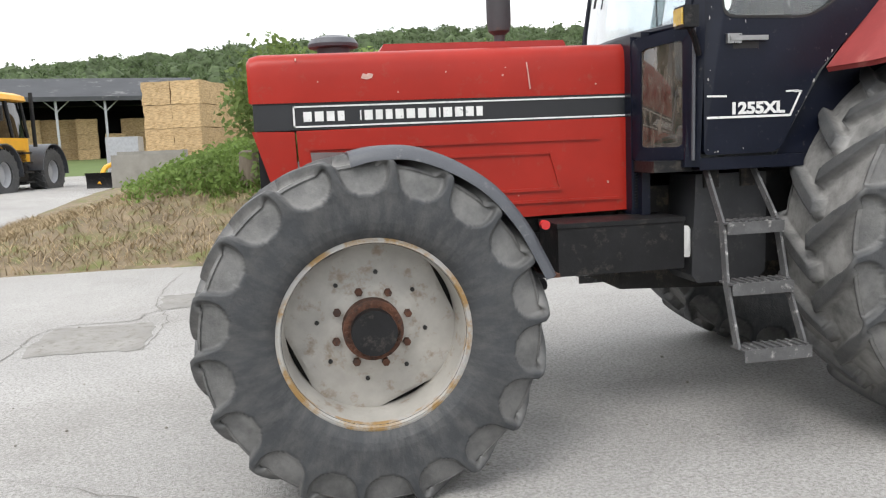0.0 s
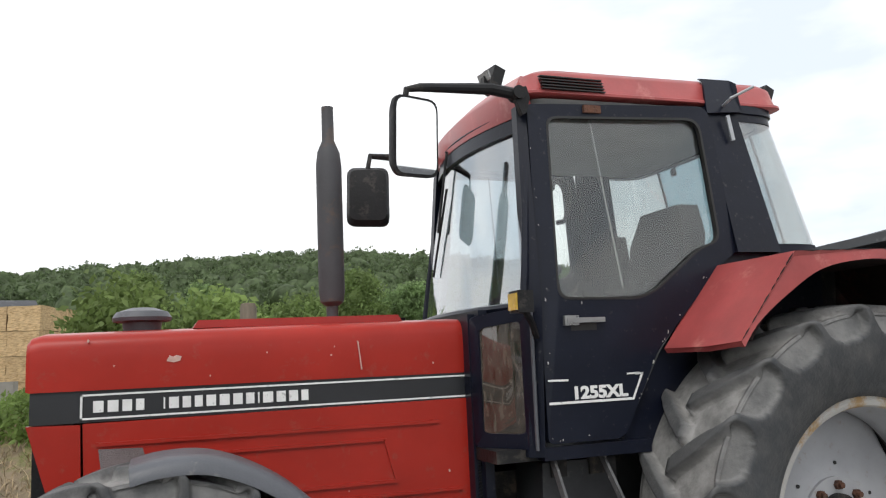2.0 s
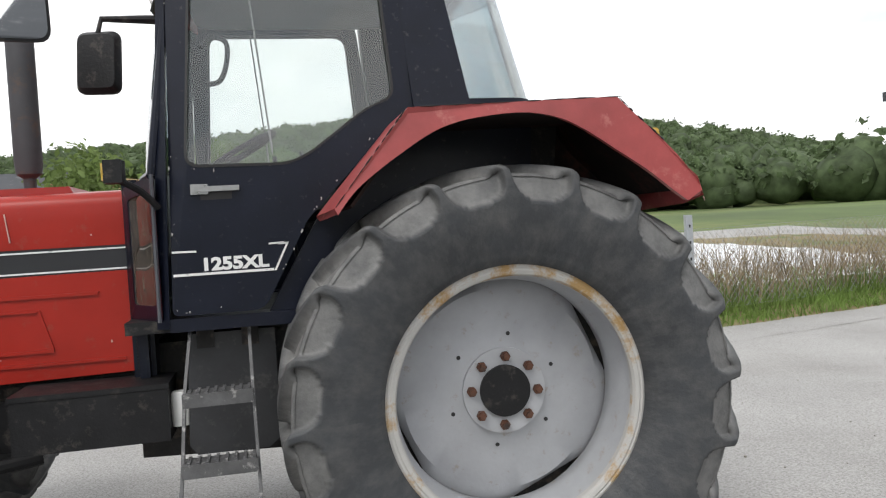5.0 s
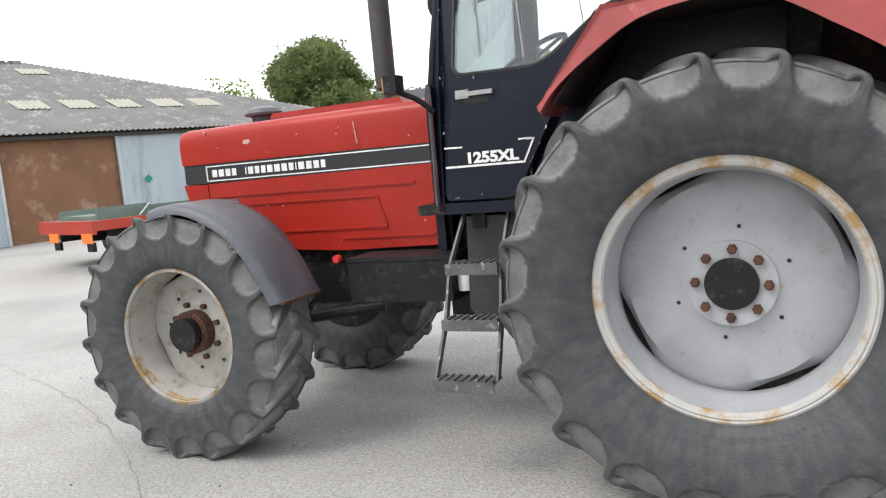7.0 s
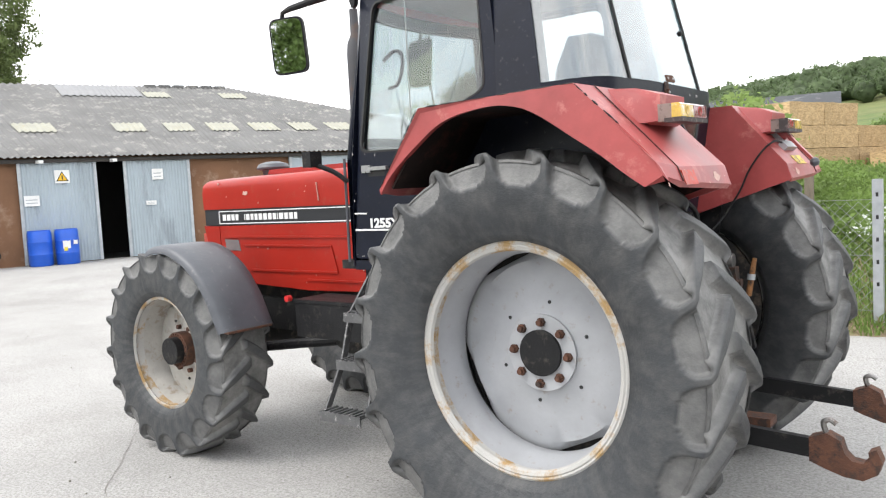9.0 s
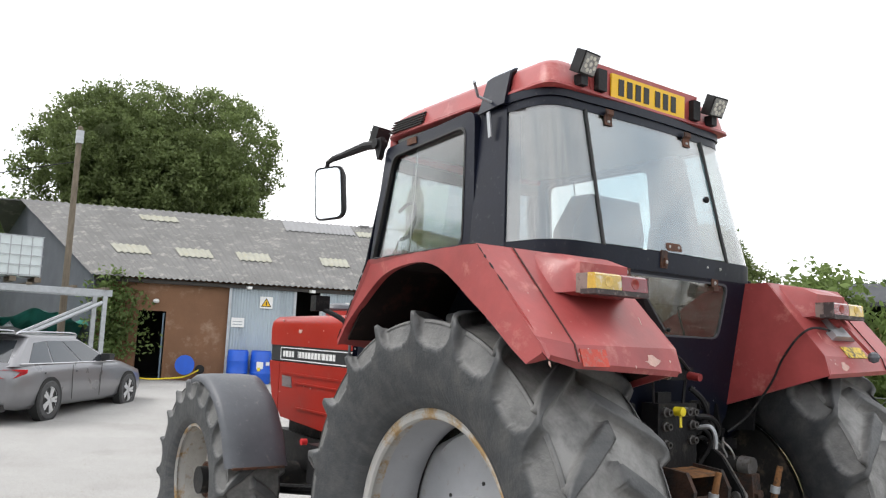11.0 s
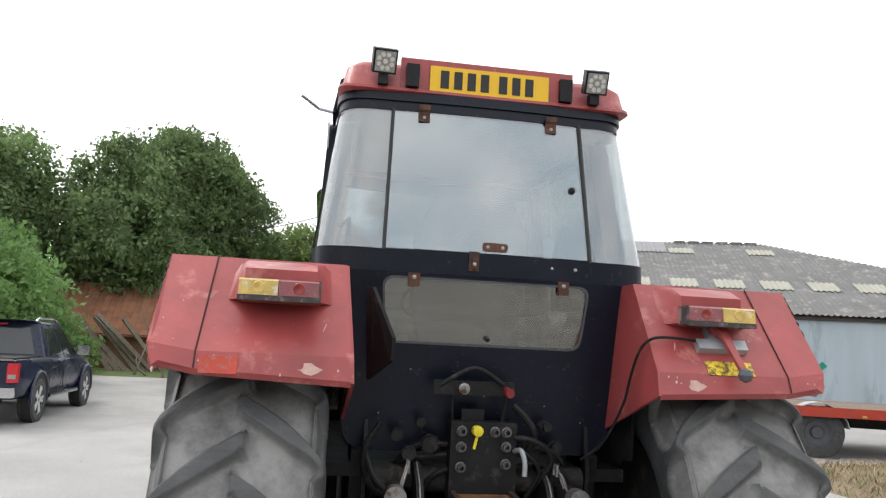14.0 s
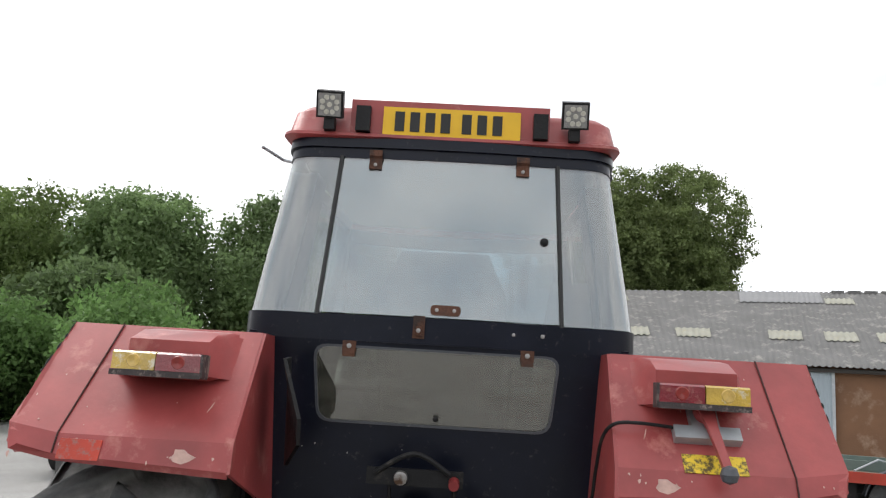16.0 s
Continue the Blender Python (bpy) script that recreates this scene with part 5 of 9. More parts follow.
for sg in (-1, 1):
    # top skin in flat facets
    def edge_y(i, o):
        outer = (1.14, 1.165, 1.2, 1.2, 1.185)[i]
        inner = (0.70, 0.66, 0.570, 0.549, 0.545)[i]
        return sg * (outer if o else inner)
    bm = B()
    rings = []
    for i, (x, z) in enumerate(FPROF):
        nx, nz = (0.0, 0.018) if i in (1, 2) else ((0.012, 0.012) if i == 0 else (-0.014, 0.006))
        ox, oz = FOUT[i]
        sx, sz = (x, z) if i < 4 else (x - 0.004, z + 0.022)
        seam_y = sg * (0.98, 0.985, 1.035, 1.045, 1.045)[i]
        rings.append([(x, edge_y(i, 0), z), (sx, seam_y, sz), (ox, edge_y(i, 1), oz), (ox + nx * (-1 if i > 2 else 1), edge_y(i, 1) - sg * 0.012, oz - 0.02), (sx + nx, seam_y, sz - 0.02), (x + nx, edge_y(i, 0), z - 0.02)])
    addloft(bm, rings)
    fender = part("fender", bevel(bm, 0.005), FADED, tractor, "faded scratched red rear fender", smooth=12)
    fender_of[sg] = fender
    # outer face down to the arch
    n = 40
    top = [along(FOUT, k / n) for k in range(n + 1)]
    arc = [tuple(p) for p in curve([(x, 0, z) for x, z in ARCH], 5)]
    arc = [along([(p[0], p[2]) for p in arc], k / n) for k in range(n + 1)]

    def outer(x):
        return sg * (1.14 + 0.06 * smooth(-0.7, 0.4, x) - 0.012 * smooth(0.5, 0.7, x))
    bm = B()
    rings = []
    for (x, z), (ax, az) in zip(top, arc):
        rings.append([(x, outer(x), z), (ax, outer(ax) + sg * 0.004, az), (ax, outer(ax) - sg * 0.03, az + 0.004), (x, outer(x) - sg * 0.02, z - 0.02)])
    addloft(bm, rings)
    part("fender_side", bm, FADED, fender, "arched outer lip of the fender", smooth=25)
    inner_line = [(x - 0.05 * smooth(0.3, 0.5, x) + 0.03 * smooth(-0.3, -0.5, x), z - 0.026) for x, z in top[1:-1]]
    # added sheet below the red skin, coloured as the shade there
    part("fender_liner", loft([[(x, y, z) for x, z in inner_line] + [(x - 0.008 * smooth(0.3, 0.5, x) + 0.008 * smooth(-0.3, -0.5, x), y, z - 0.008) for x, z in inner_line[::-1]] for y in (sg * 0.56, sg * 1.12)]), UNDER_SHADE, fender, "added sheet with the fender's underside shade as its colour")
    # first entry: added dark sheet for shade on the wheel side
    for nm, pts, y0, y1, mat, lab in (("fender_inner_liner", [(0.17, 1.97), (0.38, 1.97), (0.66, 1.655), (0.68, 1.60), (0.17, 1.42)], 0.551, 0.557, UNDER_SHADE, ""), ("fender_inner", [(0.16, 2.0), (0.40, 2.0), (0.69, 1.668), (0.715, 1.585), (0.16, 1.40)], 0.535, 0.548, FADED, "red inner side of the fender")):
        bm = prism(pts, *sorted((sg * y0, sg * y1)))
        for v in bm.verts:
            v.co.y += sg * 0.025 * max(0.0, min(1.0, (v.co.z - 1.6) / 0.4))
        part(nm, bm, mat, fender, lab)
    part("fender_wall", prism([(-0.7, 1.62), (-0.38, 1.97), (0.38, 1.97), (0.3, 1.3), (-0.6, 1.25)], *sorted((sg * 0.60, sg * 0.615))), BLACK, fender)
    # seam between the two rear plates, worn edges, lamp mount
    part("seam", tube([(0.404, sg * 1.035, 2.003), (0.692, sg * 1.045, 1.668), (0.713, sg * 1.045, 1.614)], 0.0028, 6), SEAM, fender)
    rngw = np.random.default_rng(8 + sg)
    for a, b, n in (((-0.39, 1.166, 1.99), (-0.665, 1.141, 1.645), 11), ((0.404, 1.2, 2.001), (0.672, 1.2, 1.69), 9), ((-0.38, 1.167, 1.991), (0.39, 1.2, 2.002), 8)):
        for k in range(n):
            s0 = (k + rngw.uniform(0, 0.5)) / n
            s1 = s0 + rngw.uniform(0.4, 1.3) / n
            if n == 9 and s0 > 0.55:
                continue
            p = [tuple(a[i] + (b[i] - a[i]) * q for i in range(3)) for q in (s0, (s0 + s1) / 2, s1)]
            r = rngw.uniform(0.0018, 0.0042)
            part("worn_edge", tube([(x, sg * (y + 0.001), z) for x, y, z in p], [r * 0.4, r, r * 0.4], 5), BLACK, fender, "paint worn to black on the edge")
    full = [(0.40, 1.996), (0.50, 1.985), (0.582, 1.952), (0.584, 1.85), (0.55, 1.836), (0.40, 1.95)]
    flush = [(0.40, 1.992), (0.45, 1.935), (0.49, 1.888), (0.53, 1.843), (0.52, 1.85), (0.40, 1.95)]
    mount = [[(a + (b - a) * w, sg * y, c + (d - c) * w) for (a, c), (b, d) in zip(flush, full)] for y, w in ((0.62, 0.0), (0.643, 0.25), (0.66, 0.7), (0.676, 1.0), (0.918, 1.0), (0.934, 0.7), (0.95, 0.25), (0.972, 0.0))]
    part("lamp_mount", bevel(loft(mount), 0.006), FADED, fender, "pressed swelling behind the lamp", smooth=40)
    lamp = part("tail_lamp", box(0.575, 0.628, *sorted((sg * 0.670, sg * 0.926)), 1.845, 1.912, 0.008), LAMPBASE, fender, "amber and red tail lamp")
    for nm, y0, y1, mat, lab in (("amber_lens", 0.802, 0.929, AMBER, "amber lens"), ("red_lens", 0.667, 0.799, REDLENS, "dark red lens")):
        lens = part(nm, bevel(prism([(0.628, 1.858), (0.668, 1.858), (0.664, 1.906), (0.656, 1.912), (0.628, 1.912)], *sorted((sg * y0, sg * y1))), 0.004), mat, lamp, lab)
        part("bulb_ring", loft([[(x, sg * (y0 + y1) / 2 + r * math.cos(q), 1.884 + r * math.sin(q)) for q in (2 * math.pi * k / 18 for k in range(18))] for x, r in ((0.665, 0.021), (0.6685, 0.018), (0.668, 0.010), (0.666, 0.002))]), BULB[nm], lens)
    part("lens_foot", box(0.60, 0.670, *sorted((sg * 0.664, sg * 0.932)), 1.840, 1.857, 0.003), LAMPFOOT, lamp)
    part("lens_end", box(0.62, 0.666, *sorted((sg * 0.660, sg * 0.668)), 1.845, 1.912, 0.002), LAMPFOOT, lamp)
    if sg < 0:
        part("reflector", loft([[(0.700, sg * y, 1.655), (0.7195, sg * y, 1.600), (0.7165, sg * y, 1.600), (0.696, sg * y, 1.655)] for y in (0.91, 1.03)]), M("orange_reflector", (0.5, 0.045, 0.02), 0.4, spot=(0.3, 0.12, 0.1), spot_scale=40, spot_amount=0.4), fender, "orange-red reflector")

# trailer lever and warning label on the right fender
def on_fender(y, z, out=0.0):
    """A place on the fender's sloping back, or off it."""
    return (0.40 + (2.002 - z) / 0.334 * 0.29 + out * 0.755, y, z + out * 0.656)


def fender_plate(y0, y1, z0, z1, o0, o1, w=0.0):
    return bevel(loft([[on_fender(y, z, o) for y, z in ((y0, z0), (y1, z0), (y1, z1), (y0, z1))] for o in (o0, o1)]), w)


lev = part("lever_bracket", fender_plate(0.72, 0.913, 1.741, 1.775, 0.0, 0.03, 0.006), GALV, tractor, "grey pump lever bracket")
part("bracket_back", fender_plate(0.775, 0.858, 1.77, 1.838, 0.0, 0.025, 0.008), GALV, lev)
part("pivot", loft([[on_fender(0.816 + r * math.cos(q), 1.814 + r * math.sin(q), o) for q in (2 * math.pi * k / 18 for k in range(18))] for o, r in ((0.025, 0.03), (0.05, 0.03), (0.055, 0.018))]), FADED, lev)
part("lever", bevel(loft([[on_fender(0.816 + dy + t * 0.022 + q, 1.814 - t * 0.165, o) for q, o in ((-w, 0.045), (w, 0.045), (w, 0.06), (-w, 0.06))] for t, w, dy in ((0, 0.026, 0), (0.35, 0.015, 0), (1, 0.012, 0))]), 0.003), FADED, lev, "faded red lever")
part("knob", lathe_z([(0.001, -0.026), (0.02, -0.018), (0.026, 0.0), (0.02, 0.018), (0.001, 0.026)], 16, on_fender(0.84, 1.638, 0.05)), GREYPLASTIC, lev)
part("label_plate", fender_plate(0.735, 0.916, 1.664, 1.712, 0.001, 0.003), M("yellow_label", (0.78, 0.55, 0.03), 0.5, bump=0.0, spot=(0.1, 0.07, 0.02), spot_scale=45, spot_amount=0.5), tractor, "scratched yellow warning label")
# chipped paint on the fenders
CHIP = M("chipped_pale_primer", (0.55, 0.36, 0.31), 0.7, var=0.2, scale=30, bump=0.1)
rngc = np.random.default_rng(31)


def chip(at, r, el, k):
    """A thin irregular flake of missing paint; at(a, b, lift) gives places on the panel."""
    return loft([[at(r * math.cos(q) * (1 + 0.35 * math.sin(3 * q + k)), r * el * math.sin(q) * (1 + 0.2 * math.sin(2 * q + 2 * k)), o) for q in (2 * math.pi * i / 9 for i in range(9))] for o in (0.0008, 0.0018)])


for sg in (-1, 1):
    for k in range(6):
        y, z = sg * rngc.uniform(0.57, 1.18), rngc.uniform(1.68, 1.97)
        part("paint_chip", chip(lambda a, b, o: on_fender(y + a, z + b, o), rngc.uniform(0.001, 0.0022), rngc.uniform(0.8, 1.6), k), CHIP, fender_of[sg])
    # the folded lower band is scraped
    def band(y, z, o):
        return (0.69 + (1.668 - z) / 0.078 * 0.025 + o, y, z)
    for k in range(9):
        y, z = sg * rngc.uniform(0.57, 1.2), rngc.uniform(1.60, 1.655)
        part("paint_chip", chip(lambda a, b, o: band(y + a, z + b, o), rngc.uniform(0.0015, 0.004), rngc.uniform(0.8, 2.5), k), CHIP, fender_of[sg])
    part("paint_chip", chip(lambda a, b, o: band(sg * 0.68 + a, 1.625 + b, o), 0.032, 0.55, 2), CHIP, fender_of[sg], "large patch of bare pale primer")
    part("scratch", chip(lambda a, b, o: on_fender(sg * 0.64 + a + b * 0.4, 1.76 + b, o), 0.0018, 10, 1), CHIP, fender_of[sg], "pale scratch in the paint")
for k in range(13):
    x, z = rngc.uniform(-3.1, -1.55), rngc.choice([rngc.uniform(1.6, 1.76), rngc.uniform(1.06, 1.42)])
    r = rngc.uniform(0.0014, 0.004)
    part("paint_chip", prism([(x + r * math.cos(q), z + r * math.sin(q) * (1 + k % 3 * 0.4)) for q in (2 * math.pi * i / 8 for i in range(8))], -0.3425, -0.330), CHIP, tractor)
part("paint_chip", prism([(-2.725, 1.668), (-2.70, 1.662), (-2.675, 1.668), (-2.67, 1.685), (-2.69, 1.69), (-2.70, 1.684), (-2.715, 1.69)], -0.3432, -0.335), CHIP, tractor, "large pale chip in the paint")
part("scratch", prism([(-1.968, 1.72), (-1.964, 1.72), (-1.95, 1.60), (-1.954, 1.60)], -0.3425, -0.33), CHIP, tractor, "long pale scratch")
part("cable", tube(curve([(0.615, 0.72, 1.785), (0.622, 0.62, 1.792), (0.615, 0.55, 1.785), (0.57, 0.522, 1.74), (0.50, 0.517, 1.64), (0.45, 0.51, 1.53), (0.36, 0.47, 1.38), (0.3, 0.4, 1.30)], 5), 0.0055, 8), BLACK, tractor, "black cable")
part("guard_plate", loft([[(0.36, -0.49 + o, 1.93), (0.50, -0.475 + o, 1.92), (0.57, -0.40 + o, 1.74), (0.55, -0.40 + o, 1.66), (0.37, -0.47 + o, 1.58)] for o in (0, 0.012)]), BLACK, tractor, "folded black guard plate")

# transmission, linkage and hydraulics
part("rear_housing", bevel(prism([(-0.55, 0.55), (0.25, 0.55), (0.33, 0.75), (0.30, 1.1), (-0.5, 1.15)], -0.26, 0.26), 0.03), GREASE, tractor, "oily rear transmission housing")
part("rear_axle", lathe([(0.001, -0.6), (0.17, -0.6), (0.15, -0.3), (0.15, 0.3), (0.17, 0.6), (0.001, 0.6)], 28, AX_R), GREASE, tractor)
part("gearbox", bevel(prism([(-1.5, 0.62), (-0.5, 0.58), (-0.5, 1.12), (-1.5, 1.12)], -0.27, 0.27), 0.04), GREASE, tractor)
part("engine", bevel(prism([(-3.0, 0.72), (-1.5, 0.72), (-1.5, 1.45), (-3.0, 1.45)], -0.24, 0.24), 0.04), GREASE, tractor, "dark oily engine block")
part("front_frame", bevel(prism([(-3.15, 0.72), (-1.6, 0.70), (-1.6, 0.92), (-3.15, 0.95)], -0.27, 0.27), 0.02), BLACK, tractor)
part("front_axle", join(lathe([(0.001, -0.66), (0.12, -0.66), (0.10, -0.5), (0.085, -0.2), (0.15, -0.08), (0.15, 0.08), (0.085, 0.2), (0.10, 0.5), (0.12, 0.66), (0.001, 0.66)], 24, (AX_F[0], 0, AX_F[2])), tube([(-2.7, 0.05, 0.66), (-1.5, 0.05, 0.72)], 0.05, 12)), GREASE, tractor, "dark front drive axle")
for sg in (-1, 1):
    part("steering_ram", tube([(-2.62, sg * 0.62, 0.62), (-2.2, sg * 0.42, 0.66), (-1.9, sg * 0.3, 0.68)], [0.03, 0.035, 0.03], 10), BLACK, tractor)
    part("axle_bracket", box(-2.66, -2.50, *sorted((sg * 0.55, sg * 0.66)), 0.6, 0.72, 0.02), GREASE, tractor)
# battery box with its tray
bb = part("battery_box", box(-1.925, -1.335, -0.615, -0.34, 0.765, 0.975, 0.012), BLACK, tractor, "black steel battery box with worn top")
part("lid", box(-1.93, -1.33, -0.62, -0.335, 0.977, 0.998, 0.006), BLACK, bb, "worn black lid")
part("isolator_knob", disc_y(0.02, -0.635, -0.60, 16, (-1.985, 0, 1.0), 0.006), REDPART, tractor, "red isolator knob")
part("battery_box", box(-1.925, -1.335, 0.34, 0.615, 0.765, 0.985, 0.012), BLACK, tractor, "black steel box")
part("oil_filter", lathe_z([(0.001, 0), (0.038, 0.005), (0.04, 0.02), (0.04, 0.13), (0.03, 0.145), (0.001, 0.145)], 20, (-1.30, -0.52, 0.80)), WHITEP, tractor, "white spin-on filter")
TANKBLACK = M("dusty_black_plastic", (0.028, 0.029, 0.032), 0.5, var=0.3, scale=6, bump=0.1, spot=(0.07, 0.068, 0.064), spot_scale=9, spot_amount=0.25)
tk = part("fuel_tank", bevel(prism([(-1.27, 0.72), (-1.24, 0.68), (-0.95, 0.68), (-0.9, 0.72), (-0.9, 1.18), (-1.25, 1.18)], -0.56, -0.3), 0.09, 4), TANKBLACK, tractor, "dusty dark grey fuel tank")
part("fuel_tank", bevel(prism([(-1.27, 0.72), (-1.24, 0.68), (-0.95, 0.68), (-0.9, 0.72), (-0.9, 1.18), (-1.25, 1.18)], 0.3, 0.56), 0.09, 4), TANKBLACK, tractor, "dusty dark grey fuel tank")
part("inner_guard", box(-0.92, -0.3, -0.5, -0.46, 0.75, 1.25, 0.01), BLACK, tractor)
for k, (x, z) in enumerate(((-1.18, 1.12), (-1.0, 1.12))):
    part("tank_strap", box(x - 0.035, x + 0.035, -0.575, -0.555, z, z + 0.08, 0.004), GREASE, tractor)
# steps
STP = [(-0.62, 1.20), (-0.795, 0.98), (-0.86, 0.73), (-0.985, 0.478)]
LADDER = M("worn_grey_black_steel", (0.09, 0.09, 0.092), 0.5, var=0.3, scale=14, bump=0.2, spot=(0.35, 0.34, 0.33), spot_scale=22, spot_amount=0.2)
for sg in (-1, 1):
    lad = part("step_ladder", join(*[prism([(xa - 0.012, 1.20), (xa + 0.012, 1.20), (xb + 0.012, 0.45), (xb - 0.012, 0.45)], -0.004, 0.004) for xa, xb in ()], *[loft([[(x0 + (x1 - x0) * t + a, sg * (-y + b), z) for a, b in ((-0.006, -0.02), (0.006, -0.02), (0.006, 0.02), (-0.006, 0.02))] for t, (y, z) in zip((0, 0.35, 0.65, 1), STP)]) for x0, x1 in ((-1.232, -1.287), (-1.002, -0.987))]), LADDER, tractor, "steel access step ladder")
    for (y, z), xa, xb in zip(STP[1:], (-1.257, -1.27, -1.287), (-0.997, -0.992, -0.987)):
        part("tread", join(box(xa, xb, *sorted((sg * -y * -1 - 0.06, sg * -y * -1 + 0.06)) if sg < 0 and False else sorted((-sg * y - 0.055, -sg * y + 0.055)), z - 0.004, z + 0.004), box(xa, xb, *sorted((-sg * (y) - 0.06, -sg * (y) - 0.052)), z - 0.045, z + 0.006, 0.002), *[box(xa + 0.02 + k * (xb - xa - 0.04) / 7, xa + 0.032 + k * (xb - xa - 0.04) / 7, -sg * y - 0.05, -sg * y + 0.05, z, z + 0.012) for k in range(8)]), LADDER, lad)
# front fenders
FF = [(-2.84, 1.345), (-2.74, 1.365), (-2.6, 1.36), (-2.45, 1.305), (-2.3, 1.205), (-2.18, 1.06), (-2.11, 0.93), (-2.07, 0.85)]
for sg in (-1, 1):
    c = curve([(x, 0, z) for x, z in FF], 4)
    rings = []
    for k, p in enumerate(c):
        nx, nz = p.x - AX_F[0], p.z - AX_F[2]
        q = math.hypot(nx, nz)
        nx, nz = nx / q, nz / q
        prof = [(0.66, -0.03), (0.68, -0.004), (0.76, 0.004), (0.95, 0.004), (1.03, 0.0), (1.055, -0.02), (1.06, -0.05), (1.052, -0.05), (1.046, -0.024), (1.02, -0.008), (0.76, -0.006), (0.67, -0.03)]
        rings.append([(p.x + nx * o, sg * y, p.z + nz * o) for y, o in prof])
    ff = part("front_fender", loft(rings), GREYPLASTIC, tractor, "scuffed dark grey front mudguard", smooth=50)
    part("fender_stay", tube([(-2.45, sg * 0.8, 1.28), (-2.55, sg * 0.62, 1.0), (-2.62, sg * 0.58, 0.72)], 0.02, 8), BLACK, ff)
    part("rusty_hem", box(-2.10, -2.055, *sorted((sg * 0.70, sg * 1.03)), 0.838, 0.852, 0.002), RUST, ff)
# mirrors
def mirror_head(name, c, yaw, label):
    m = pose(*c, -5, 0, yaw)
    o = rounded([(-0.118, -0.16), (0.112, -0.17), (0.118, 0.16), (-0.108, 0.165)], 0.05)
    h = loft([[tuple(m @ Vector((u * k, d, v * k))) for u, v in o] for d, k in ((0.0, 1.0), (-0.02, 1.0), (-0.055, 0.85), (-0.06, 0.5))])
    ob = part(name, h, BLACK, tractor, label)
    part("mirror_glass", loft([[tuple(m @ Vector((u * 0.9, d, v * 0.93))) for u, v in o] for d in (0.001, 0.004)]), MIRROR, ob)
    return ob


mirror_head("wing_mirror", (-1.775, -0.66, 2.525), 200, "large mirror in black frame on a long arm")
part("mirror_arm", tube([(-1.27, -0.60, 2.755), (-1.42, -0.62, 2.765), (-1.75, -0.655, 2.735), (-1.81, -0.66, 2.72), (-1.82, -0.66, 2.66)], [0.026, 0.026, 0.018, 0.014, 0.014], 10), BLACK, tractor)
part("arm_bracket", join(prism([(-1.315, 2.775), (-1.25, 2.79), (-1.235, 2.74), (-1.255, 2.67), (-1.275, 2.66), (-1.30, 2.72)], -0.625, -0.595, 0.006), tube([(-1.29, -0.64, 2.757), (-1.29, -0.57, 2.757)], 0.03, 12)), BLACK, tractor)
mirror_head("wing_mirror", (-1.69, 0.47, 2.51), -14, "large black mirror on a long arm")
part("mirror_arm", tube([(-1.27, 0.56, 2.75), (-1.45, 0.54, 2.755), (-1.67, 0.47, 2.74), (-1.70, 0.45, 2.62)], [0.026, 0.024, 0.016, 0.014], 10), BLACK, tractor)

# lower links with hook ends
for sg in (-1, 1):
    arm = part("lower_link", prism([(0.3, 0.56), (1.03, 0.52), (1.03, 0.44), (0.3, 0.48)], *sorted((sg * 0.40, sg * 0.435)), 0.006), BLACK, tractor, "black lower link arm")
    hook = [(1.020, 0.53), (1.090, 0.555), (1.140, 0.53), (1.155, 0.48), (1.180, 0.455), (1.220, 0.45), (1.245, 0.47), (1.240, 0.50), (1.270, 0.515), (1.290, 0.465), (1.275, 0.415), (1.220, 0.38), (1.150, 0.385), (1.070, 0.41), (1.020, 0.43)]
    part("hook_end", prism(hook, *sorted((sg * 0.385, sg * 0.45)), 0.01), RUST, arm, "rusty hook end")
    part("hook_latch", tube(curve([(1.08, sg * 0.418, 0.55), (1.07, sg * 0.418, 0.59), (1.095, sg * 0.418, 0.605), (1.12, sg * 0.418, 0.59)], 4), 0.012, 8), STEEL, arm)
    part("lift_rod", tube([(0.42, sg * 0.42, 0.52), (0.34, sg * 0.36, 1.05)], 0.022, 10), RUST, tractor, "rusty lift rod")
    part("check_chain", tube([(0.2, sg * 0.28, 0.55), (0.55, sg * 0.40, 0.50)], 0.012, 6), RUST, tractor)
    part("assist_ram", join(tube([(0.27, sg * 0.30, 0.72), (0.33, sg * 0.34, 1.08)], 0.035, 12), tube([(0.33, sg * 0.34, 1.0), (0.34, sg * 0.345, 1.1)], 0.02, 10)), BLACK, tractor)
    part("rear_post", prism([(0.0, 0.9), (0.12, 0.9), (0.22, 1.3), (0.0, 1.35)], *sorted((sg * 0.44, sg * 0.50)), 0.008), BLACK, tractor)
DARKSTEEL = M("dirty_dark_steel", (0.13, 0.125, 0.12), 0.45, metal=0.7, var=0.3, scale=20, bump=0.2)
vb = part("valve_block", box(0.24, 0.33, -0.13, 0.13, 1.14, 1.435, 0.008), BLACK, tractor, "black hydraulic coupling block")
part("valve_tab", prism([(-0.085, 1.43), (0.005, 1.43), (0.005, 1.48), (-0.085, 1.48)], 0.27, 0.29, axis="x"), BLACK, vb)
for y, z in ((-0.09, 1.40), (-0.09, 1.34), (-0.09, 1.265), (0.085, 1.40), (0.085, 1.345), (0.085, 1.28), (0.04, 1.40)):
    part("coupling", loft([[(x, y + r * math.cos(a), z + r * math.sin(a)) for a in (2 * math.pi * k / 12 for k in range(12))] for x, r in ((0.33, 0.021), (0.345, 0.021), (0.347, 0.016), (0.365, 0.015), (0.365, 0.009), (0.34, 0.008))]), DARKSTEEL, vb, "steel quick coupling")
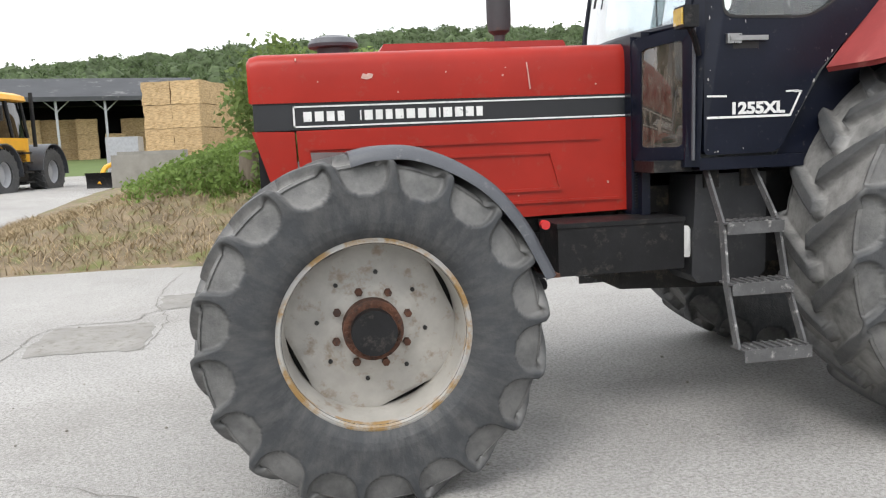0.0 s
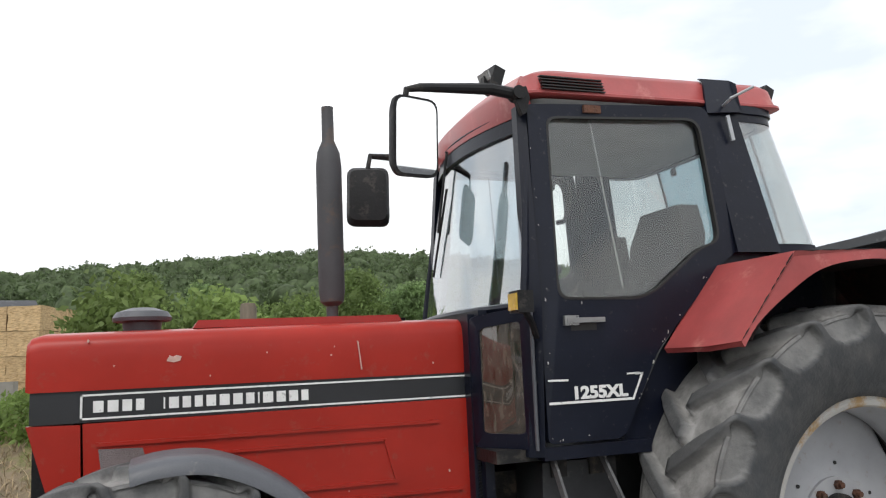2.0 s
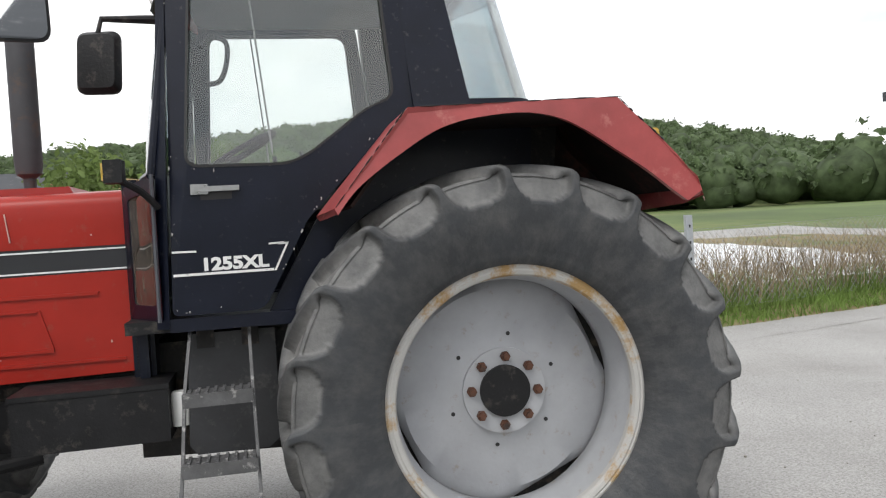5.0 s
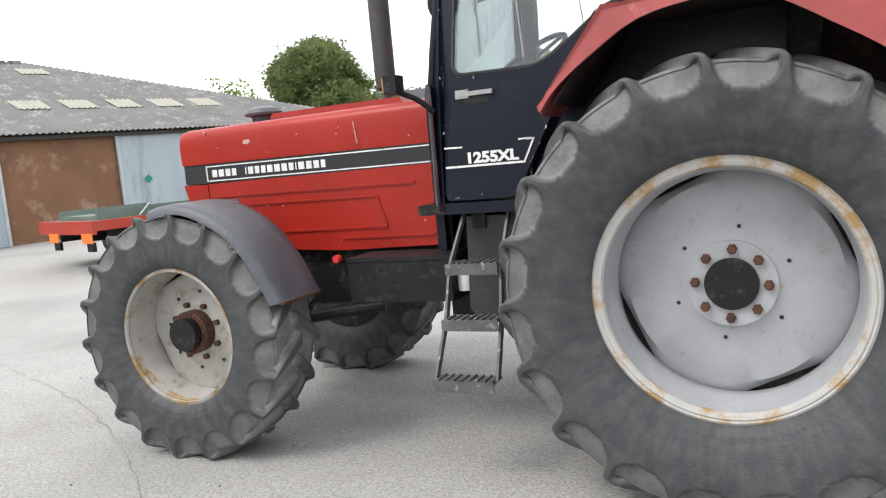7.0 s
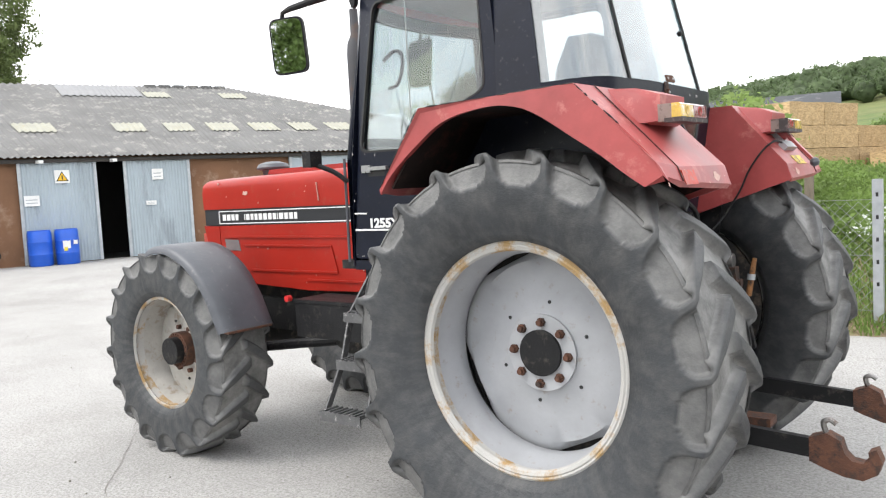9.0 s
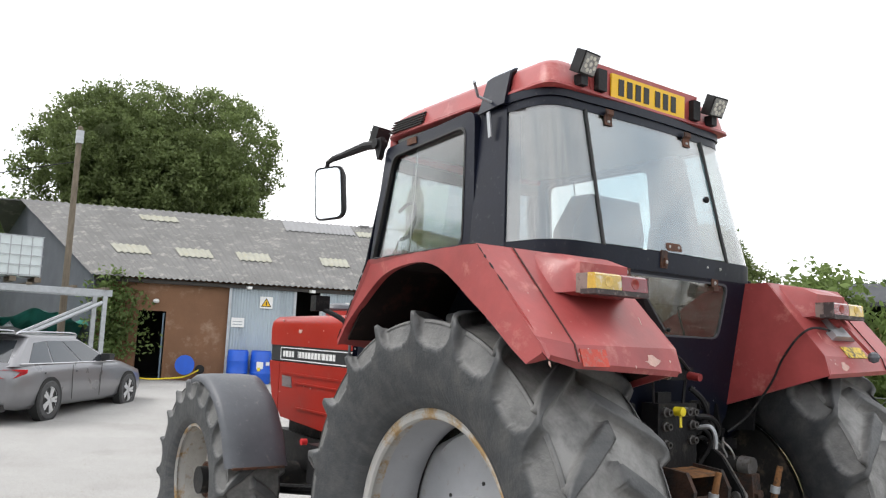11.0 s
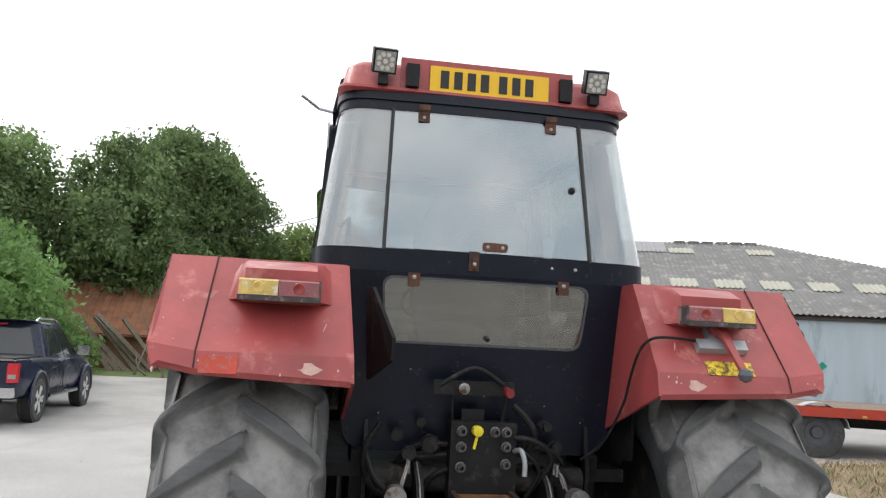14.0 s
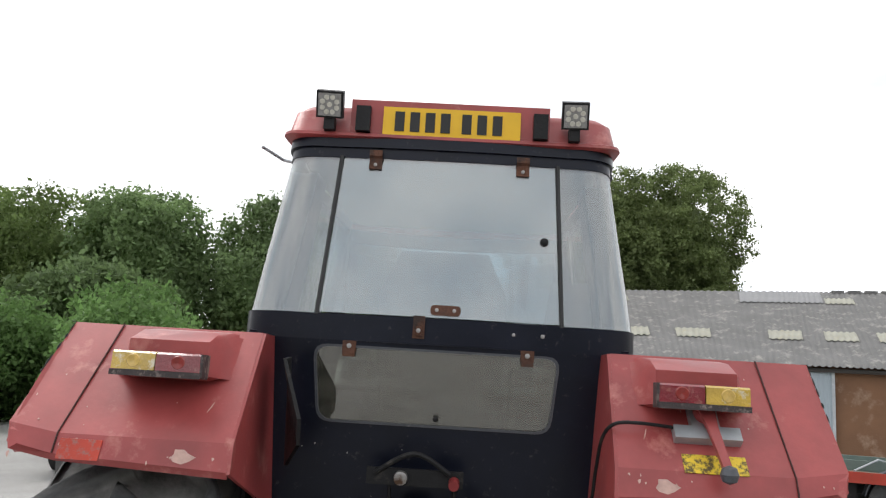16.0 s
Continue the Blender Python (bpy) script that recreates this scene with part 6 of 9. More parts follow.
part("dust_cap", join(loft([[(x, -0.035 + r * math.cos(a), 1.405 + r * math.sin(a)) for a in (2 * math.pi * k / 12 for k in range(12))] for x, r in ((0.345, 0.02), (0.385, 0.02), (0.388, 0.014))]), tube([(0.37, -0.035, 1.39), (0.385, -0.05, 1.34)], 0.006, 6)), YELLOWCAP, vb, "yellow dust cap on a strap")
sb = part("socket_bar", box(0.31, 0.322, -0.205, 0.115, 1.535, 1.59, 0.002), BLACK, tractor, "black socket bar")
part("socket", loft([[(x, -0.09 + r * math.cos(a), 1.56 + r * math.sin(a)) for a in (2 * math.pi * k / 16 for k in range(16))] for x, r in ((0.322, 0.024), (0.35, 0.022), (0.352, 0.015))]), STEEL, sb, "grey trailer socket")
part("coupling", tube([(0.322, 0.085, 1.555), (0.38, 0.085, 1.55)], [0.019, 0.017], 12), M("dull_red_cap", (0.22, 0.02, 0.02), 0.6, var=0.2), sb, "dull red coupling")
part("bar_stay", join(tube([(0.3, -0.13, 1.55), (0.29, -0.11, 1.2)], 0.006, 6), tube([(0.3, 0.09, 1.55), (0.29, 0.05, 1.2)], 0.008, 6)), BLACK, tractor)
random.seed(4)
hoses = [[(0.32, -0.18, 1.57), (0.34, -0.05, 1.64), (0.33, 0.07, 1.58)], [(0.33, 0.12, 1.38), (0.36, 0.2, 1.37), (0.34, 0.27, 1.3), (0.3, 0.2, 1.18)], [(0.33, 0.11, 1.34), (0.35, 0.18, 1.31), (0.33, 0.22, 1.24), (0.28, 0.15, 1.1)],
         [(0.3, 0.12, 1.5), (0.33, 0.17, 1.45), (0.33, 0.2, 1.38), (0.3, 0.16, 1.3)], [(0.28, -0.45, 1.3), (0.34, -0.4, 1.2), (0.3, -0.26, 1.12), (0.2, -0.15, 1.1)], [(0.28, -0.13, 1.25), (0.26, -0.2, 1.2), (0.2, -0.22, 1.1), (0.15, -0.2, 1.0)],
         [(0.3, 0.3, 1.28), (0.32, 0.36, 1.2), (0.28, 0.34, 1.08)], [(0.25, -0.3, 1.15), (0.35, -0.28, 1.08), (0.36, -0.24, 0.95), (0.3, -0.2, 0.8)],
         [(0.28, 0.13, 1.30), (0.30, 0.24, 1.34), (0.28, 0.33, 1.28), (0.2, 0.30, 1.16)], [(0.28, 0.13, 1.26), (0.30, 0.22, 1.28), (0.27, 0.28, 1.22), (0.18, 0.24, 1.1)], [(0.26, -0.13, 1.34), (0.24, -0.25, 1.33), (0.2, -0.33, 1.24), (0.12, -0.34, 1.1)], [(0.26, -0.13, 1.30), (0.22, -0.28, 1.27), (0.16, -0.40, 1.2), (0.1, -0.42, 1.1)], [(0.31, -0.4, 1.42), (0.30, -0.46, 1.3), (0.26, -0.42, 1.17), (0.2, -0.3, 1.12)]]
for h in hoses:
    part("hose", tube(curve(h, 6), random.choice((0.009, 0.012, 0.014)), 8), BLACK, tractor)
part("pipe", tube(curve([(0.34, 0.12, 1.33), (0.4, 0.13, 1.34), (0.42, 0.14, 1.3), (0.42, 0.14, 1.25)], 4), 0.01, 8), GALV, tractor, "bright steel elbow")
OLD = set(bpy.data.objects)
OILRUST = M("oily_rust", (0.055, 0.027, 0.017), 0.7, var=0.4, scale=18, bump=0.5, bscale=90, spot=(0.02, 0.017, 0.015), spot_scale=14, spot_amount=0.5)
OCHRE = M("ochre_rust", (0.22, 0.10, 0.035), 0.85, var=0.35, scale=20, bump=0.4, spot=(0.05, 0.03, 0.02), spot_scale=18, spot_amount=0.35)
for sg in (-1, 1):
    # bent lift arm plates with their clevis and grease pipes
    arm = part("lift_arm", bevel(prism([(0.08, 1.13), (0.22, 1.15), (0.33, 1.09), (0.43, 0.96), (0.52, 0.76), (0.55, 0.62), (0.50, 0.60), (0.44, 0.72), (0.36, 0.88), (0.24, 1.0), (0.08, 1.03)], *sorted((sg * 0.235, sg * 0.262))), 0.004), BLACK, tractor, "bent black lift arm plate")
    part("pivot", disc_y(0.05, *sorted((sg * 0.22, sg * 0.30)), 20, (0.15, 0, 1.08), 0.006), GREASE, arm)
    part("pin", disc_y(0.022, *sorted((sg * 0.225, sg * 0.285)), 14, (0.41, 0, 0.93), 0.003), STEEL, arm)
    part("worn_edge", tube([(0.225, sg * 0.25, 1.152), (0.334, sg * 0.25, 1.091), (0.434, sg * 0.25, 0.961), (0.52, sg * 0.25, 0.765)], 0.004, 5), STEEL, arm)
    ram = part("lift_ram", tube([(0.24, sg * 0.335, 1.045), (0.40, sg * 0.345, 1.05)], [0.04, 0.036], 16), GREASE, tractor, "greasy lift ram end")
    part("ram_collar", tube([(0.36, sg * 0.343, 1.05), (0.415, sg * 0.346, 1.05)], 0.041, 16), STEEL, ram)
    part("clevis", bevel(prism([(0.33, 1.02), (0.43, 1.02), (0.44, 0.90), (0.40, 0.84), (0.34, 0.88)], *sorted((sg * 0.315, sg * 0.375))), 0.012), OILRUST, ram, "rusty clevis")
    part("clevis_nut", tube([(0.43, sg * 0.345, 0.935), (0.455, sg * 0.345, 0.935)], 0.024, 6), OILRUST, ram)
    for k in range(2):
        part("nipple", tube([(0.26 + 0.04 * k, sg * 0.29, 1.12), (0.262 + 0.04 * k, sg * 0.29, 1.165)], [0.008, 0.005], 8), STEEL, tractor)
        part("grease_pipe", tube(curve([(0.26 + 0.04 * k, sg * 0.29, 1.15), (0.30 + 0.04 * k, sg * 0.31, 1.10), (0.31 + 0.03 * k, sg * 0.33, 1.0), (0.28, sg * 0.3, 0.9)], 4), 0.005, 6), STEEL, tractor)
    part("top_link_cheek", bevel(prism([(0.25, 1.06), (0.42, 1.05), (0.46, 0.98), (0.44, 0.82), (0.27, 0.80)], *sorted((sg * 0.105, sg * 0.125))), 0.005), OILRUST, tractor, "rusty top link cheek plate")
    part("side_shield", bevel(prism([(0.02, 1.28), (0.16, 1.30), (0.20, 1.12), (0.18, 0.95), (0.02, 0.95)], *sorted((sg * 0.44, sg * 0.455))), 0.006), BLACK, tractor)
    rod = part("levelling_handle", tube([(0.50, sg * 0.42 if sg > 0 else -0.02, 1.06), (0.47, sg * 0.40 if sg > 0 else -0.04, 0.86)], [0.013, 0.016], 10), OCHRE, tractor, "rusty ochre handle rod")
    part("collar", tube([(0.485, sg * 0.41 if sg > 0 else -0.03, 0.975), (0.482, sg * 0.408 if sg > 0 else -0.032, 0.945)], 0.021, 12), GALV, rod)
part("top_link_plate", bevel(loft([[(x, y, z) for x, z in ((0.27, 1.045), (0.43, 1.04), (0.43, 1.03), (0.27, 1.035))] for y in (-0.10, 0.10)]), 0.002), OCHRE, tractor, "thin rusty plate over the hitch")
part("hitch_pin", tube([(0.40, -0.15, 0.93), (0.40, 0.15, 0.93)], 0.016, 10), OILRUST, tractor)
part("cross_shaft", lathe([(0.001, -0.43), (0.055, -0.43), (0.055, 0.43), (0.001, 0.43)], 20, (0.15, 0, 1.08)), GREASE, tractor, "greasy lift cross shaft")
for k, (y, z, r) in enumerate(((-0.20, 1.22, 0.03), (-0.28, 1.18, 0.024), (-0.33, 1.25, 0.02), (0.20, 1.20, 0.03), (0.30, 1.22, 0.022), (0.26, 1.30, 0.018), (-0.24, 1.30, 0.016))):
    part("fitting", join(tube([(0.12, y, z), (0.24, y * 1.02, z)], r, 10), tube([(0.20, y, z), (0.215, y, z)], r * 1.35, 6)), GREASE if k % 2 else BLACK, tractor)
for ob in set(bpy.data.objects) - OLD:
    ob.data.transform(Matrix.Translation((0.05, 0, 0.12)))
part("pto_guard", prism([(0.28, 0.6), (0.42, 0.62), (0.42, 0.82), (0.28, 0.84)], -0.14, 0.14, 0.01), BLACK, tractor)
part("drawbar", box(0.1, 0.75, -0.05, 0.05, 0.42, 0.46, 0.006), RUST, tractor)

# chips along the edges of the doors and the cab's waist
rngd = np.random.default_rng(12)
for sg in (-1, 1):
    place = side_place(sg)
    for (xa, za), (xb, zb), n in (((-1.27, 1.3), (-1.24, 2.6), 9), ((-0.93, 1.29), (-0.75, 1.6), 5), ((-0.74, 1.63), (-0.42, 1.98), 8), ((-1.25, 1.285), (-0.95, 1.285), 4), ((-1.2, 1.84), (-0.8, 1.835), 3)):
        for k in range(n):
            t = rngd.uniform(0, 1)
            x, z = xa + (xb - xa) * t + rngd.normal() * 0.006, za + (zb - za) * t + rngd.normal() * 0.006
            part("paint_chip", chip(lambda a, b, o: place(x + a, z + b, -0.0125 - o), rngd.uniform(0.0012, 0.0032), rngd.uniform(0.8, 3.0), k), BAREEDGE, tractor)
    for k in range(7):
        y, z = rngd.uniform(-0.5, 0.5), rngd.uniform(1.34, 1.7)
        part("paint_chip", chip(lambda a, b, o: back(y + a, z + b, -o), rngd.uniform(0.001, 0.0025), rngd.uniform(0.8, 2.0), k), BAREEDGE, tractor)

# the left fender's back is bent outwards
for ob in [fender_of[-1]] + list(fender_of[-1].children_recursive):
    for v in ob.data.vertices:
        v.co.x += 0.045 * smooth(0.36, 0.62, v.co.x)

# ---- trees, hedges, woods ----
def leafy(name, col, var):
    m = M(name, col, 0.65, var=var, scale=0.5, bump=0.0, piece=0.45, spec=0.3)
    bs = m.node_tree.nodes["Principled BSDF"]
    n, l = m.node_tree.nodes, m.node_tree.links
    tl, mx = n.new("ShaderNodeBsdfTranslucent"), n.new("ShaderNodeMixShader")
    l.new(bs.inputs["Base Color"].links[0].from_socket, tl.inputs["Color"])
    mx.inputs["Fac"].default_value = 0.45
    l.new(bs.outputs["BSDF"], mx.inputs[1])
    l.new(tl.outputs["BSDF"], mx.inputs[2])
    l.new(mx.outputs["Shader"], n["Material Output"].inputs["Surface"])
    return m


LEAF = leafy("beech_leaves", (0.19, 0.265, 0.09), 0.35)
BEECH = leafy("deep_beech_leaves", (0.145, 0.185, 0.07), 0.35)
LEAF_DARK = leafy("dark_leaves", (0.19, 0.275, 0.115), 0.35)
LAUREL = leafy("laurel_leaves", (0.155, 0.265, 0.085), 0.3)
LEAF_LIGHT = leafy("light_leaves", (0.185, 0.255, 0.08), 0.3)
BARK = M("grey_brown_bark", (0.09, 0.07, 0.05), 0.9, var=0.3, scale=4, bump=0.6, bscale=30)
DRYSTALK = M("dry_brown_stalks", (0.33, 0.255, 0.155), 0.9, var=0.35, scale=4, bump=0.0, piece=0.5)
WEED = leafy("green_weeds", (0.185, 0.27, 0.072), 0.35)


def leaf_mesh(name, clumps, per, size, spread, mat, rng):
    """Many small bent leaves in clumps."""
    p = np.repeat(np.array(clumps), per, axis=0)
    n = len(p)
    p = p + rng.normal(size=(n, 3)) * spread * np.array((1, 1, 0.75))
    unit = lambda v: v / np.linalg.norm(v, axis=1)[:, None]
    a = unit(rng.normal(size=(n, 3)))
    b = unit(np.cross(a, rng.normal(size=(n, 3))))
    c = np.cross(a, b)
    s = (size * rng.uniform(0.6, 1.3, n))[:, None]
    co = np.stack([p - a * s, p - b * s * 0.55 + c * s * 0.18, p + a * s, p + b * s * 0.55 + c * s * 0.18], axis=1).reshape(-1, 3)
    i = np.arange(n)[:, None] * 4
    return raw_mesh(name, co, np.concatenate([i + (0, 1, 2), i + (0, 2, 3)], axis=0), mat)


ico = bmesh.new()
bmesh.ops.create_icosphere(ico, subdivisions=2, radius=1.0)
ICO_V = np.array([v.co[:] for v in ico.verts])
ICO_F = np.array([[v.index for v in f.verts] for f in ico.faces])
ico.free()


def tree(x, y, height, rx, rz, mat, seed, label, clumps=420, per=16, size=0.16, lobes=9, base=None, name="tree"):
    rng = np.random.default_rng(seed)
    z0 = ground_z(x, y) - 0.1 if base is None else base
    t = thing(name, label, name, (x, y, z0))
    clumps, per, size = int(clumps * 1.7), int(per * 1.4), size * 0.88
    zc = z0 + height - rz
    centres = [((rng.uniform(-0.55, 0.55)) * rx, rng.uniform(-0.55, 0.55) * rx, rng.uniform(-0.6, 0.55) * rz, rng.uniform(0.42, 0.62)) for _ in range(lobes)]
    centres[0] = (0.0, 0.0, 0.42 * rz, 0.58)
    bm = B()
    top = Vector((x, y, zc))
    addtube(bm, curve([(x, y, z0), (x + 0.1 * rx * rng.normal(), y, z0 + (zc - z0) * 0.5), tuple(top), (x, y, zc + rz * 0.6)], 3), [0.05 * rx + 0.1] * 3 + [0.04 * rx + 0.06] * 3 + [0.03 * rx] * 3 + [0.02], 8)
    for cx, cy, cz, r in centres:
        addtube(bm, curve([(x, y, z0 + (zc - z0) * rng.uniform(0.5, 1.0)), (x + cx * 0.5, y + cy * 0.5, zc + cz * 0.6 - 0.2), (x + cx, y + cy, zc + cz)], 3), [0.03 * rx + 0.03, 0.028 * rx, 0.024 * rx, 0.02 * rx, 0.016 * rx, 0.012 * rx, 0.01], 5)
    part("trunk", bm, BARK, t, "grey-brown trunk and limbs")
    cs = np.array(centres)[rng.integers(lobes, size=clumps)]
    d = rng.normal(size=(clumps, 3))
    d /= np.linalg.norm(d, axis=1)[:, None]
    q = (cs[:, 3] * rng.uniform(0.55, 1.0, clumps) ** 0.5)[:, None]
    pts = np.array((x, y, zc)) + cs[:, :3] + d * q * np.array((rx, rx, rz))
    pts[:, 2] = np.maximum(pts[:, 2], z0 + 0.2)
    core_v, core_f = [], []
    for cx, cy, cz, r in centres:
        off = rng.uniform(0, 90)
        wob = np.array([0.78 + 0.35 * noise.noise(Vector(v * 2.2) + Vector((off, 0, 0))) for v in ICO_V])[:, None]
        core_f.append(ICO_F + len(core_v) * len(ICO_V))
        core_v.append(np.array((x + cx, y + cy, zc + cz)) + ICO_V * wob * r * 0.46 * np.array((rx, rx, rz)))
    ob = new("inner_foliage", raw_mesh("inner_foliage", np.concatenate(core_v), np.concatenate(core_f), mat))
    ob.parent, ob.matrix_parent_inverse = t, world_of(t).inverted()
    ob["kind"] = "stuff"
    ob = new("crown", leaf_mesh("crown", pts, per, size, size * 2.0, mat, rng))
    ob.parent, ob.matrix_parent_inverse = t, world_of(t).inverted()
    ob["label"] = "leafy green crown"
    return t


tree(-37.2, 8.0, 13.6, 5.6, 5.9, BEECH, 1, "large round-crowned beech tree in full leaf", 3000, 34, 0.105, 22)
tree(-36.4, -7.4, 11.3, 4.9, 4.7, LEAF_DARK, 2, "tall dark green broadleaf tree", 1300, 22, 0.14, 11)
tree(-41, -1.2, 7.6, 4.6, 3.7, LEAF, 12, "broadleaf tree behind the tanks", 900, 22, 0.14)
tree(-31, -8.8, 9.5, 3.7, 4.2, LEAF_DARK, 3, "dark green broadleaf tree", 1200, 22, 0.13, 10)
tree(-30, -14.2, 9.2, 3.8, 4.3, LEAF_DARK, 4, "dark green ash tree", 1000, 22, 0.13, 10)
tree(-29, -19.5, 9.0, 4.2, 4.2, LEAF, 5, "broadleaf tree at the yard's edge", 1000, 22, 0.13, 10)
tree(-33, -25.5, 10.0, 4.6, 4.6, LEAF_DARK, 6, "tall dark green tree at the boundary", 800, 20, 0.14)
tree(-19, -9.3, 4.3, 2.7, 2.2, LAUREL, 7, "large glossy green laurel bush", 800, 16, 0.11, 9, name="bush")
tree(-20.5, -13.6, 4.0, 2.6, 2.1, LAUREL, 8, "overgrown dark green bush", 600, 16, 0.11, 9, name="bush")
tree(-17.5, -16.2, 3.4, 2.6, 1.8, LEAF, 9, "overgrown green hedge bush", 500, 16, 0.11, 9, name="bush")
tree(-24, -13.2, 5.5, 2.8, 2.7, LEAF_DARK, 10, "dark green tree in the undergrowth", 500, 14, 0.14, 8)
tree(-23.5, -8.9, 2.2, 1.5, 1.1, LEAF, 11, "low green bush by the sheds", 300, 14, 0.1, 6, name="bush")
tree(-20.6, 29.2, 7.2, 2.9, 2.7, BEECH, 13, "round dark green tree behind the shed", 1200, 26, 0.095, 12)
tree(-27.8, 32.0, 6.0, 1.9, 2.4, LEAF_LIGHT, 14, "thin-topped light green tree", 110, 9, 0.14, 8)
tree(-3.25, 7.6, 2.35, 0.85, 0.95, LEAF_LIGHT, 15, "young light green sapling on the bank", 170, 12, 0.07, 7, base=0.55, name="sapling")
tree(-1.9, 8.2, 2.15, 0.7, 0.85, LEAF_LIGHT, 16, "young light green sapling on the bank", 130, 12, 0.07, 7, base=0.5, name="sapling")
tree(4.2, 36.8, 4.6, 2.4, 2.0, LEAF, 17, "young broadleaf tree beyond the clamp", 240, 14, 0.16, 8)
tree(0.66, 5.95, 1.0, 0.33, 0.42, LEAF, 51, "leafy green shrub grown through the mesh fence", 60, 12, 0.05, 6, base=0.15, name="shrub")
for k, (az, d, h, r, m) in enumerate(((-3.3, 66, 8.3, 2.5, LEAF), (0.8, 71, 8.0, 2.6, LEAF_DARK), (12, 62, 8.0, 3.4, LEAF), (16.5, 66, 7.2, 3.6, LEAF_DARK), (21, 70, 8.0, 3.6, LEAF), (7, 75, 5.5, 2.6, LEAF_LIGHT), (2, 68, 4.6, 2.2, LEAF), (-1.5, 74, 5.6, 2.4, LEAF_LIGHT), (-8, 70, 4.0, 2.4, LEAF), (26, 72, 7.5, 3.6, LEAF_DARK), (-13, 90, 4.6, 2.6, LEAF), (-18, 84, 5.0, 3.0, LEAF), (5, 60, 3.4, 1.8, LEAF_LIGHT), (-5, 95, 5.5, 2.6, LEAF))):
    tree(d * math.sin(radians(az)), d * math.cos(radians(az)), h, r, h * 0.46, m, 30 + k, "broadleaf tree in the valley", 420, 18, 0.17, 8)

for k, (x, y, h) in enumerate(((52, -34, 8.0), (64, -14, 7.0), (42, -56, 8.5), (72, 6, 7.5), (-14, -44, 6.2), (-6, -47, 7.0), (3, -45, 6.0), (12, -50, 6.6))):
    tree(x, y, h, 4.2, h * 0.45, LEAF, 60 + k, "broadleaf tree on the yard's far boundary", 420, 16, 0.2, 9)

# far woods on the hillside
rng = np.random.default_rng(77)
crowns, tufts, cores, faces = 0, [], [], []
FARWOOD = leafy("far_woodland", (0.115, 0.16, 0.075), 0.5)
while crowns < 3400:
    crowns += 1
    az = rng.uniform(-48, 56)
    d = rng.uniform(105 if az > 14 else 190, 430)
    if -13 < az < -7.5 and d < 235:
        continue
    x, y = d * math.sin(radians(az)), d * math.cos(radians(az))
    r = rng.uniform(2.4, 5.0)
    tall = r * rng.uniform(0.8, 1.3)
    mid = np.array((x, y, ground_z(x, y) + r * 0.75))
    faces.append(ICO_F + len(cores) * len(ICO_V))
    cores.append(mid + ICO_V * (0.8 * r, 0.8 * r, 0.8 * tall) * (1 + 0.12 * rng.normal(size=(len(ICO_V), 1))))
    way = rng.normal(size=(17, 3))
    way[:, 2] = np.abs(way[:, 2]) - 0.25
    way /= np.linalg.norm(way, axis=1)[:, None]
    tufts.append(mid + way * (0.92 * r, 0.92 * r, 0.95 * tall) * rng.uniform(0.85, 1.1, (17, 1)))
me = leaf_mesh("far_woods", np.concatenate(tufts), 6, 0.62, 0.42, FARWOOD, rng)
tagged(new("far_woods", me), "distant wooded hillside of mixed green trees", "woods", kind="stuff")
me = raw_mesh("far_wood_crowns", np.concatenate(cores), np.concatenate(faces), FARWOOD)
tagged(new("far_wood_crowns", me), "shaded inner crowns of the distant woods", "woods", kind="stuff")


# grasses, weeds and dead stalks on the bank
def blades(name, n, where, h, mats, label, seed, lean=0.5, wide=0.008):
    rng = np.random.default_rng(seed)
    vl, fl = [], []
    for _ in range(n):
        x, y = where(rng)
        z = bank_z(x, y) if bank(x, y)[0] > 0 else ground_z(x, y)
        a = rng.uniform(0, 2 * math.pi)
        hh = h * rng.uniform(0.4, 1.2)
        dx, dy = math.cos(a) * wide, math.sin(a) * wide
        lx, ly = rng.normal(size=2) * lean * hh
        i = len(vl)
        vl += [(x - dx, y - dy, z - 0.02), (x + dx, y + dy, z - 0.02), (x + lx * 0.4 + dx * 0.7, y + ly * 0.4 + dy * 0.7, z + hh * 0.6), (x + lx * 0.4 - dx * 0.7, y + ly * 0.4 - dy * 0.7, z + hh * 0.6), (x + lx, y + ly, z + hh)]
        fl += [(i, i + 1, i + 2), (i, i + 2, i + 3), (i + 3, i + 2, i + 4)]
    return tagged(new(name, raw_mesh(name, np.array(vl), np.array(fl), mats)), label, "grass", kind="stuff")


def on_bank(x0, x1, y0, y1, lo=0.0, hi=99):
    def f(rng):
        while True:
            x, y = rng.uniform(x0, x1), rng.uniform(y0, y1)
            if lo < bank(x, y)[0] < hi:
                return x, y
    return f


blades("grass", 42000, on_bank(-9, 0, 6, 16, 2.4), 0.10, WEED, "lush green grass and weeds on the bank", 1, 1.0, 0.016)
blades("dead_grass", 15000, on_bank(-9, 3, 4.4, 13, 0.05, 3.2), 0.12, DRYSTALK, "dry brown cut grass on the bank's edge", 2, 1.2, 0.008)
blades("verge_grass", 24000, on_bank(-2.2, 12, 4.4, 9, 0.02, 3.0), 0.14, WEED, "green weeds along the fence foot", 3, 0.6, 0.012)
blades("dead_hedge", 3200, on_bank(2.5, 13, 5.0, 9, 0.5, 2.6), 0.95, DRYSTALK, "tangle of dry brown stalks along the fence", 4, 0.45, 0.006)
blades("tall_weeds", 1500, on_bank(-1.2, 13, 5.0, 9, 0.3, 1.3), 0.42, WEED, "tall green weeds", 5, 0.35, 0.010)

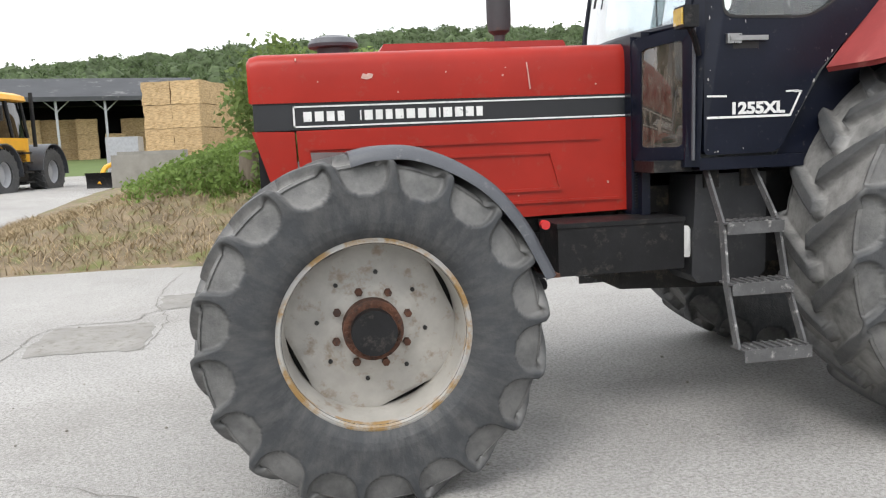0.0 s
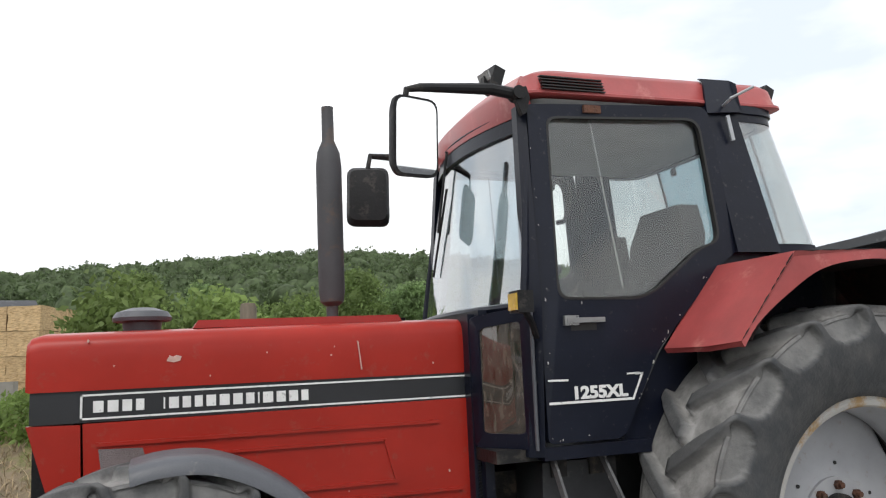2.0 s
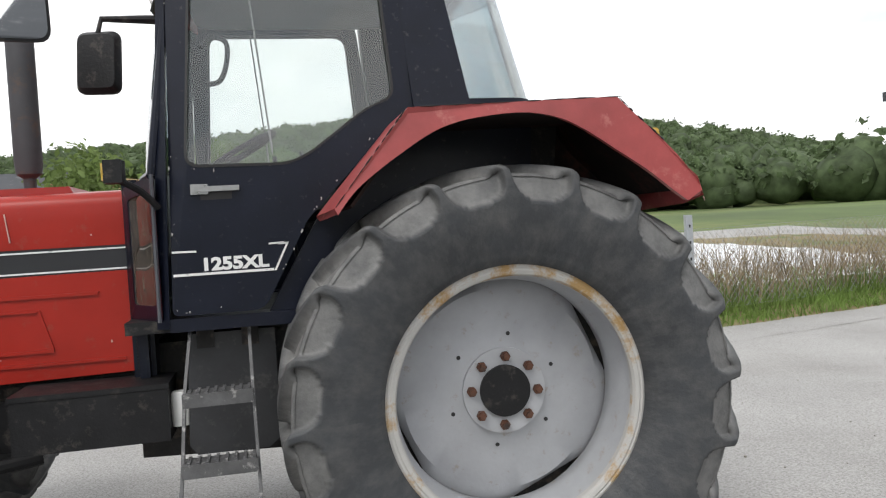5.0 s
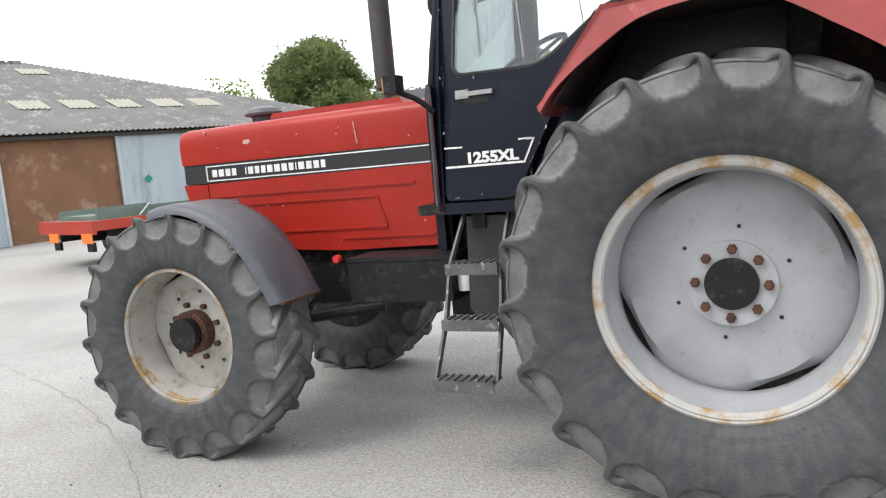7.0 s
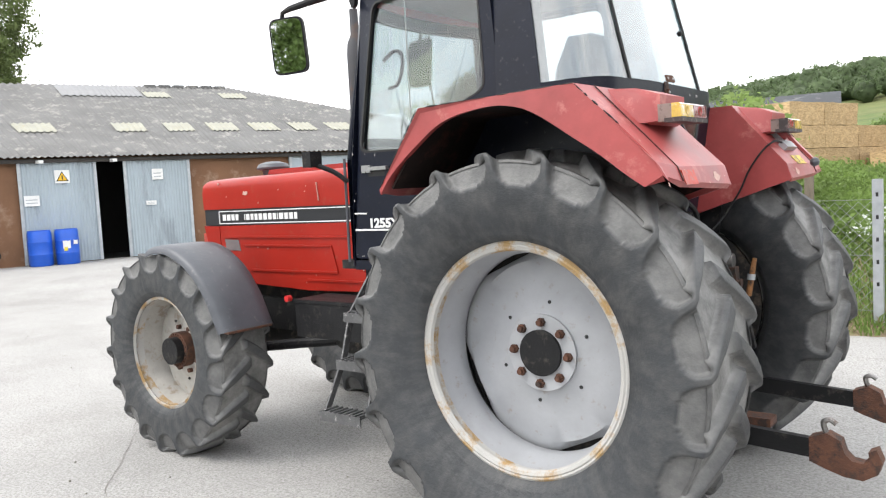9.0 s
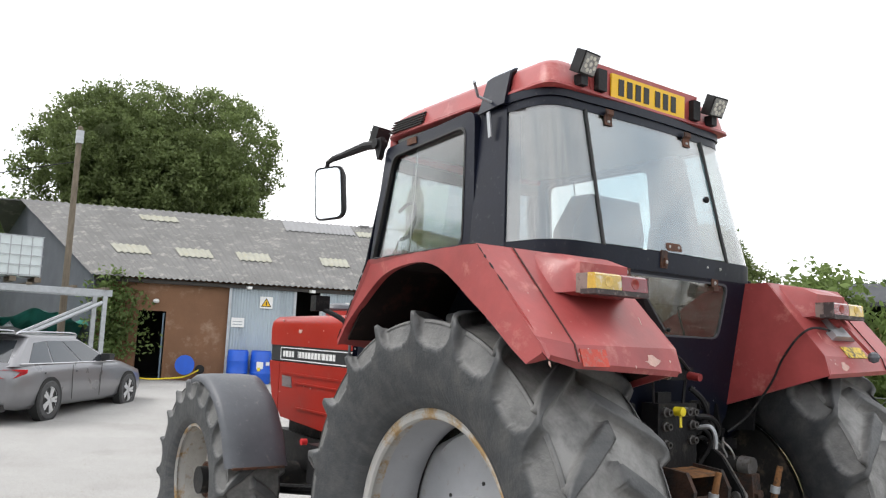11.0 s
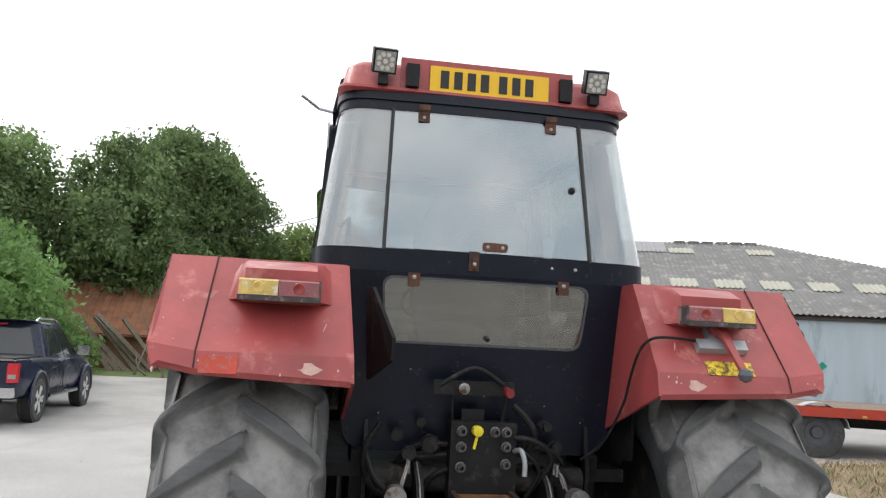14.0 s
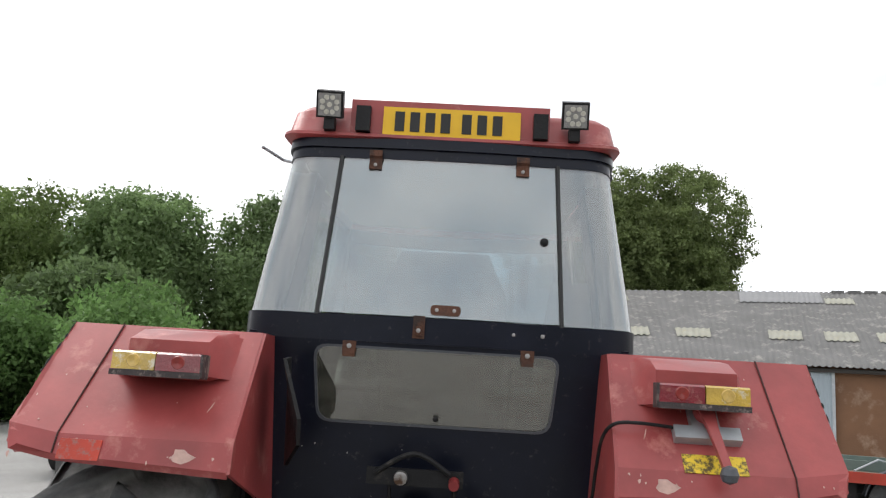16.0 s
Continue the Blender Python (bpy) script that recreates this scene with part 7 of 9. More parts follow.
rngl = np.random.default_rng(19)
spots = [on_bank(-9, 0.5, 6, 17, 2.3)(rngl) for _ in range(3000)]
weeds = new("leafy_weeds", leaf_mesh("leafy_weeds", [(x, y, bank_z(x, y) + rngl.uniform(0.0, 0.16)) for x, y in spots], 14, 0.05, 0.11, WEED, rngl))
tagged(weeds, "lush bright green broad-leaved weeds on the bank", "weeds", kind="stuff")

# ---- fence by the bank ----
WEATHERED = M("silvered_boards", (0.13, 0.105, 0.08), 0.9, var=0.35, scale=3, bump=0.4, bscale=30, streak=(5, 5, 0.5))
WOODPOST = M("grey_weathered_wood", (0.17, 0.14, 0.105), 0.9, var=0.3, scale=3, bump=0.5, bscale=40, streak=(6, 6, 1))
WIRE = M("galvanised_wire", (0.3, 0.31, 0.32), 0.5, metal=0.5, var=0.1, bump=0)
fence = thing("mesh_fence", "galvanised chain-link fence with steel and wooden posts", "fence", (4, 5.6, 0))
FLINE = [(-1.9, 5.0), (0.36, 4.85), (4.6, 5.75), (9.5, 6.9), (13.5, 7.9)]
for (x0, y0), (x1, y1) in zip(FLINE, FLINE[1:]):
    d = Vector((x1 - x0, y1 - y0, 0))
    ln = d.length
    d.normalize()
    bm = B()
    k = int(ln / 0.11)
    for s in (-1, 1):
        for i in range(-10, k + 11):
            a, b = i * 0.11, i * 0.11 + s * 1.1
            lo, hi = max(0.0, min(a, b)), min(ln, max(a, b))
            if hi - lo < 0.05:
                continue
            f = lambda q: (x0 + d.x * q, y0 + d.y * q + s * 0.002, ground_z(x0, y0) + 0.18 + 1.1 * (q - a) / (b - a))
            addtube(bm, [f(lo), f(hi)], 0.0022, 3, False)
    part("mesh", bm, WIRE, fence, "diamond wire mesh", smooth=0)
    for z in (0.2, 0.75, 1.3):
        part("strand", tube([(x0, y0, ground_z(x0, y0) + z), (x1, y1, ground_z(x1, y1) + z)], 0.003, 4), WIRE, fence)
for x, y in FLINE[1:]:
    z = ground_z(x, y)
    part("post", box(x - 0.045, x + 0.045, y - 0.035, y + 0.035, z - 0.05, z + 1.5, 0.006), GALV, fence, "galvanised steel post")
    for q in range(5):
        part("post_hole", box(x - 0.012, x + 0.012, y - 0.0375, y - 0.0345, z + 0.45 + q * 0.22, z + 0.49 + q * 0.22), INK, fence)
for x, y, h, r in ((-1.85, 4.95, 2.25, 0.09), (-0.35, 5.2, 1.7, 0.05), (-1.2, 5.6, 1.75, 0.05), (2.4, 5.4, 1.6, 0.05)):
    z = ground_z(x, y)
    solo("wooden_post", lathe_z([(r, -0.1), (r * 1.05, 0.5), (r * 0.95, h - 0.04), (r * 0.8, h), (0.001, h + 0.01)], 12, (x, y, z + 0.05)), WOODPOST, "weathered grey round wooden fence post", "post", group="fence posts")
solo("old_stump", lathe_z([(0.24, -0.2), (0.2, 0.2), (0.19, 0.7), (0.17, 0.92), (0.1, 0.95), (0.001, 0.93)], 14, (-3.75, 8.6, 0.45)), WOODPOST, "old grey weathered wooden stump on the bank", "stump")
solo("blue_pipe", tube(curve([(-1.75, 4.82, 1.75), (-1.55, 4.8, 1.2), (-1.2, 4.75, 0.75), (-0.9, 4.7, 0.4), (-0.75, 4.65, 0.1)], 5), 0.035, 10), M("blue_water_pipe", (0.02, 0.2, 0.62), 0.4, var=0.1), "bright blue plastic water pipe leaning on the fence", "pipe")
# clamp behind the fence: sleeper wall and white sheet
SHEETING = M("white_silage_sheet", (0.78, 0.8, 0.82), 0.35, var=0.06, scale=2, bump=0.3, bscale=6)
tagged(part("silage_sheet", grid_mesh(steps((-0.5, 11, 0.35)), steps((7.6, 27, 0.4)), lambda x, y: max(bank_z(x, y), 0.2) + 0.1 + 0.05 * noise.noise((x * 1.2, y * 0.8, 5)) + 0.02 * noise.noise((x * 4, y * 4, 9))), SHEETING), "white plastic sheet spread over a silage clamp", "sheet")
clamp = thing("panel_wall", "low wall of weathered upright timber panels", "wall", (4, 28.5, 0), kind="structure")
PANEL = M("weathered_panel", (0.24, 0.19, 0.13), 0.9, var=0.25, scale=2, bump=0.3, piece=0.25, streak=(3, 3, 0.6))
for k in range(28):
    part("panel", box(-3 + k * 0.62, -3 + k * 0.62 + 0.58, 28.3, 28.42, 0.2, 1.42 + 0.03 * (k % 3), 0.01), PANEL, clamp)

# ---- straw ----
DRUM_BLUE = M("faded_blue_plastic", (0.06, 0.22, 0.5), 0.5, var=0.15, scale=4, bump=0.2)
STRAW = M("golden_straw", (0.50, 0.36, 0.20), 0.95, var=0.3, scale=6, bump=1.0, bscale=60, spot=(0.30, 0.2, 0.09), spot_scale=8, spot_amount=0.4, piece=0.2, streak=(1, 1, 3))
bale_mesh = None
rngb = np.random.default_rng(5)


def bale(m, label="large square golden straw bale in the stack", group="straw bales"):
    global bale_mesh
    if bale_mesh is None:
        bm = box(-0.58, 0.58, -1.18, 1.18, -0.44, 0.44, 0.06, 2)
        bmesh.ops.subdivide_edges(bm, edges=bm.edges[:], cuts=3, use_grid_fill=True)
        for v in bm.verts:
            v.co += v.normal * 0.05 * noise.noise(v.co * 3.0) + Vector((0, 0, 0.01 * noise.noise(v.co * 9)))
        bale_mesh = mesh_of("straw_bale", bm, STRAW, 50)
    ob = new("straw_bale", bale_mesh)
    ob.matrix_basis = m
    return tagged(ob, label, "bale", group)


STACK_YAW = -18
sm = pose(-7.85, 28.6, 0.62, 0, 0, STACK_YAW)
for r in range(4):
    for i in range(2):
        for j in range(3):
            if r == 3 and j == 2:
                continue
            bale(sm @ pose(-0.55 + i * 1.2 + rngb.uniform(-0.04, 0.04), 1.2 + j * 2.42, 0.45 + r * 0.9, 0, 0, rngb.uniform(-1.5, 1.5)))
for k in range(5):
    for r in range(2 if k in (2, 3) else 1):
        bale(pose(-6.6 + k * 1.22, 33.5, 0.87 + r * 0.87, 0, 0, 1.5 * k - r), "straw bale in a low stack behind the clamp", "far straw bales")
solo("blue_sheet", box(-1.15, -1.1, 32.5, 33.4, 0.5, 1.3, 0.02), DRUM_BLUE, "small blue plastic sheet hung on the straw", "sheet")

# ---- open barn with straw, far side of the yard ----
BARNROOF = M("dark_barn_roof", (0.075, 0.078, 0.084), 0.9, spec=0.1, var=0.15, scale=0.6, bump=0.2, spot=(0.2, 0.2, 0.2), spot_scale=0.7, spot_amount=0.15)


def open_barn(name, at, yaw, length, depth, eave, rise, bays, label, boards=0.0):
    b = thing(name, label, "barn", at)
    m = pose(*at, 0, 0, yaw)

    def put(bm):
        bmesh.ops.transform(bm, matrix=m, verts=bm.verts)
        return bm
    part("roof", put(prism([(-0.5, eave), (depth * 0.5, eave + rise), (depth + 0.5, eave), (depth + 0.5, eave - 0.12), (depth * 0.5, eave + rise - 0.12), (-0.5, eave - 0.15)], 0, length, axis="x")), BARNROOF, b, "dark grey sheeted roof")
    part("fascia", put(box(0, length, -0.55, -0.5, eave - 0.22, eave + 0.03, 0.01)), BARNROOF, b)
    # back wall and floor have the barn's inner shade as their colour
    part("back_wall", put(box(0, length, depth - 0.1, depth, 0, eave)), SHADE_DARK, b)
    for x in (0, length - 0.1):
        part("side_wall", put(box(x, x + 0.1, 0.2, depth - 0.1, 0, eave)), GABLE, b)
        part("gable", put(prism([(-0.4, eave - 0.1), (0.2, eave - 0.1), (0.2, eave), (depth - 0.1, eave), (depth - 0.1, eave - 0.1), (depth + 0.4, eave - 0.1), (depth * 0.5, eave + rise - 0.13)], x + 0.002, x + 0.098, axis="x")), GABLE, b, "sheeted gable")
    # floor in the shade colour too
    part("floor", put(box(0.1, length - 0.1, 0, depth - 0.1, 0.0, 0.05)), SHADE_DARK, b)
    for k in range(bays + 1):
        x = 0.1 + (length - 0.3) * k / bays
        part("post", put(box(x, x + 0.13, -0.14, 0.0, 0, eave - 0.1, 0.01)), GALV, b, "grey steel post")
        for s in (-1, 1):
            if 0 <= x + s * 0.9 <= length:
                part("brace", put(tube([(x + 0.1, -0.1, eave - 0.8), (x + 0.1 + s * 0.7, -0.1, eave - 0.15)], 0.035, 6)), GALV, b)
    if boards:
        for k in range(int(boards / 0.22)):
            part("board", put(box(0, length, -0.06, 0.0, k * 0.22, k * 0.22 + 0.2, 0.01)), PANEL, b, "weathered grey board")
    return m


bmx = open_barn("straw_barn", (-26.9, 43.2, 1.0), 12.3, 18.5, 9, 3.9, 1.5, 7, "open-fronted grey steel barn filled with straw bales")
for k in range(11):
    for r in range(3 if k % 4 else 2):
        bale(bmx @ pose(1.2 + k * 1.55, 2.6, 0.5 + r * 0.9, 0, 0, 90 if k % 3 == 0 else 0), "straw bale stored in the barn", "barn bales")
bm2 = open_barn("cattle_barn", (16.2, 14.6, 0.2), -100, 16, 13, 4.2, 1.55, 4, "open-fronted dark barn with boarded front", 1.9)
cattle_barn = bpy.data.objects["cattle_barn"]
for k in range(5):
    q = loft([[(2 + k * 2.9 + a, d, 4.22 + d / 6.5 * 1.55 + o) for a, d in ((0, 2.6), (1.1, 2.6), (1.1, 4.0), (0, 4.0))] for o in (0.0, 0.02)])
    bmesh.ops.transform(q, matrix=bm2, verts=q.verts)
    part("rooflight", q, SKYLIGHT, cattle_barn)

open_barn("grey_barn", (13.5, -31.0, 0.0), 32, 22, 13, 3.6, 1.9, 5, "long grey sheeted farm building across the yard")

# ---- trough, tank, dozer blade by the straw ----
old_concrete = M("old_concrete", (0.27, 0.26, 0.235), 0.9, var=0.2, scale=2, bump=0.4)
TX, TY = -7.75, 22.6
trough = solo("concrete_trough", join(box(TX - 1.1, TX + 1.1, TY, TY + 0.1, 1.0, 1.45, 0.02), box(TX - 1.1, TX + 1.1, TY + 0.9, TY + 1.0, 1.0, 1.55, 0.02), box(TX - 1.1, TX - 1.0, TY + 0.1, TY + 0.9, 1.0, 1.45, 0.02), box(TX + 1.0, TX + 1.1, TY + 0.1, TY + 0.9, 1.0, 1.55, 0.02)), old_concrete, "old grey concrete water trough on a solid base", "trough")
part("base", box(TX - 1.12, TX + 1.12, TY - 0.02, TY + 1.02, 0.1, 1.0, 0.02), old_concrete, trough)
gt = solo("water_tank", box(-9.75, -8.65, 26.1, 27.1, 0.6, 2.1, 0.04), GALV, "galvanised steel water tank", "tank")
part("tank_leg", box(-9.7, -8.7, 26.15, 27.05, 0.1, 0.6, 0.02), GALV, gt)
FYEL = M("machine_yellow", (0.72, 0.36, 0.015), 0.4, var=0.1, scale=3, bump=0.05)
bl = thing("loader_blade", "yellow and black loader blade on the ground", "machine", (-9.3, 24.5, 0.2))
part("blade", loft([[(x, 24.3 + 0.18 * math.sin(a), 0.2 + 0.7 * k / 5) for x in (-10.1, -8.5)] + [(x, 24.36 + 0.18 * math.sin(a), 0.2 + 0.7 * k / 5) for x in (-8.5, -10.1)] for k, a in enumerate((0, 0.9, 1.6, 1.6, 0.9, 0))]), BLACK, bl)
for x in (-9.7, -8.9):
    part("arm", tube(curve([(x, 24.5, 0.5), (x + 0.1, 24.9, 1.0), (x + 0.25, 25.4, 1.15)], 4), 0.08, 8), FYEL, bl, "yellow arm")

# ---- drums, bucket, hose and notices at the shed ----
DRUM = M("blue_plastic", (0.015, 0.10, 0.55), 0.4, var=0.1, scale=4, bump=0.05)
drum_prof = [(0.001, 0.0), (0.27, 0.0), (0.285, 0.03), (0.288, 0.28), (0.296, 0.3), (0.288, 0.32), (0.288, 0.6), (0.296, 0.62), (0.288, 0.64), (0.284, 0.86), (0.265, 0.9), (0.27, 0.92), (0.25, 0.92), (0.245, 0.89), (0.001, 0.89)]
for u, lab in ((1.33, "blue plastic drum standing by the shed door"), (1.93, "blue plastic drum with white and yellow labels")):
    c = S(u, 0.5, 0.3)
    d = tagged(part("drum", lathe_z(drum_prof, 32, c), DRUM), lab, "drum", "blue drums")
    for a in (0.1, -0.12):
        part("bung", lathe_z([(0.001, 0), (0.03, 0), (0.03, 0.03), (0.001, 0.03)], 12, (c[0] + a, c[1], c[2] + 0.89)), DRUM, d)
    if u > 1.5:
        for du, w, z0, z1, m in ((-0.12, 0.17, 0.42, 0.62, WHITEP), (-0.10, 0.08, 0.36, 0.46, YELLOWCAP), (0.12, 0.09, 0.52, 0.62, WHITEP)):
            part("label_patch", wall_box(u + du, u + du + w, 0.5 + 0.265, 0.5 + 0.292, 0.3 + z0, 0.3 + z1), m, d)
bkt = S(0.0, 0.35, 0.75)
solo("plastic_tub", loft([[tuple(Vector(bkt) + U * (0.26 * math.cos(a)) + Vector((0, 0, 0.27 * math.sin(a))) + N * d) for a in (2 * math.pi * k / 24 for k in range(24))] for d in (0, 0.05)]), DRUM, "round blue plastic tub leaning on the wall", "tub")
# a solid disc; the opening's shade is its colour
solo("hose_outlet", loft([[tuple(Vector(S(0.38, d, 0.62)) + U * (0.13 * math.cos(a)) + Vector((0, 0, 0.13 * math.sin(a)))) for a in (2 * math.pi * k / 20 for k in range(20))] for d in (0.0, 0.06)]), SHADE_DARK, "dark round pipe opening in the wall", "outlet")
solo("yellow_hose", tube(curve([S(-1.25, 0.2, 0.36), S(-0.9, 0.35, 0.34), S(-0.5, 0.4, 0.36), S(0.0, 0.3, 0.42), S(0.35, 0.1, 0.6)], 6), 0.022, 8), YELLOWCAP, "yellow hose along the foot of the wall", "hose")
solo("bulkhead_lamp", lathe_z([(0.001, 0), (0.07, 0.01), (0.09, 0.05), (0.07, 0.1), (0.001, 0.12)], 16, S(-0.85, 0.06, 2.42)), WHITEP, "small white bulkhead lamp over the doorway", "lamp")
for u in (1.5, 3.2):
    solo("floodlight", box(-0.1, 0.1, -0.06, 0.06, -0.04, 0.04, 0.01, m=Matrix.Translation(S(u, 0.25, 2.98))), WHITEP, "small white floodlight under the eave", "lamp")
dj = tagged(part("door_4", wall_box(-0.66, -0.62, -0.75, -0.02, 0.32, 2.15, 0.004), M("blue_grey_door", (0.12, 0.17, 0.22), 0.6)), "open blue-grey plank door", "door", kind="structure")
SIGNW = M("white_sign", (0.78, 0.78, 0.76), 0.5, var=0.05, bump=0)
sg1 = solo("warning_sign", wall_box(1.82, 2.16, 0.142, 0.152, 2.42, 2.76), SIGNW, "white square warning sign with yellow triangle", "sign")
part("triangle", loft([[S(1.85, d, 2.47), S(2.13, d, 2.47), S(1.99, d, 2.73)] for d in (0.153, 0.156)]), INK, sg1)
part("triangle_fill", loft([[S(1.885, d, 2.49), S(2.095, d, 2.49), S(1.99, d, 2.69)] for d in (0.157, 0.159)]), YELLOW, sg1)
part("mark", wall_box(1.975, 2.005, 0.160, 0.162, 2.51, 2.62), INK, sg1)
for u, z, w, h in ((1.1, 1.85, 0.34, 0.27), (4.15, 2.42, 0.28, 0.3), (3.95, 1.72, 0.26, 0.12)):
    q = solo("notice", wall_box(u, u + w, 0.142, 0.15, z, z + h), SIGNW, "white paper notice on the shed door", "sign", "door notices")
    for k in range(2):
        part("print", wall_box(u + 0.04, u + w - 0.05, 0.151, 0.1525, z + h * (0.25 + 0.3 * k), z + h * (0.33 + 0.3 * k)), M("faint_print", (0.35, 0.38, 0.4), 0.6) if "faint_print" not in bpy.data.materials else bpy.data.materials["faint_print"], q)
solo("green_mark", loft([[S(8.75 + a, d, 1.72 + b) for a, b in ((-0.12, 0), (0, -0.12), (0.12, 0), (0, 0.12))] for d in (0.142, 0.15)]), M("green_sign", (0.0, 0.22, 0.16), 0.5), "small green diamond sign on the door", "sign")
rngi = np.random.default_rng(9)
ivy = [S(-2.2 + abs(rngi.normal()) * 0.45, 0.1 + rngi.uniform(0, 0.12), rngi.uniform(0.9, 3.2)) for _ in range(230)] + [S(-2.35 - rngi.uniform(0, 0.1), -rngi.uniform(0, 1.2), rngi.uniform(0.8, 2.9)) for _ in range(120)]
ivo = new("ivy", leaf_mesh("ivy", ivy, 10, 0.07, 0.13, LEAF, rngi))
tagged(ivo, "green ivy climbing the shed corner", "ivy", kind="stuff")

# ---- tank stand, tanks, pole ----
st = thing("steel_stand", "grey galvanised steel stand with crossbraces", "stand", (-19.0, 0.7, 0.2))
for x in (-19.7, -18.6):
    for y in (-0.75, 1.95):
        part("leg", box(x - 0.05, x + 0.05, y - 0.05, y + 0.05, 0.15, 2.36, 0.008), GALV, st)
for x in (-19.7, -18.6):
    part("beam", box(x - 0.05, x + 0.05, -0.9, 2.1, 2.36, 2.52, 0.01), GALV, st)
    part("brace", tube([(x, -0.6, 0.9), (x, 1.9, 2.2)], 0.05, 6), GALV, st)
for y in (-0.75, 0.2, 1.2, 1.95):
    part("joist", box(-19.8, -18.5, y - 0.06, y + 0.06, 2.521, 2.58, 0.008), WOODPOST, st)
ibc = thing("water_container", "white plastic liquid container in a steel cage on a pallet", "tank", (-19.1, -0.15, 2.6))
part("bottle", box(-19.62, -18.58, -0.72, 0.42, 2.72, 3.66, 0.08, 3), M("milky_plastic", (0.62, 0.68, 0.68), 0.4, var=0.06, bump=0.05), ibc, "milky white plastic tank")
part("pallet", join(*[box(-19.65, -18.55, y, y + 0.14, 2.585, 2.70, 0.005) for y in (-0.75, -0.22, 0.31)]), WOODPOST, ibc)
for k in range(6):
    part("cage_bar", box(-18.572, -18.555, -0.73 + k * 0.228, -0.712 + k * 0.228, 2.7, 3.68), GALV, ibc)
    part("cage_bar", box(-19.645, -19.628, -0.73 + k * 0.228, -0.712 + k * 0.228, 2.7, 3.68), GALV, ibc)
for k in range(5):
    part("cage_ring", join(box(-18.555, -18.54, -0.75, 0.45, 2.74 + k * 0.23, 2.757 + k * 0.23), box(-19.66, -19.645, -0.75, 0.45, 2.74 + k * 0.23, 2.757 + k * 0.23), box(-19.645, -18.555, -0.75, -0.735, 2.74 + k * 0.23, 2.757 + k * 0.23)), GALV, ibc)
pole = solo("pole", lathe_z([(0.10, 0), (0.085, 3), (0.07, 6.75), (0.001, 6.8)], 14, (-20.5, 1.35, 0.2)), WOODPOST, "tall weathered wooden pole with a metal box", "pole")
part("junction_box", box(-20.56, -20.4, 1.26, 1.44, 6.5, 6.85, 0.02), GALV, pole)
solo("cable", tube(curve([(-20.5, 1.35, 6.0), (-26, -4, 5.2), (-33, -12, 5.6)], 8), 0.015, 5), INK, "thin black cable strung from the pole", "cable")
tank = thing("oil_tank", "dark green-black plastic fuel tank with moulded panels", "tank", (-19.6, -2.45, 0.2))
TANKM = M("dark_tank_plastic", (0.012, 0.028, 0.034), 0.4, var=0.15, scale=2, bump=0.05)
pts = rounded([(-20.5, -3.3), (-18.7, -3.3), (-18.7, -1.55), (-20.5, -1.55)], 0.35, 6)
cxy = (-19.6, -2.43)
part("body", loft([[(cxy[0] + (x - cxy[0]) * k, cxy[1] + (y - cxy[1]) * k, z) for x, y in pts] for z, k in ((0.2, 0.97), (0.26, 1.0), (0.75, 1.0), (0.78, 0.985), (0.85, 0.985), (0.88, 1.0), (1.9, 1.0), (2.3, 0.98), (2.48, 0.9), (2.52, 0.6))]), TANKM, tank)
part("lid", lathe_z([(0.001, 0.08), (0.28, 0.08), (0.3, 0.0)], 20, (-19.4, -2.35, 2.52)), TANKM, tank)
part("panel", box(-18.70, -18.67, -2.85, -2.0, 0.95, 1.5, 0.03), TANKM, tank)
for y, z in ((-3.05, 1.35), (-2.45, 1.1), (-2.1, 1.72), (-1.75, 1.2)):
    part("label_patch", box(-18.695, -18.665, y, y + 0.11, z, z + 0.16), WHITEP, tank)
solo("concrete_plinth", box(-20.7, -18.3, -3.55, -1.3, 0.02, 0.2, 0.02), bpy.data.materials["old_concrete"], "low concrete plinth under the fuel tank", "plinth")
TARP = M("green_tarpaulin", (0.03, 0.22, 0.17), 0.5, var=0.2, scale=3, bump=0.4, bscale=8)
tagged(part("tarpaulin", grid_mesh(steps((-22.6, -20.9, 0.12)), steps((-1.8, 2.2, 0.12)), lambda x, y: 1.75 + 0.35 * math.sin(x * 2.1 + y) + 0.25 * noise.noise((x * 2, y * 2, 1)) - 0.5 * ((y - 0.2) / 2.0) ** 2), TARP), "crumpled green tarpaulin over scrap", "tarpaulin")
tagged(part("scrap_heap", grid_mesh(steps((-23, -20.6, 0.2)), steps((-2.0, 2.0, 0.2)), lambda x, y: max(0.0, 1.0 - 0.2 * y * y) * 1.25 + 0.2 + 0.35 * noise.noise((x * 3, y * 3, 4))), GALV), "heap of scrap metal sheets", "scrap heap", kind="stuff")
# small tiled shed, planks and branches
ts = thing("tiled_shed", "small brick shed with red clay tile roof", "shed", (-28, -8, 0))
part("wall", box(-30.5, -27.4, -11.9, -6.2, 0, 1.5), BRICK, ts)
part("gable", prism([(-30.5, 1.5), (-27.4, 1.5), (-29, 3.15)], -6.35, -6.2), WEATHERED, ts, "grey weathered boarded gable")
CLAY = M("clay_roof_tile", (0.27, 0.115, 0.06), 0.85, var=0.25, scale=2, bump=0.3, piece=0.35, spot=(0.15, 0.1, 0.07), spot_scale=2, spot_amount=0.3)
tile = mesh_of("tile", box(-0.11, 0.11, -0.19, 0.19, -0.012, 0.012), CLAY, 0)
SLOPE = math.atan2(1.85, 1.9)
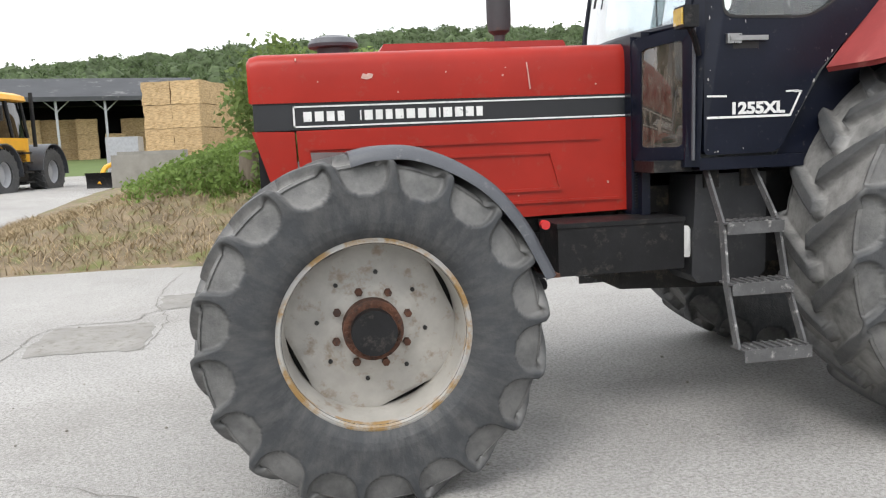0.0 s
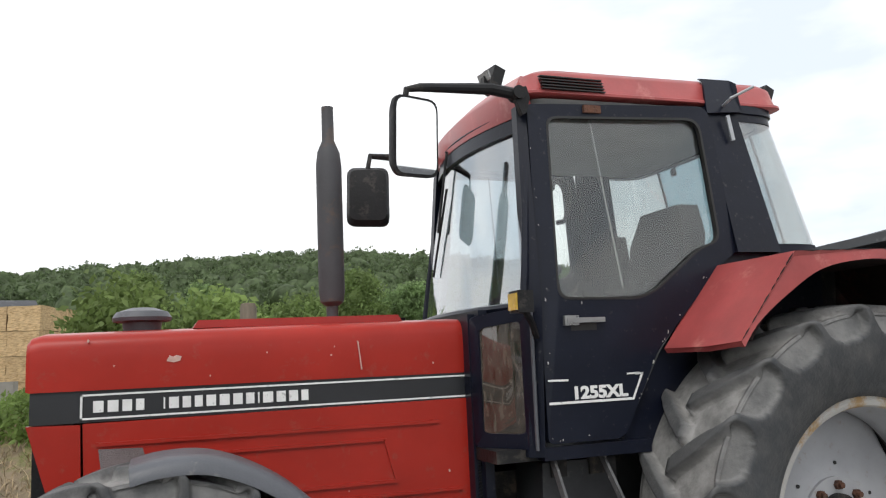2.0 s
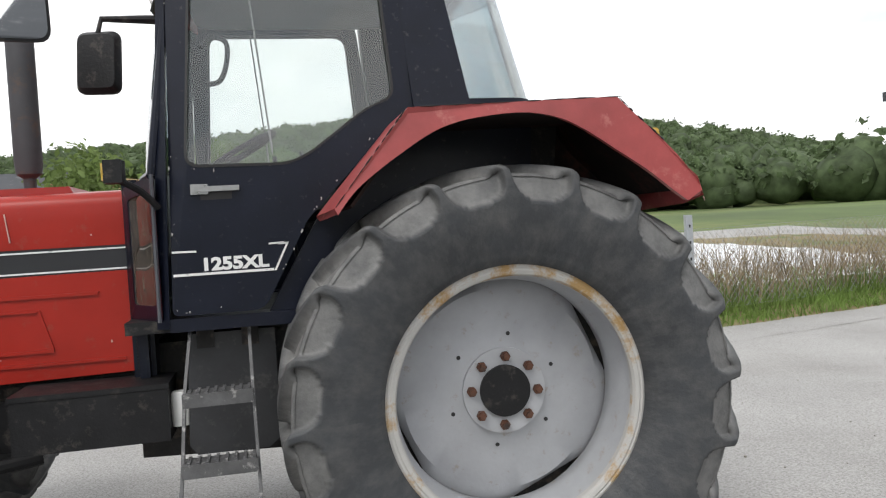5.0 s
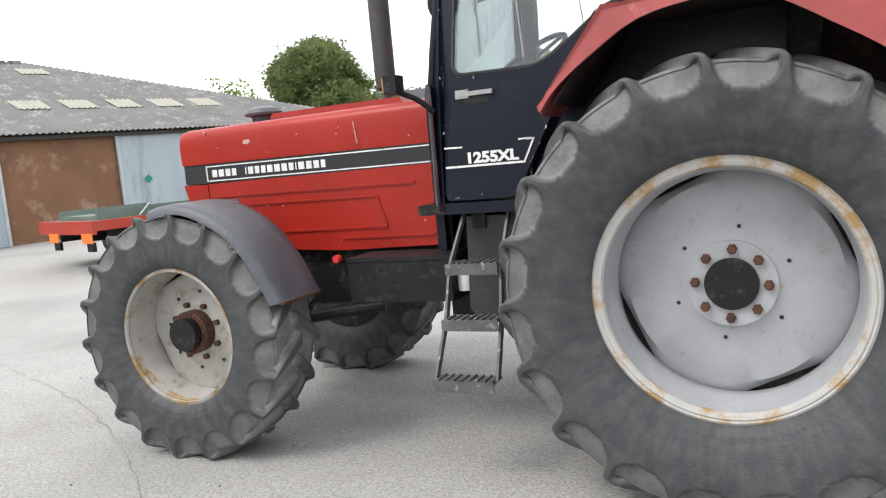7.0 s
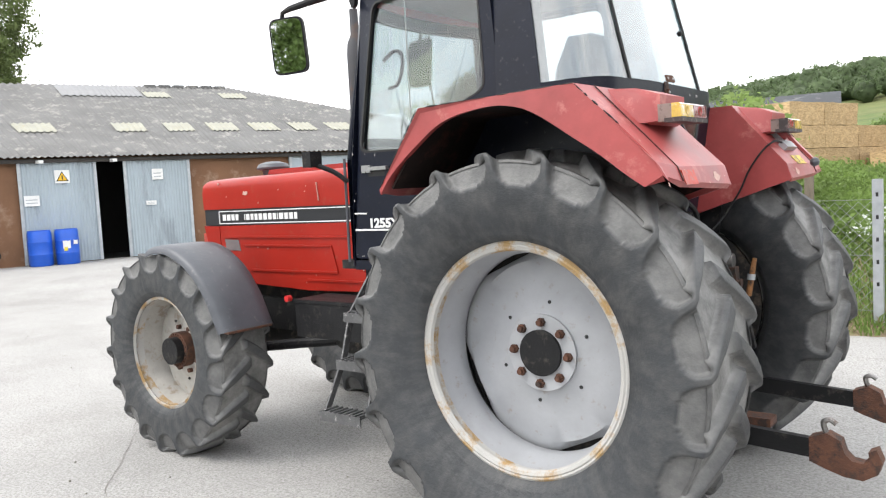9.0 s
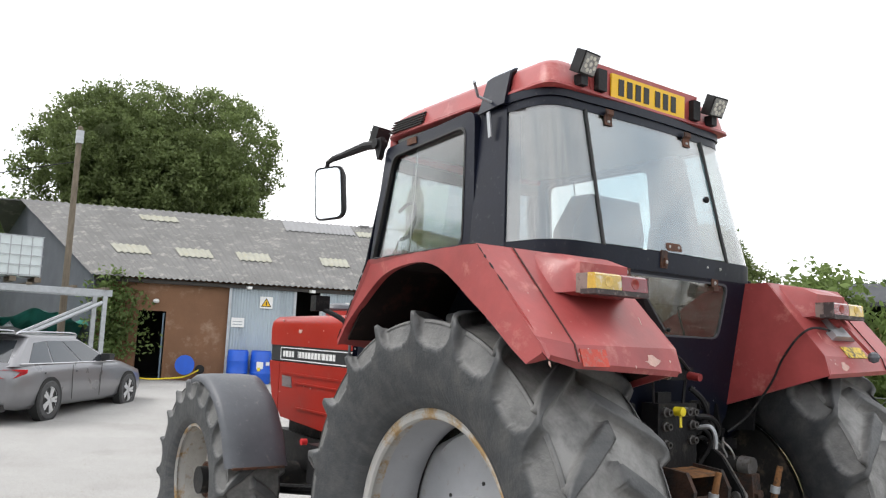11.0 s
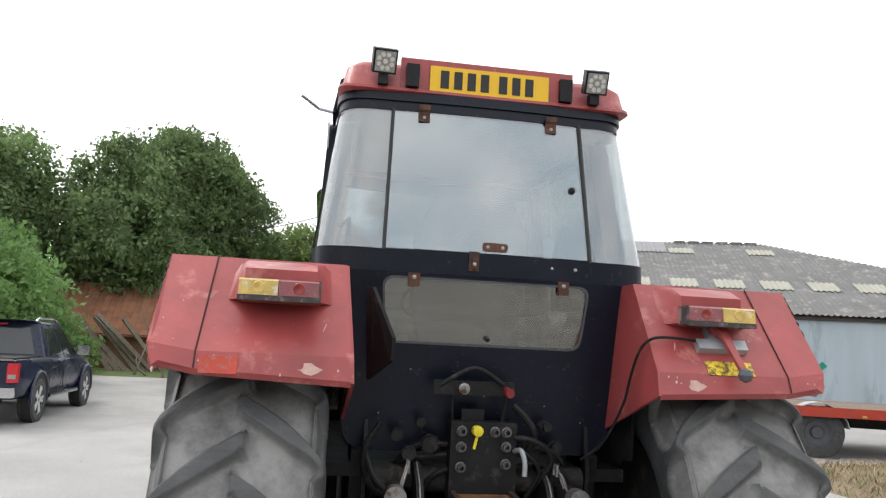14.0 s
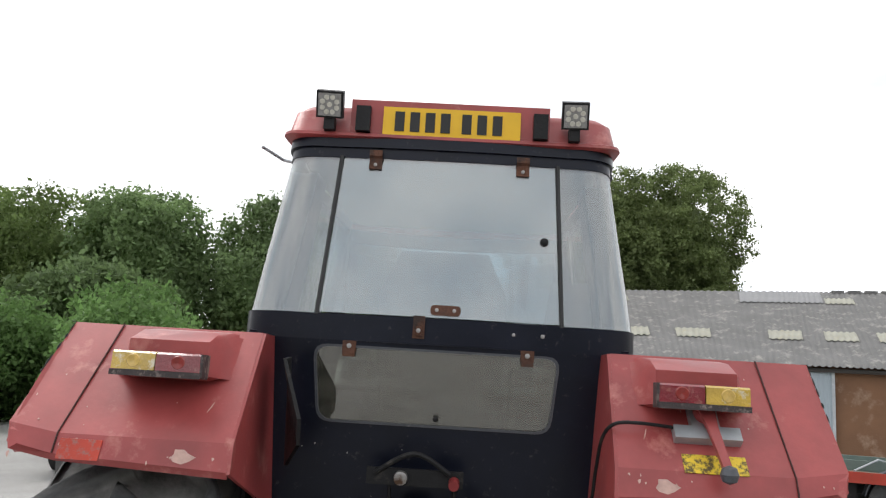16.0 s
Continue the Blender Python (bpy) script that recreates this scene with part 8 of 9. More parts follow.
for r in range(9):
    for k in range(25):
        ob = new("tile", tile)
        f = (r + 0.5) / 9
        ob.parent = ts
        ob.matrix_parent_inverse = world_of(ts).inverted()
        ob.matrix_basis = Matrix.Translation((-27.1 - 1.9 * f, -11.75 + k * 0.23, 1.47 + 1.85 * f + rngb.uniform(-0.01, 0.01))) @ Matrix.Rotation(SLOPE, 4, "Y") @ Matrix.Rotation(radians(90), 4, "Z")
part("roof_base", prism([(-27.05, 1.38), (-29.0, 3.27), (-30.9, 1.38), (-29, 3.15)], -11.9, -6.05), CLAY, ts)
for k in range(7):
    solo("plank", box(-0.03, 0.03, -0.09, 0.09, 0, 2.5 + 0.2 * (k % 3), 0.004, m=pose(-25.6 - 0.15 * k, -7.3 + 0.26 * k, 0.1, 34 + 4 * (k % 3), -22, 10 * k)), WOODPOST, "weathered plank leaning by the shed", "plank", "leaning planks")
rngw = np.random.default_rng(21)
bm = B()
for k in range(26):
    p = Vector((-23.2 + rngw.normal() * 0.6, -3.6 + rngw.normal() * 0.9, 0.1))
    d = Vector((rngw.normal() * 0.5, rngw.normal() * 0.7, rngw.uniform(0.5, 1.4)))
    addtube(bm, curve([p, p + d * 0.6 + Vector((rngw.normal() * 0.15, rngw.normal() * 0.15, 0)), p + d * rngw.uniform(1.0, 1.9)], 3), [0.05, 0.045, 0.04, 0.03, 0.025, 0.02, 0.012], 5)
tagged(part("branch_pile", bm, WOODPOST), "pile of bare dead branches", "branches", kind="stuff")
gtp = solo("gate_post", box(-19.2, -19.0, -4.25, -4.05, 0, 1.45, 0.02), GALV, "grey steel gate post by the track", "post")
gate = thing("field_gate", "grey tubular steel gate standing open", "gate", (-20.3, -4.3, 0.2))
for z in (0.4, 0.7, 1.0, 1.3, 1.75):
    part("rail", tube([(-19.2, -4.15, z), (-22.0, -3.6, z)], 0.022, 8), GALV, gate)
for s in (0, 0.5, 1):
    part("stile", tube([(-19.2 - 2.8 * s, -4.15 + 0.55 * s, 0.35), (-19.2 - 2.8 * s, -4.15 + 0.55 * s, 1.78)], 0.022, 8), GALV, gate)

# ---- vehicles ----
def car_wheel(parent, m, x, y, r, w, side, rim_mat):
    """A road wheel with five double spokes; m: the vehicle's pose."""
    def put(bm):
        bmesh.ops.transform(bm, matrix=m, verts=bm.verts)
        return bm
    yo = y + side * w / 2
    t = part("wheel", put(lathe([(r * 0.66, y - w / 2), (r * 0.9, y - w / 2), (r, y - w * 0.36), (r, y + w * 0.36), (r * 0.9, y + w / 2), (r * 0.66, y + w / 2 - 0.01), (r * 0.64, y - w / 2)], 32, (x, 0, r))), RUBBER, parent, "black road tyre and wheel")
    # the dish behind the spokes is coloured dark for the shade there
    part("rim", put(lathe([(r * 0.66, yo - side * 0.01), (r * 0.62, yo - side * 0.012), (r * 0.6, yo - side * 0.09), (0.001, yo - side * 0.1)], 32, (x, 0, r), [0, 1, 1])), [rim_mat, SHADE_DARK], t)
    bm = B()
    for k in range(10):
        a = 2 * math.pi * (k // 2) / 5 + (0.16 if k % 2 else -0.16)
        ca, sa = math.cos(a), math.sin(a)
        addloft(bm, [[(x + rr * ca - q * sa, yo - side * d, r + rr * sa + q * ca) for q, d in ((-ww, 0.05), (ww, 0.05), (ww, 0.004), (-ww, 0.004))] for rr, ww in ((r * 0.1, r * 0.07), (r * 0.64, r * 0.06))])
    part("spokes", put(bm), rim_mat, t, "silver alloy spokes")
    part("hub", put(disc_y(r * 0.14, min(yo - side * 0.05, yo - side * 0.015), max(yo - side * 0.05, yo - side * 0.015), 14, (x, 0, r))), rim_mat, t)


def section(x, w, z0, zb, zt, wt, tum=0.0):
    """Half a body's outline at one station, mirrored: sill, flank, belt, deck."""
    h = [(0.0, z0), (w * 0.88, z0), (w * 0.97, z0 + 0.08), (w, z0 + (zb - z0) * 0.45), (w * 0.985, z0 + (zb - z0) * 0.8), (w * 0.955, zb), (wt, zt), (wt * 0.5, zt + 0.012), (0.0, zt + 0.015)]
    return [(x, y, z) for y, z in h] + [(x, -y, z) for y, z in h[-2:0:-1]]


def vehicle(name, m, label, stations, paint):
    v = thing(name, label, "car", m.translation)

    def put(bm):
        bmesh.ops.transform(bm, matrix=m, verts=bm.verts)
        return bm
    bm = B()
    addloft(bm, [section(*s) for s in stations])
    part("body", put(bm), paint, v, "", smooth=50)
    return v, put


def greenhouse(v, put, rows, paint, windows):
    """rows: bottom and top rings of the cabin as (x front, x rear, half width, z); windows: face and outline, s along it, t up it."""
    rings = []
    for xf, xr, hw, z in rows:
        rings.append([(x, y, z) for x, y in rounded([(xf, -hw), (xr, -hw), (xr, hw), (xf, hw)], [0.14, 0.08, 0.08, 0.14], 4)])
    part("cabin", put(loft(rings)), paint, v, "", smooth=50)
    xf, xr, hw, z = rows[-1]
    part("roof", put(loft([[(xf + (x - xf) * 1.0, y * k, zz) for x, y in rounded([(xf - o, -hw), (xr + o, -hw), (xr + o, hw), (xf - o, hw)], 0.12, 4)] for zz, k, o in ((z - 0.01, 1.005, 0.01), (z + 0.03, 0.985, -0.03), (z + 0.055, 0.88, -0.14), (z + 0.062, 0.5, -0.3))])), paint, v, "", smooth=60)
    x0, x1, hb, zb = rows[0]

    def at(face, s, t, out):
        lo = {"left": ((x0, -hb), (x1, -hb)), "right": ((x0, hb), (x1, hb)), "rear": ((x1, -hb), (x1, hb)), "front": ((x0, -hb), (x0, hb))}[face]
        up = {"left": ((xf, -hw), (xr, -hw)), "right": ((xf, hw), (xr, hw)), "rear": ((xr, -hw), (xr, hw)), "front": ((xf, -hw), (xf, hw))}[face]
        p = [lo[0][i] + (lo[1][i] - lo[0][i]) * s for i in (0, 1)]
        q = [up[0][i] + (up[1][i] - up[0][i]) * s for i in (0, 1)]
        o = {"left": (0, -out), "right": (0, out), "rear": (-out, 0), "front": (out, 0)}[face]
        return (p[0] + (q[0] - p[0]) * t + o[0], p[1] + (q[1] - p[1]) * t + o[1], zb + (z - zb) * t)

    for face, pts in windows:
        for f in (("left", "right") if face == "side" else (face,)):
            part("window", put(loft([[at(f, s, t, o) for s, t in pts] for o in (-0.01, 0.006)])), CARPANE, v, "dark tinted car window")


CARPANE = M("dark_tinted_glass", (0.022, 0.026, 0.03), 0.1, var=0.1, scale=3, bump=0.0, coat=0.5)
SILVERCAR = M("silver_grey_car_paint", (0.21, 0.21, 0.222), 0.3, metal=0.5, var=0.05, scale=3, bump=0.0, coat=0.6)
NAVYCAR = M("dark_blue_car_paint", (0.006, 0.009, 0.032), 0.28, var=0.08, scale=3, bump=0.0, coat=0.35, spec=0.3)
ALLOY = M("alloy", (0.6, 0.6, 0.61), 0.4, metal=0.3, var=0.05, bump=0)
CHROME = M("chrome", (0.6, 0.6, 0.62), 0.12, metal=1.0, var=0.03, bump=0)
BRAKE = M("brake_light", (0.5, 0.01, 0.015), 0.2, var=0.1, bump=0.0, coat=0.6)
BLACKTRIM = M("black_trim", (0.015, 0.015, 0.016), 0.5, var=0.1, bump=0)

# silver estate; x runs to the nose, the origin lies under the rear axle's middle
ang = 140.5
mc = Matrix.Translation((-13.06, -0.92, 0)) @ Matrix.Rotation(radians(ang), 4, "Z")
car, put = vehicle("estate_car", mc, "silver-grey estate car parked by the shed", [
    (-1.06, 0.80, 0.32, 0.80, 0.86, 0.70), (-1.0, 0.88, 0.26, 0.84, 0.98, 0.76), (-0.7, 0.925, 0.22, 0.90, 0.97, 0.82), (-0.3, 0.935, 0.22, 0.92, 0.96, 0.85), (0.6, 0.93, 0.22, 0.93, 0.96, 0.86), (1.6, 0.93, 0.22, 0.93, 0.96, 0.86),
    (2.3, 0.93, 0.22, 0.90, 0.98, 0.80), (2.9, 0.925, 0.22, 0.84, 0.92, 0.76), (3.5, 0.90, 0.24, 0.74, 0.80, 0.72), (3.78, 0.80, 0.28, 0.62, 0.68, 0.62), (3.86, 0.62, 0.34, 0.55, 0.58, 0.5)], SILVERCAR)
greenhouse(car, put, [(2.5, -1.02, 0.875, 0.93), (1.25, -0.42, 0.68, 1.38)], SILVERCAR, [
    ("side", [(0.07, 0.06), (0.385, 0.06), (0.39, 0.9), (0.075, 0.9)]), ("side", [(0.4, 0.06), (0.665, 0.06), (0.67, 0.9), (0.405, 0.9)]), ("side", [(0.68, 0.06), (0.885, 0.10), (0.87, 0.82), (0.685, 0.9)]),
    ("rear", [(0.07, 0.06), (0.93, 0.06), (0.90, 0.9), (0.1, 0.9)]), ("front", [(0.06, 0.05), (0.94, 0.05), (0.92, 0.95), (0.08, 0.95)])])
for s in (-1, 1):
    part("roof_rail", put(tube(curve([(1.3, s * 0.6, 1.43), (1.1, s * 0.6, 1.475), (-0.3, s * 0.6, 1.48), (-0.6, s * 0.6, 1.44)], 4), 0.016, 8)), CHROME, car)
    part("window_trim", put(tube([(2.3, s * 0.872, 0.955), (0.6, s * 0.885, 0.955), (-0.85, s * 0.875, 0.965)], 0.012, 6)), CHROME, car)
    part("wing_mirror", put(box(1.85, 2.05, s * 0.93 - 0.09, s * 0.93 + 0.09, 0.98, 1.1, 0.03)), BLACKTRIM, car)
    part("tail_light", put(loft([[(x, s * y, z) for x, y, z in ((-1.07, 0.40, 0.77), (-1.05, 0.74, 0.74), (-0.97, 0.87, 0.75), (-0.72, 0.925, 0.82), (-0.72, 0.925, 0.88), (-0.97, 0.875, 0.89), (-1.05, 0.74, 0.88), (-1.07, 0.40, 0.82))], [(x - 0.015, s * (y + 0.02), z) for x, y, z in ((-1.07, 0.40, 0.77), (-1.05, 0.74, 0.74), (-0.97, 0.87, 0.75), (-0.72, 0.925, 0.82), (-0.72, 0.925, 0.88), (-0.97, 0.875, 0.89), (-1.05, 0.74, 0.88), (-1.07, 0.40, 0.82))]])), BRAKE, car, "red tail light")
    part("door_line", put(tube([(1.72, s * 0.938, 0.32), (1.75, s * 0.935, 0.92)], 0.006, 4)), INK, car)
    part("door_line", put(tube([(0.72, s * 0.94, 0.32), (0.68, s * 0.937, 0.92)], 0.006, 4)), INK, car)
    part("door_handle", put(box(0.82, 1.0, s * 0.935 - 0.015, s * 0.935 + 0.015, 0.79, 0.815, 0.006)), SILVERCAR, car)
    part("door_handle", put(box(-0.18, 0.0, s * 0.93 - 0.015, s * 0.93 + 0.015, 0.79, 0.815, 0.006)), SILVERCAR, car)
    for x in (0, 2.93):
        # flat dark disc paints the shade of the arch behind the wheel
        part("wheel_arch", put(disc_y(0.385, min(s * 0.80, s * 0.942), max(s * 0.80, s * 0.942), 28, (x, 0, 0.35))), SHADE_DARK, car)
        car_wheel(car, mc, x, s * 0.845, 0.345, 0.225, s, ALLOY)
part("light_bar", put(box(-1.075, -1.05, -0.5, 0.5, 0.83, 0.85)), CHROME, car)
pl = part("number_plate", put(box(-1.085, -1.06, -0.26, 0.26, 0.66, 0.77, 0.004)), YELLOW, car, "yellow number plate with black bars")
for k in range(7):
    part("lettering", put(box(-1.088, -1.084, -0.21 + k * 0.062, -0.17 + k * 0.062, 0.68, 0.75)), INK, pl)
part("bumper", put(box(-1.09, -0.98, -0.78, 0.78, 0.22, 0.33, 0.03)), BLACKTRIM, car)
part("rear_wiper", put(tube([(-0.98, 0.0, 1.0), (-0.92, 0.35, 1.08)], 0.01, 6)), INK, car)
for s in (-1, 1):
    part("tailpipe", put(box(-1.1, -1.05, s * 0.6 - 0.1, s * 0.6 + 0.1, 0.32, 0.36, 0.01)), CHROME, car)

# dark blue pickup
mp = Matrix.Translation((-11.75, -6.25, 0)) @ Matrix.Rotation(radians(181), 4, "Z")
pk, put = vehicle("pickup_truck", mp, "dark blue double-cab pickup truck parked by the bushes", [
    (-1.18, 0.86, 0.50, 1.04, 1.06, 0.84), (-1.12, 0.90, 0.46, 1.08, 1.10, 0.86), (-0.4, 0.92, 0.42, 1.10, 1.11, 0.86), (0.35, 0.92, 0.42, 1.10, 1.11, 0.86), (1.0, 0.92, 0.42, 1.06, 1.10, 0.85), (2.3, 0.92, 0.42, 1.06, 1.10, 0.84),
    (2.9, 0.91, 0.42, 1.02, 1.10, 0.78), (3.5, 0.90, 0.44, 0.95, 1.04, 0.75), (3.95, 0.85, 0.48, 0.85, 0.94, 0.7), (4.05, 0.7, 0.52, 0.75, 0.8, 0.6)], NAVYCAR)
greenhouse(pk, put, [(2.75, 0.38, 0.86, 1.09), (1.9, 0.55, 0.66, 1.70)], NAVYCAR, [
    ("side", [(0.08, 0.06), (0.46, 0.06), (0.46, 0.88), (0.09, 0.88)]), ("side", [(0.51, 0.06), (0.86, 0.06), (0.85, 0.88), (0.51, 0.88)]),
    ("rear", [(0.1, 0.1), (0.9, 0.1), (0.88, 0.88), (0.12, 0.88)]), ("front", [(0.06, 0.05), (0.94, 0.05), (0.92, 0.95), (0.08, 0.95)])])
for s in (-1, 1):
    part("roof_rail", put(tube(curve([(1.8, s * 0.6, 1.74), (1.6, s * 0.6, 1.8), (0.75, s * 0.6, 1.8), (0.58, s * 0.6, 1.74)], 4), 0.025, 8)), CHROME, pk)
    tl = part("tail_light", put(box(-1.2, -1.08, s * 0.84 - 0.08, s * 0.84 + 0.08, 0.74, 1.05, 0.02)), BRAKE, pk, "red and clear tail light")
    part("lens", put(box(-1.215, -1.198, s * 0.84 - 0.06, s * 0.84 + 0.06, 0.8, 0.87, 0.004)), CLEARLENS, tl)
    part("side_step", put(tube([(0.55, s * 0.93, 0.42), (2.4, s * 0.93, 0.42)], 0.045, 8)), CHROME, pk)
    part("wing_mirror", put(box(2.3, 2.45, s * 1.02 - 0.1, s * 1.02 + 0.1, 1.12, 1.3, 0.03)), CHROME, pk)
    for x in (1.42, 0.55):
        part("door_line", put(tube([(x, s * 0.928, 0.5), (x, s * 0.925, 1.06)], 0.006, 4)), INK, pk)
        part("door_handle", put(box(x + 0.1, x + 0.28, s * 0.93 - 0.02, s * 0.93 + 0.02, 0.9, 0.93, 0.008)), CHROME, pk)
    for x in (0, 3.15):
        # dark disc again for the shade inside the arch
        part("wheel_arch", put(disc_y(0.45, min(s * 0.78, s * 0.935), max(s * 0.78, s * 0.935), 28, (x, 0, 0.42))), SHADE_DARK, pk)
        part("arch_flare", put(join(*[tube([(x + 0.46 * math.cos(radians(a)), s * 0.93, 0.42 + 0.46 * math.sin(radians(a))) for a in range(-10, 191, 20)], 0.03, 6)])), NAVYCAR, pk)
        car_wheel(pk, mp, x, s * 0.82, 0.385, 0.255, s, ALLOY)
part("tailgate_line", put(tube([(-1.19, -0.74, 0.62), (-1.19, 0.74, 0.62)], 0.008, 4)), INK, pk)
part("bumper", put(box(-1.3, -1.1, -0.88, 0.88, 0.50, 0.66, 0.03)), CHROME, pk, "chrome rear bumper")
part("bumper_step", put(box(-1.31, -1.12, -0.4, 0.4, 0.49, 0.63, 0.02)), BLACKTRIM, pk)
part("bed_cover", put(box(-1.1, 0.36, -0.82, 0.82, 1.10, 1.135, 0.01)), BLACKTRIM, pk)
part("tailgate_trim", put(box(-1.19, -1.13, -0.84, 0.84, 1.085, 1.12, 0.008)), CHROME, pk)
pl = part("number_plate", put(box(-1.32, -1.305, -0.26, 0.26, 0.5, 0.61, 0.003)), YELLOW, pk, "yellow number plate with black bars")
for k in range(7):
    part("lettering", put(box(-1.325, -1.319, -0.21 + k * 0.062, -0.17 + k * 0.062, 0.52, 0.59)), INK, pl)
part("brake_lamp", put(box(0.44, 0.47, -0.15, 0.15, 1.66, 1.69)), BRAKE, pk)

# flatbed trailer parallel to the shed
def T(s, d, z):
    return tuple(Vector((-9.9, 8.4, 0)) + U * s + N * d + Vector((0, 0, z)))


def tbox(s0, s1, d0, d1, z0, z1, w=0.0):
    bm = box(s0, s1, d0, d1, z0, z1, w)
    for v in bm.verts:
        v.co = T(*v.co)
    return bm


TRED = M("orange_red_paint", (0.40, 0.04, 0.022), 0.5, var=0.15, scale=3, bump=0.1, spot=(0.2, 0.06, 0.03), spot_scale=7, spot_amount=0.25)
tr = thing("flatbed_trailer", "long low flatbed trailer with orange-red edges", "trailer", T(0, -1.2, 0))
part("deck", tbox(-2.8, 3.0, -2.3, 0.1, 0.86, 0.93, 0.005), WOODPOST, tr, "grey plank deck")
for d0, d1 in ((0.1, 0.14), (-2.34, -2.3)):
    part("edge_rail", tbox(-2.8, 3.0, d0, d1, 0.76, 0.935, 0.008), TRED, tr, "orange-red side rail")
part("end_rail", tbox(-2.86, -2.8, -2.34, 0.14, 0.70, 0.935, 0.008), TRED, tr, "orange-red rear beam")
part("front_rail", tbox(3.0, 3.06, -2.34, 0.14, 0.76, 0.935, 0.008), TRED, tr)
for d in (-0.6, -1.6):
    part("chassis_beam", tbox(-2.75, 3.0, d - 0.06, d + 0.06, 0.55, 0.86), BLACK, tr)
for s in (0.0, -1.32):
    for d in (-0.12, -2.1):
        w = part("wheel", lathe([(0.24, -0.13), (0.38, -0.13), (0.45, -0.1), (0.46, 0.1), (0.38, 0.13), (0.24, 0.12), (0.24, -0.13)], 36), RUBBER, tr, "trailer tyre")
        rimo = part("rim", lathe([(0.25, 0.12), (0.2, 0.06), (0.12, 0.05), (0.1, 0.1), (0.001, 0.1)], 28), GREYPLASTIC, tr, "dusty steel trailer rim")
        rot = Matrix.Translation(T(s, d, 0.47)) @ Matrix.Rotation(math.atan2(U.y, U.x), 4, "Z") @ Matrix.Scale(-1, 4, (0, 1, 0))
        for o in (w, rimo):
            o.data.transform(rot)
            o.data.flip_normals()
    arc = [(0.54 * math.cos(radians(a)), 0.54 * math.sin(radians(a))) for a in range(10, 171, 16)]
    part("mudguard", loft([[T(s + x, d, 0.47 + z) for x, z in arc] + [T(s + x * 0.97, d, 0.47 + z * 0.97) for x, z in arc[::-1]] for d in (-0.3, 0.06)]), GREYPLASTIC if s < 0 else GALV, tr, "mudguard")
part("skirt", tbox(-2.5, -1.95, -0.2, -0.1, 0.35, 0.8, 0.02), BLACK, tr)
for k, s in enumerate((-2.87, -2.87)):
    part("marker", tbox(s - 0.01, s, -0.35 - 1.5 * k, 0.1 - 1.5 * k, 0.55, 0.72), M("orange_marker", (0.8, 0.2, 0.02), 0.4) if k == 0 else bpy.data.materials["orange_marker"], tr, "orange marker board")
    part("lamp_bracket", tbox(-2.84, -2.78, -0.25 - 1.5 * k, 0.0 - 1.5 * k, 0.4, 0.56), BLACK, tr)
part("side_marker", tbox(0.7, 0.78, 0.14, 0.15, 0.78, 0.82), AMBER, tr)
hb = part("headboard", join(*[tbox(2.9, 3.0, d - 0.05, d + 0.05, 0.93, 2.25) for d in (0.0, -1.1, -2.2)], tbox(2.9, 3.0, -2.25, 0.05, 2.2, 2.3), tbox(2.92, 2.98, -2.2, 0.0, 0.93, 1.6)), RUST, tr, "rusty steel headboard")
grd = M("green_grey_sheet", (0.13, 0.17, 0.15), 0.7, var=0.2, scale=2, bump=0.2)
solo("loading_ramp", join(tbox(-2.6, -0.8, -1.9, -0.3, 0.935, 1.0, 0.01), tbox(-2.6, -0.8, -0.32, -0.25, 0.935, 1.1, 0.01), tbox(-2.6, -0.8, -1.95, -1.88, 0.935, 1.1, 0.01)), grd, "grey-green metal ramp lying on the trailer deck", "ramp")
solo("ratchet_strap", tube([T(-2.0, 0.12, 0.95), T(-1.6, -0.3, 1.13), T(-1.2, -1.0, 1.03)], 0.015, 6), GALV, "pale strap over the ramp", "strap")

# yellow high-speed tractor in the distance; it faces -y
ft = thing("yellow_tractor", "yellow and black high-speed tractor parked on the far track", "tractor", (-10.80, 20, 0.15))
Z0 = 0.15
for x, sd in ((-10.00, 1), (-11.75, -1)):
    for y in (18.7, 21.5):
        def turn(bm, y=y, x=x):
            bmesh.ops.transform(bm, matrix=Matrix.Translation((x, y, Z0 + 0.73)) @ Matrix.Rotation(radians(-90), 4, "Z"), verts=bm.verts)
            return bm
        w = part("wheel", turn(lathe([(0.36, -0.24), (0.5, -0.27), (0.66, -0.26), (0.70, -0.2), (0.71, 0.2), (0.66, 0.26), (0.5, 0.27), (0.36, 0.24), (0.36, -0.24)], 40)), RUBBER, ft, "large black tyre")
        part("rim", turn(lathe([(0.38, sd * 0.22), (0.33, sd * 0.16), (0.3, sd * 0.05), (0.15, sd * 0.03), (0.14, sd * 0.12), (0.001, sd * 0.12)], 32)), SILVER, w, "silver rim")
        for q in range(20):
            for s in (-1, 1):
                a = 2 * math.pi * (q + (0.5 if s > 0 else 0)) / 20
                part("lug", turn(loft([[(rr * math.cos(a + 0.22 * t + e), s * yy, rr * math.sin(a + 0.22 * t + e)) for e, rr in ((-0.05, 0.66), (-0.035, 0.735), (0.035, 0.735), (0.05, 0.66))] for t, yy in ((0, 0.25), (1, 0.0))])), RUBBER, w)
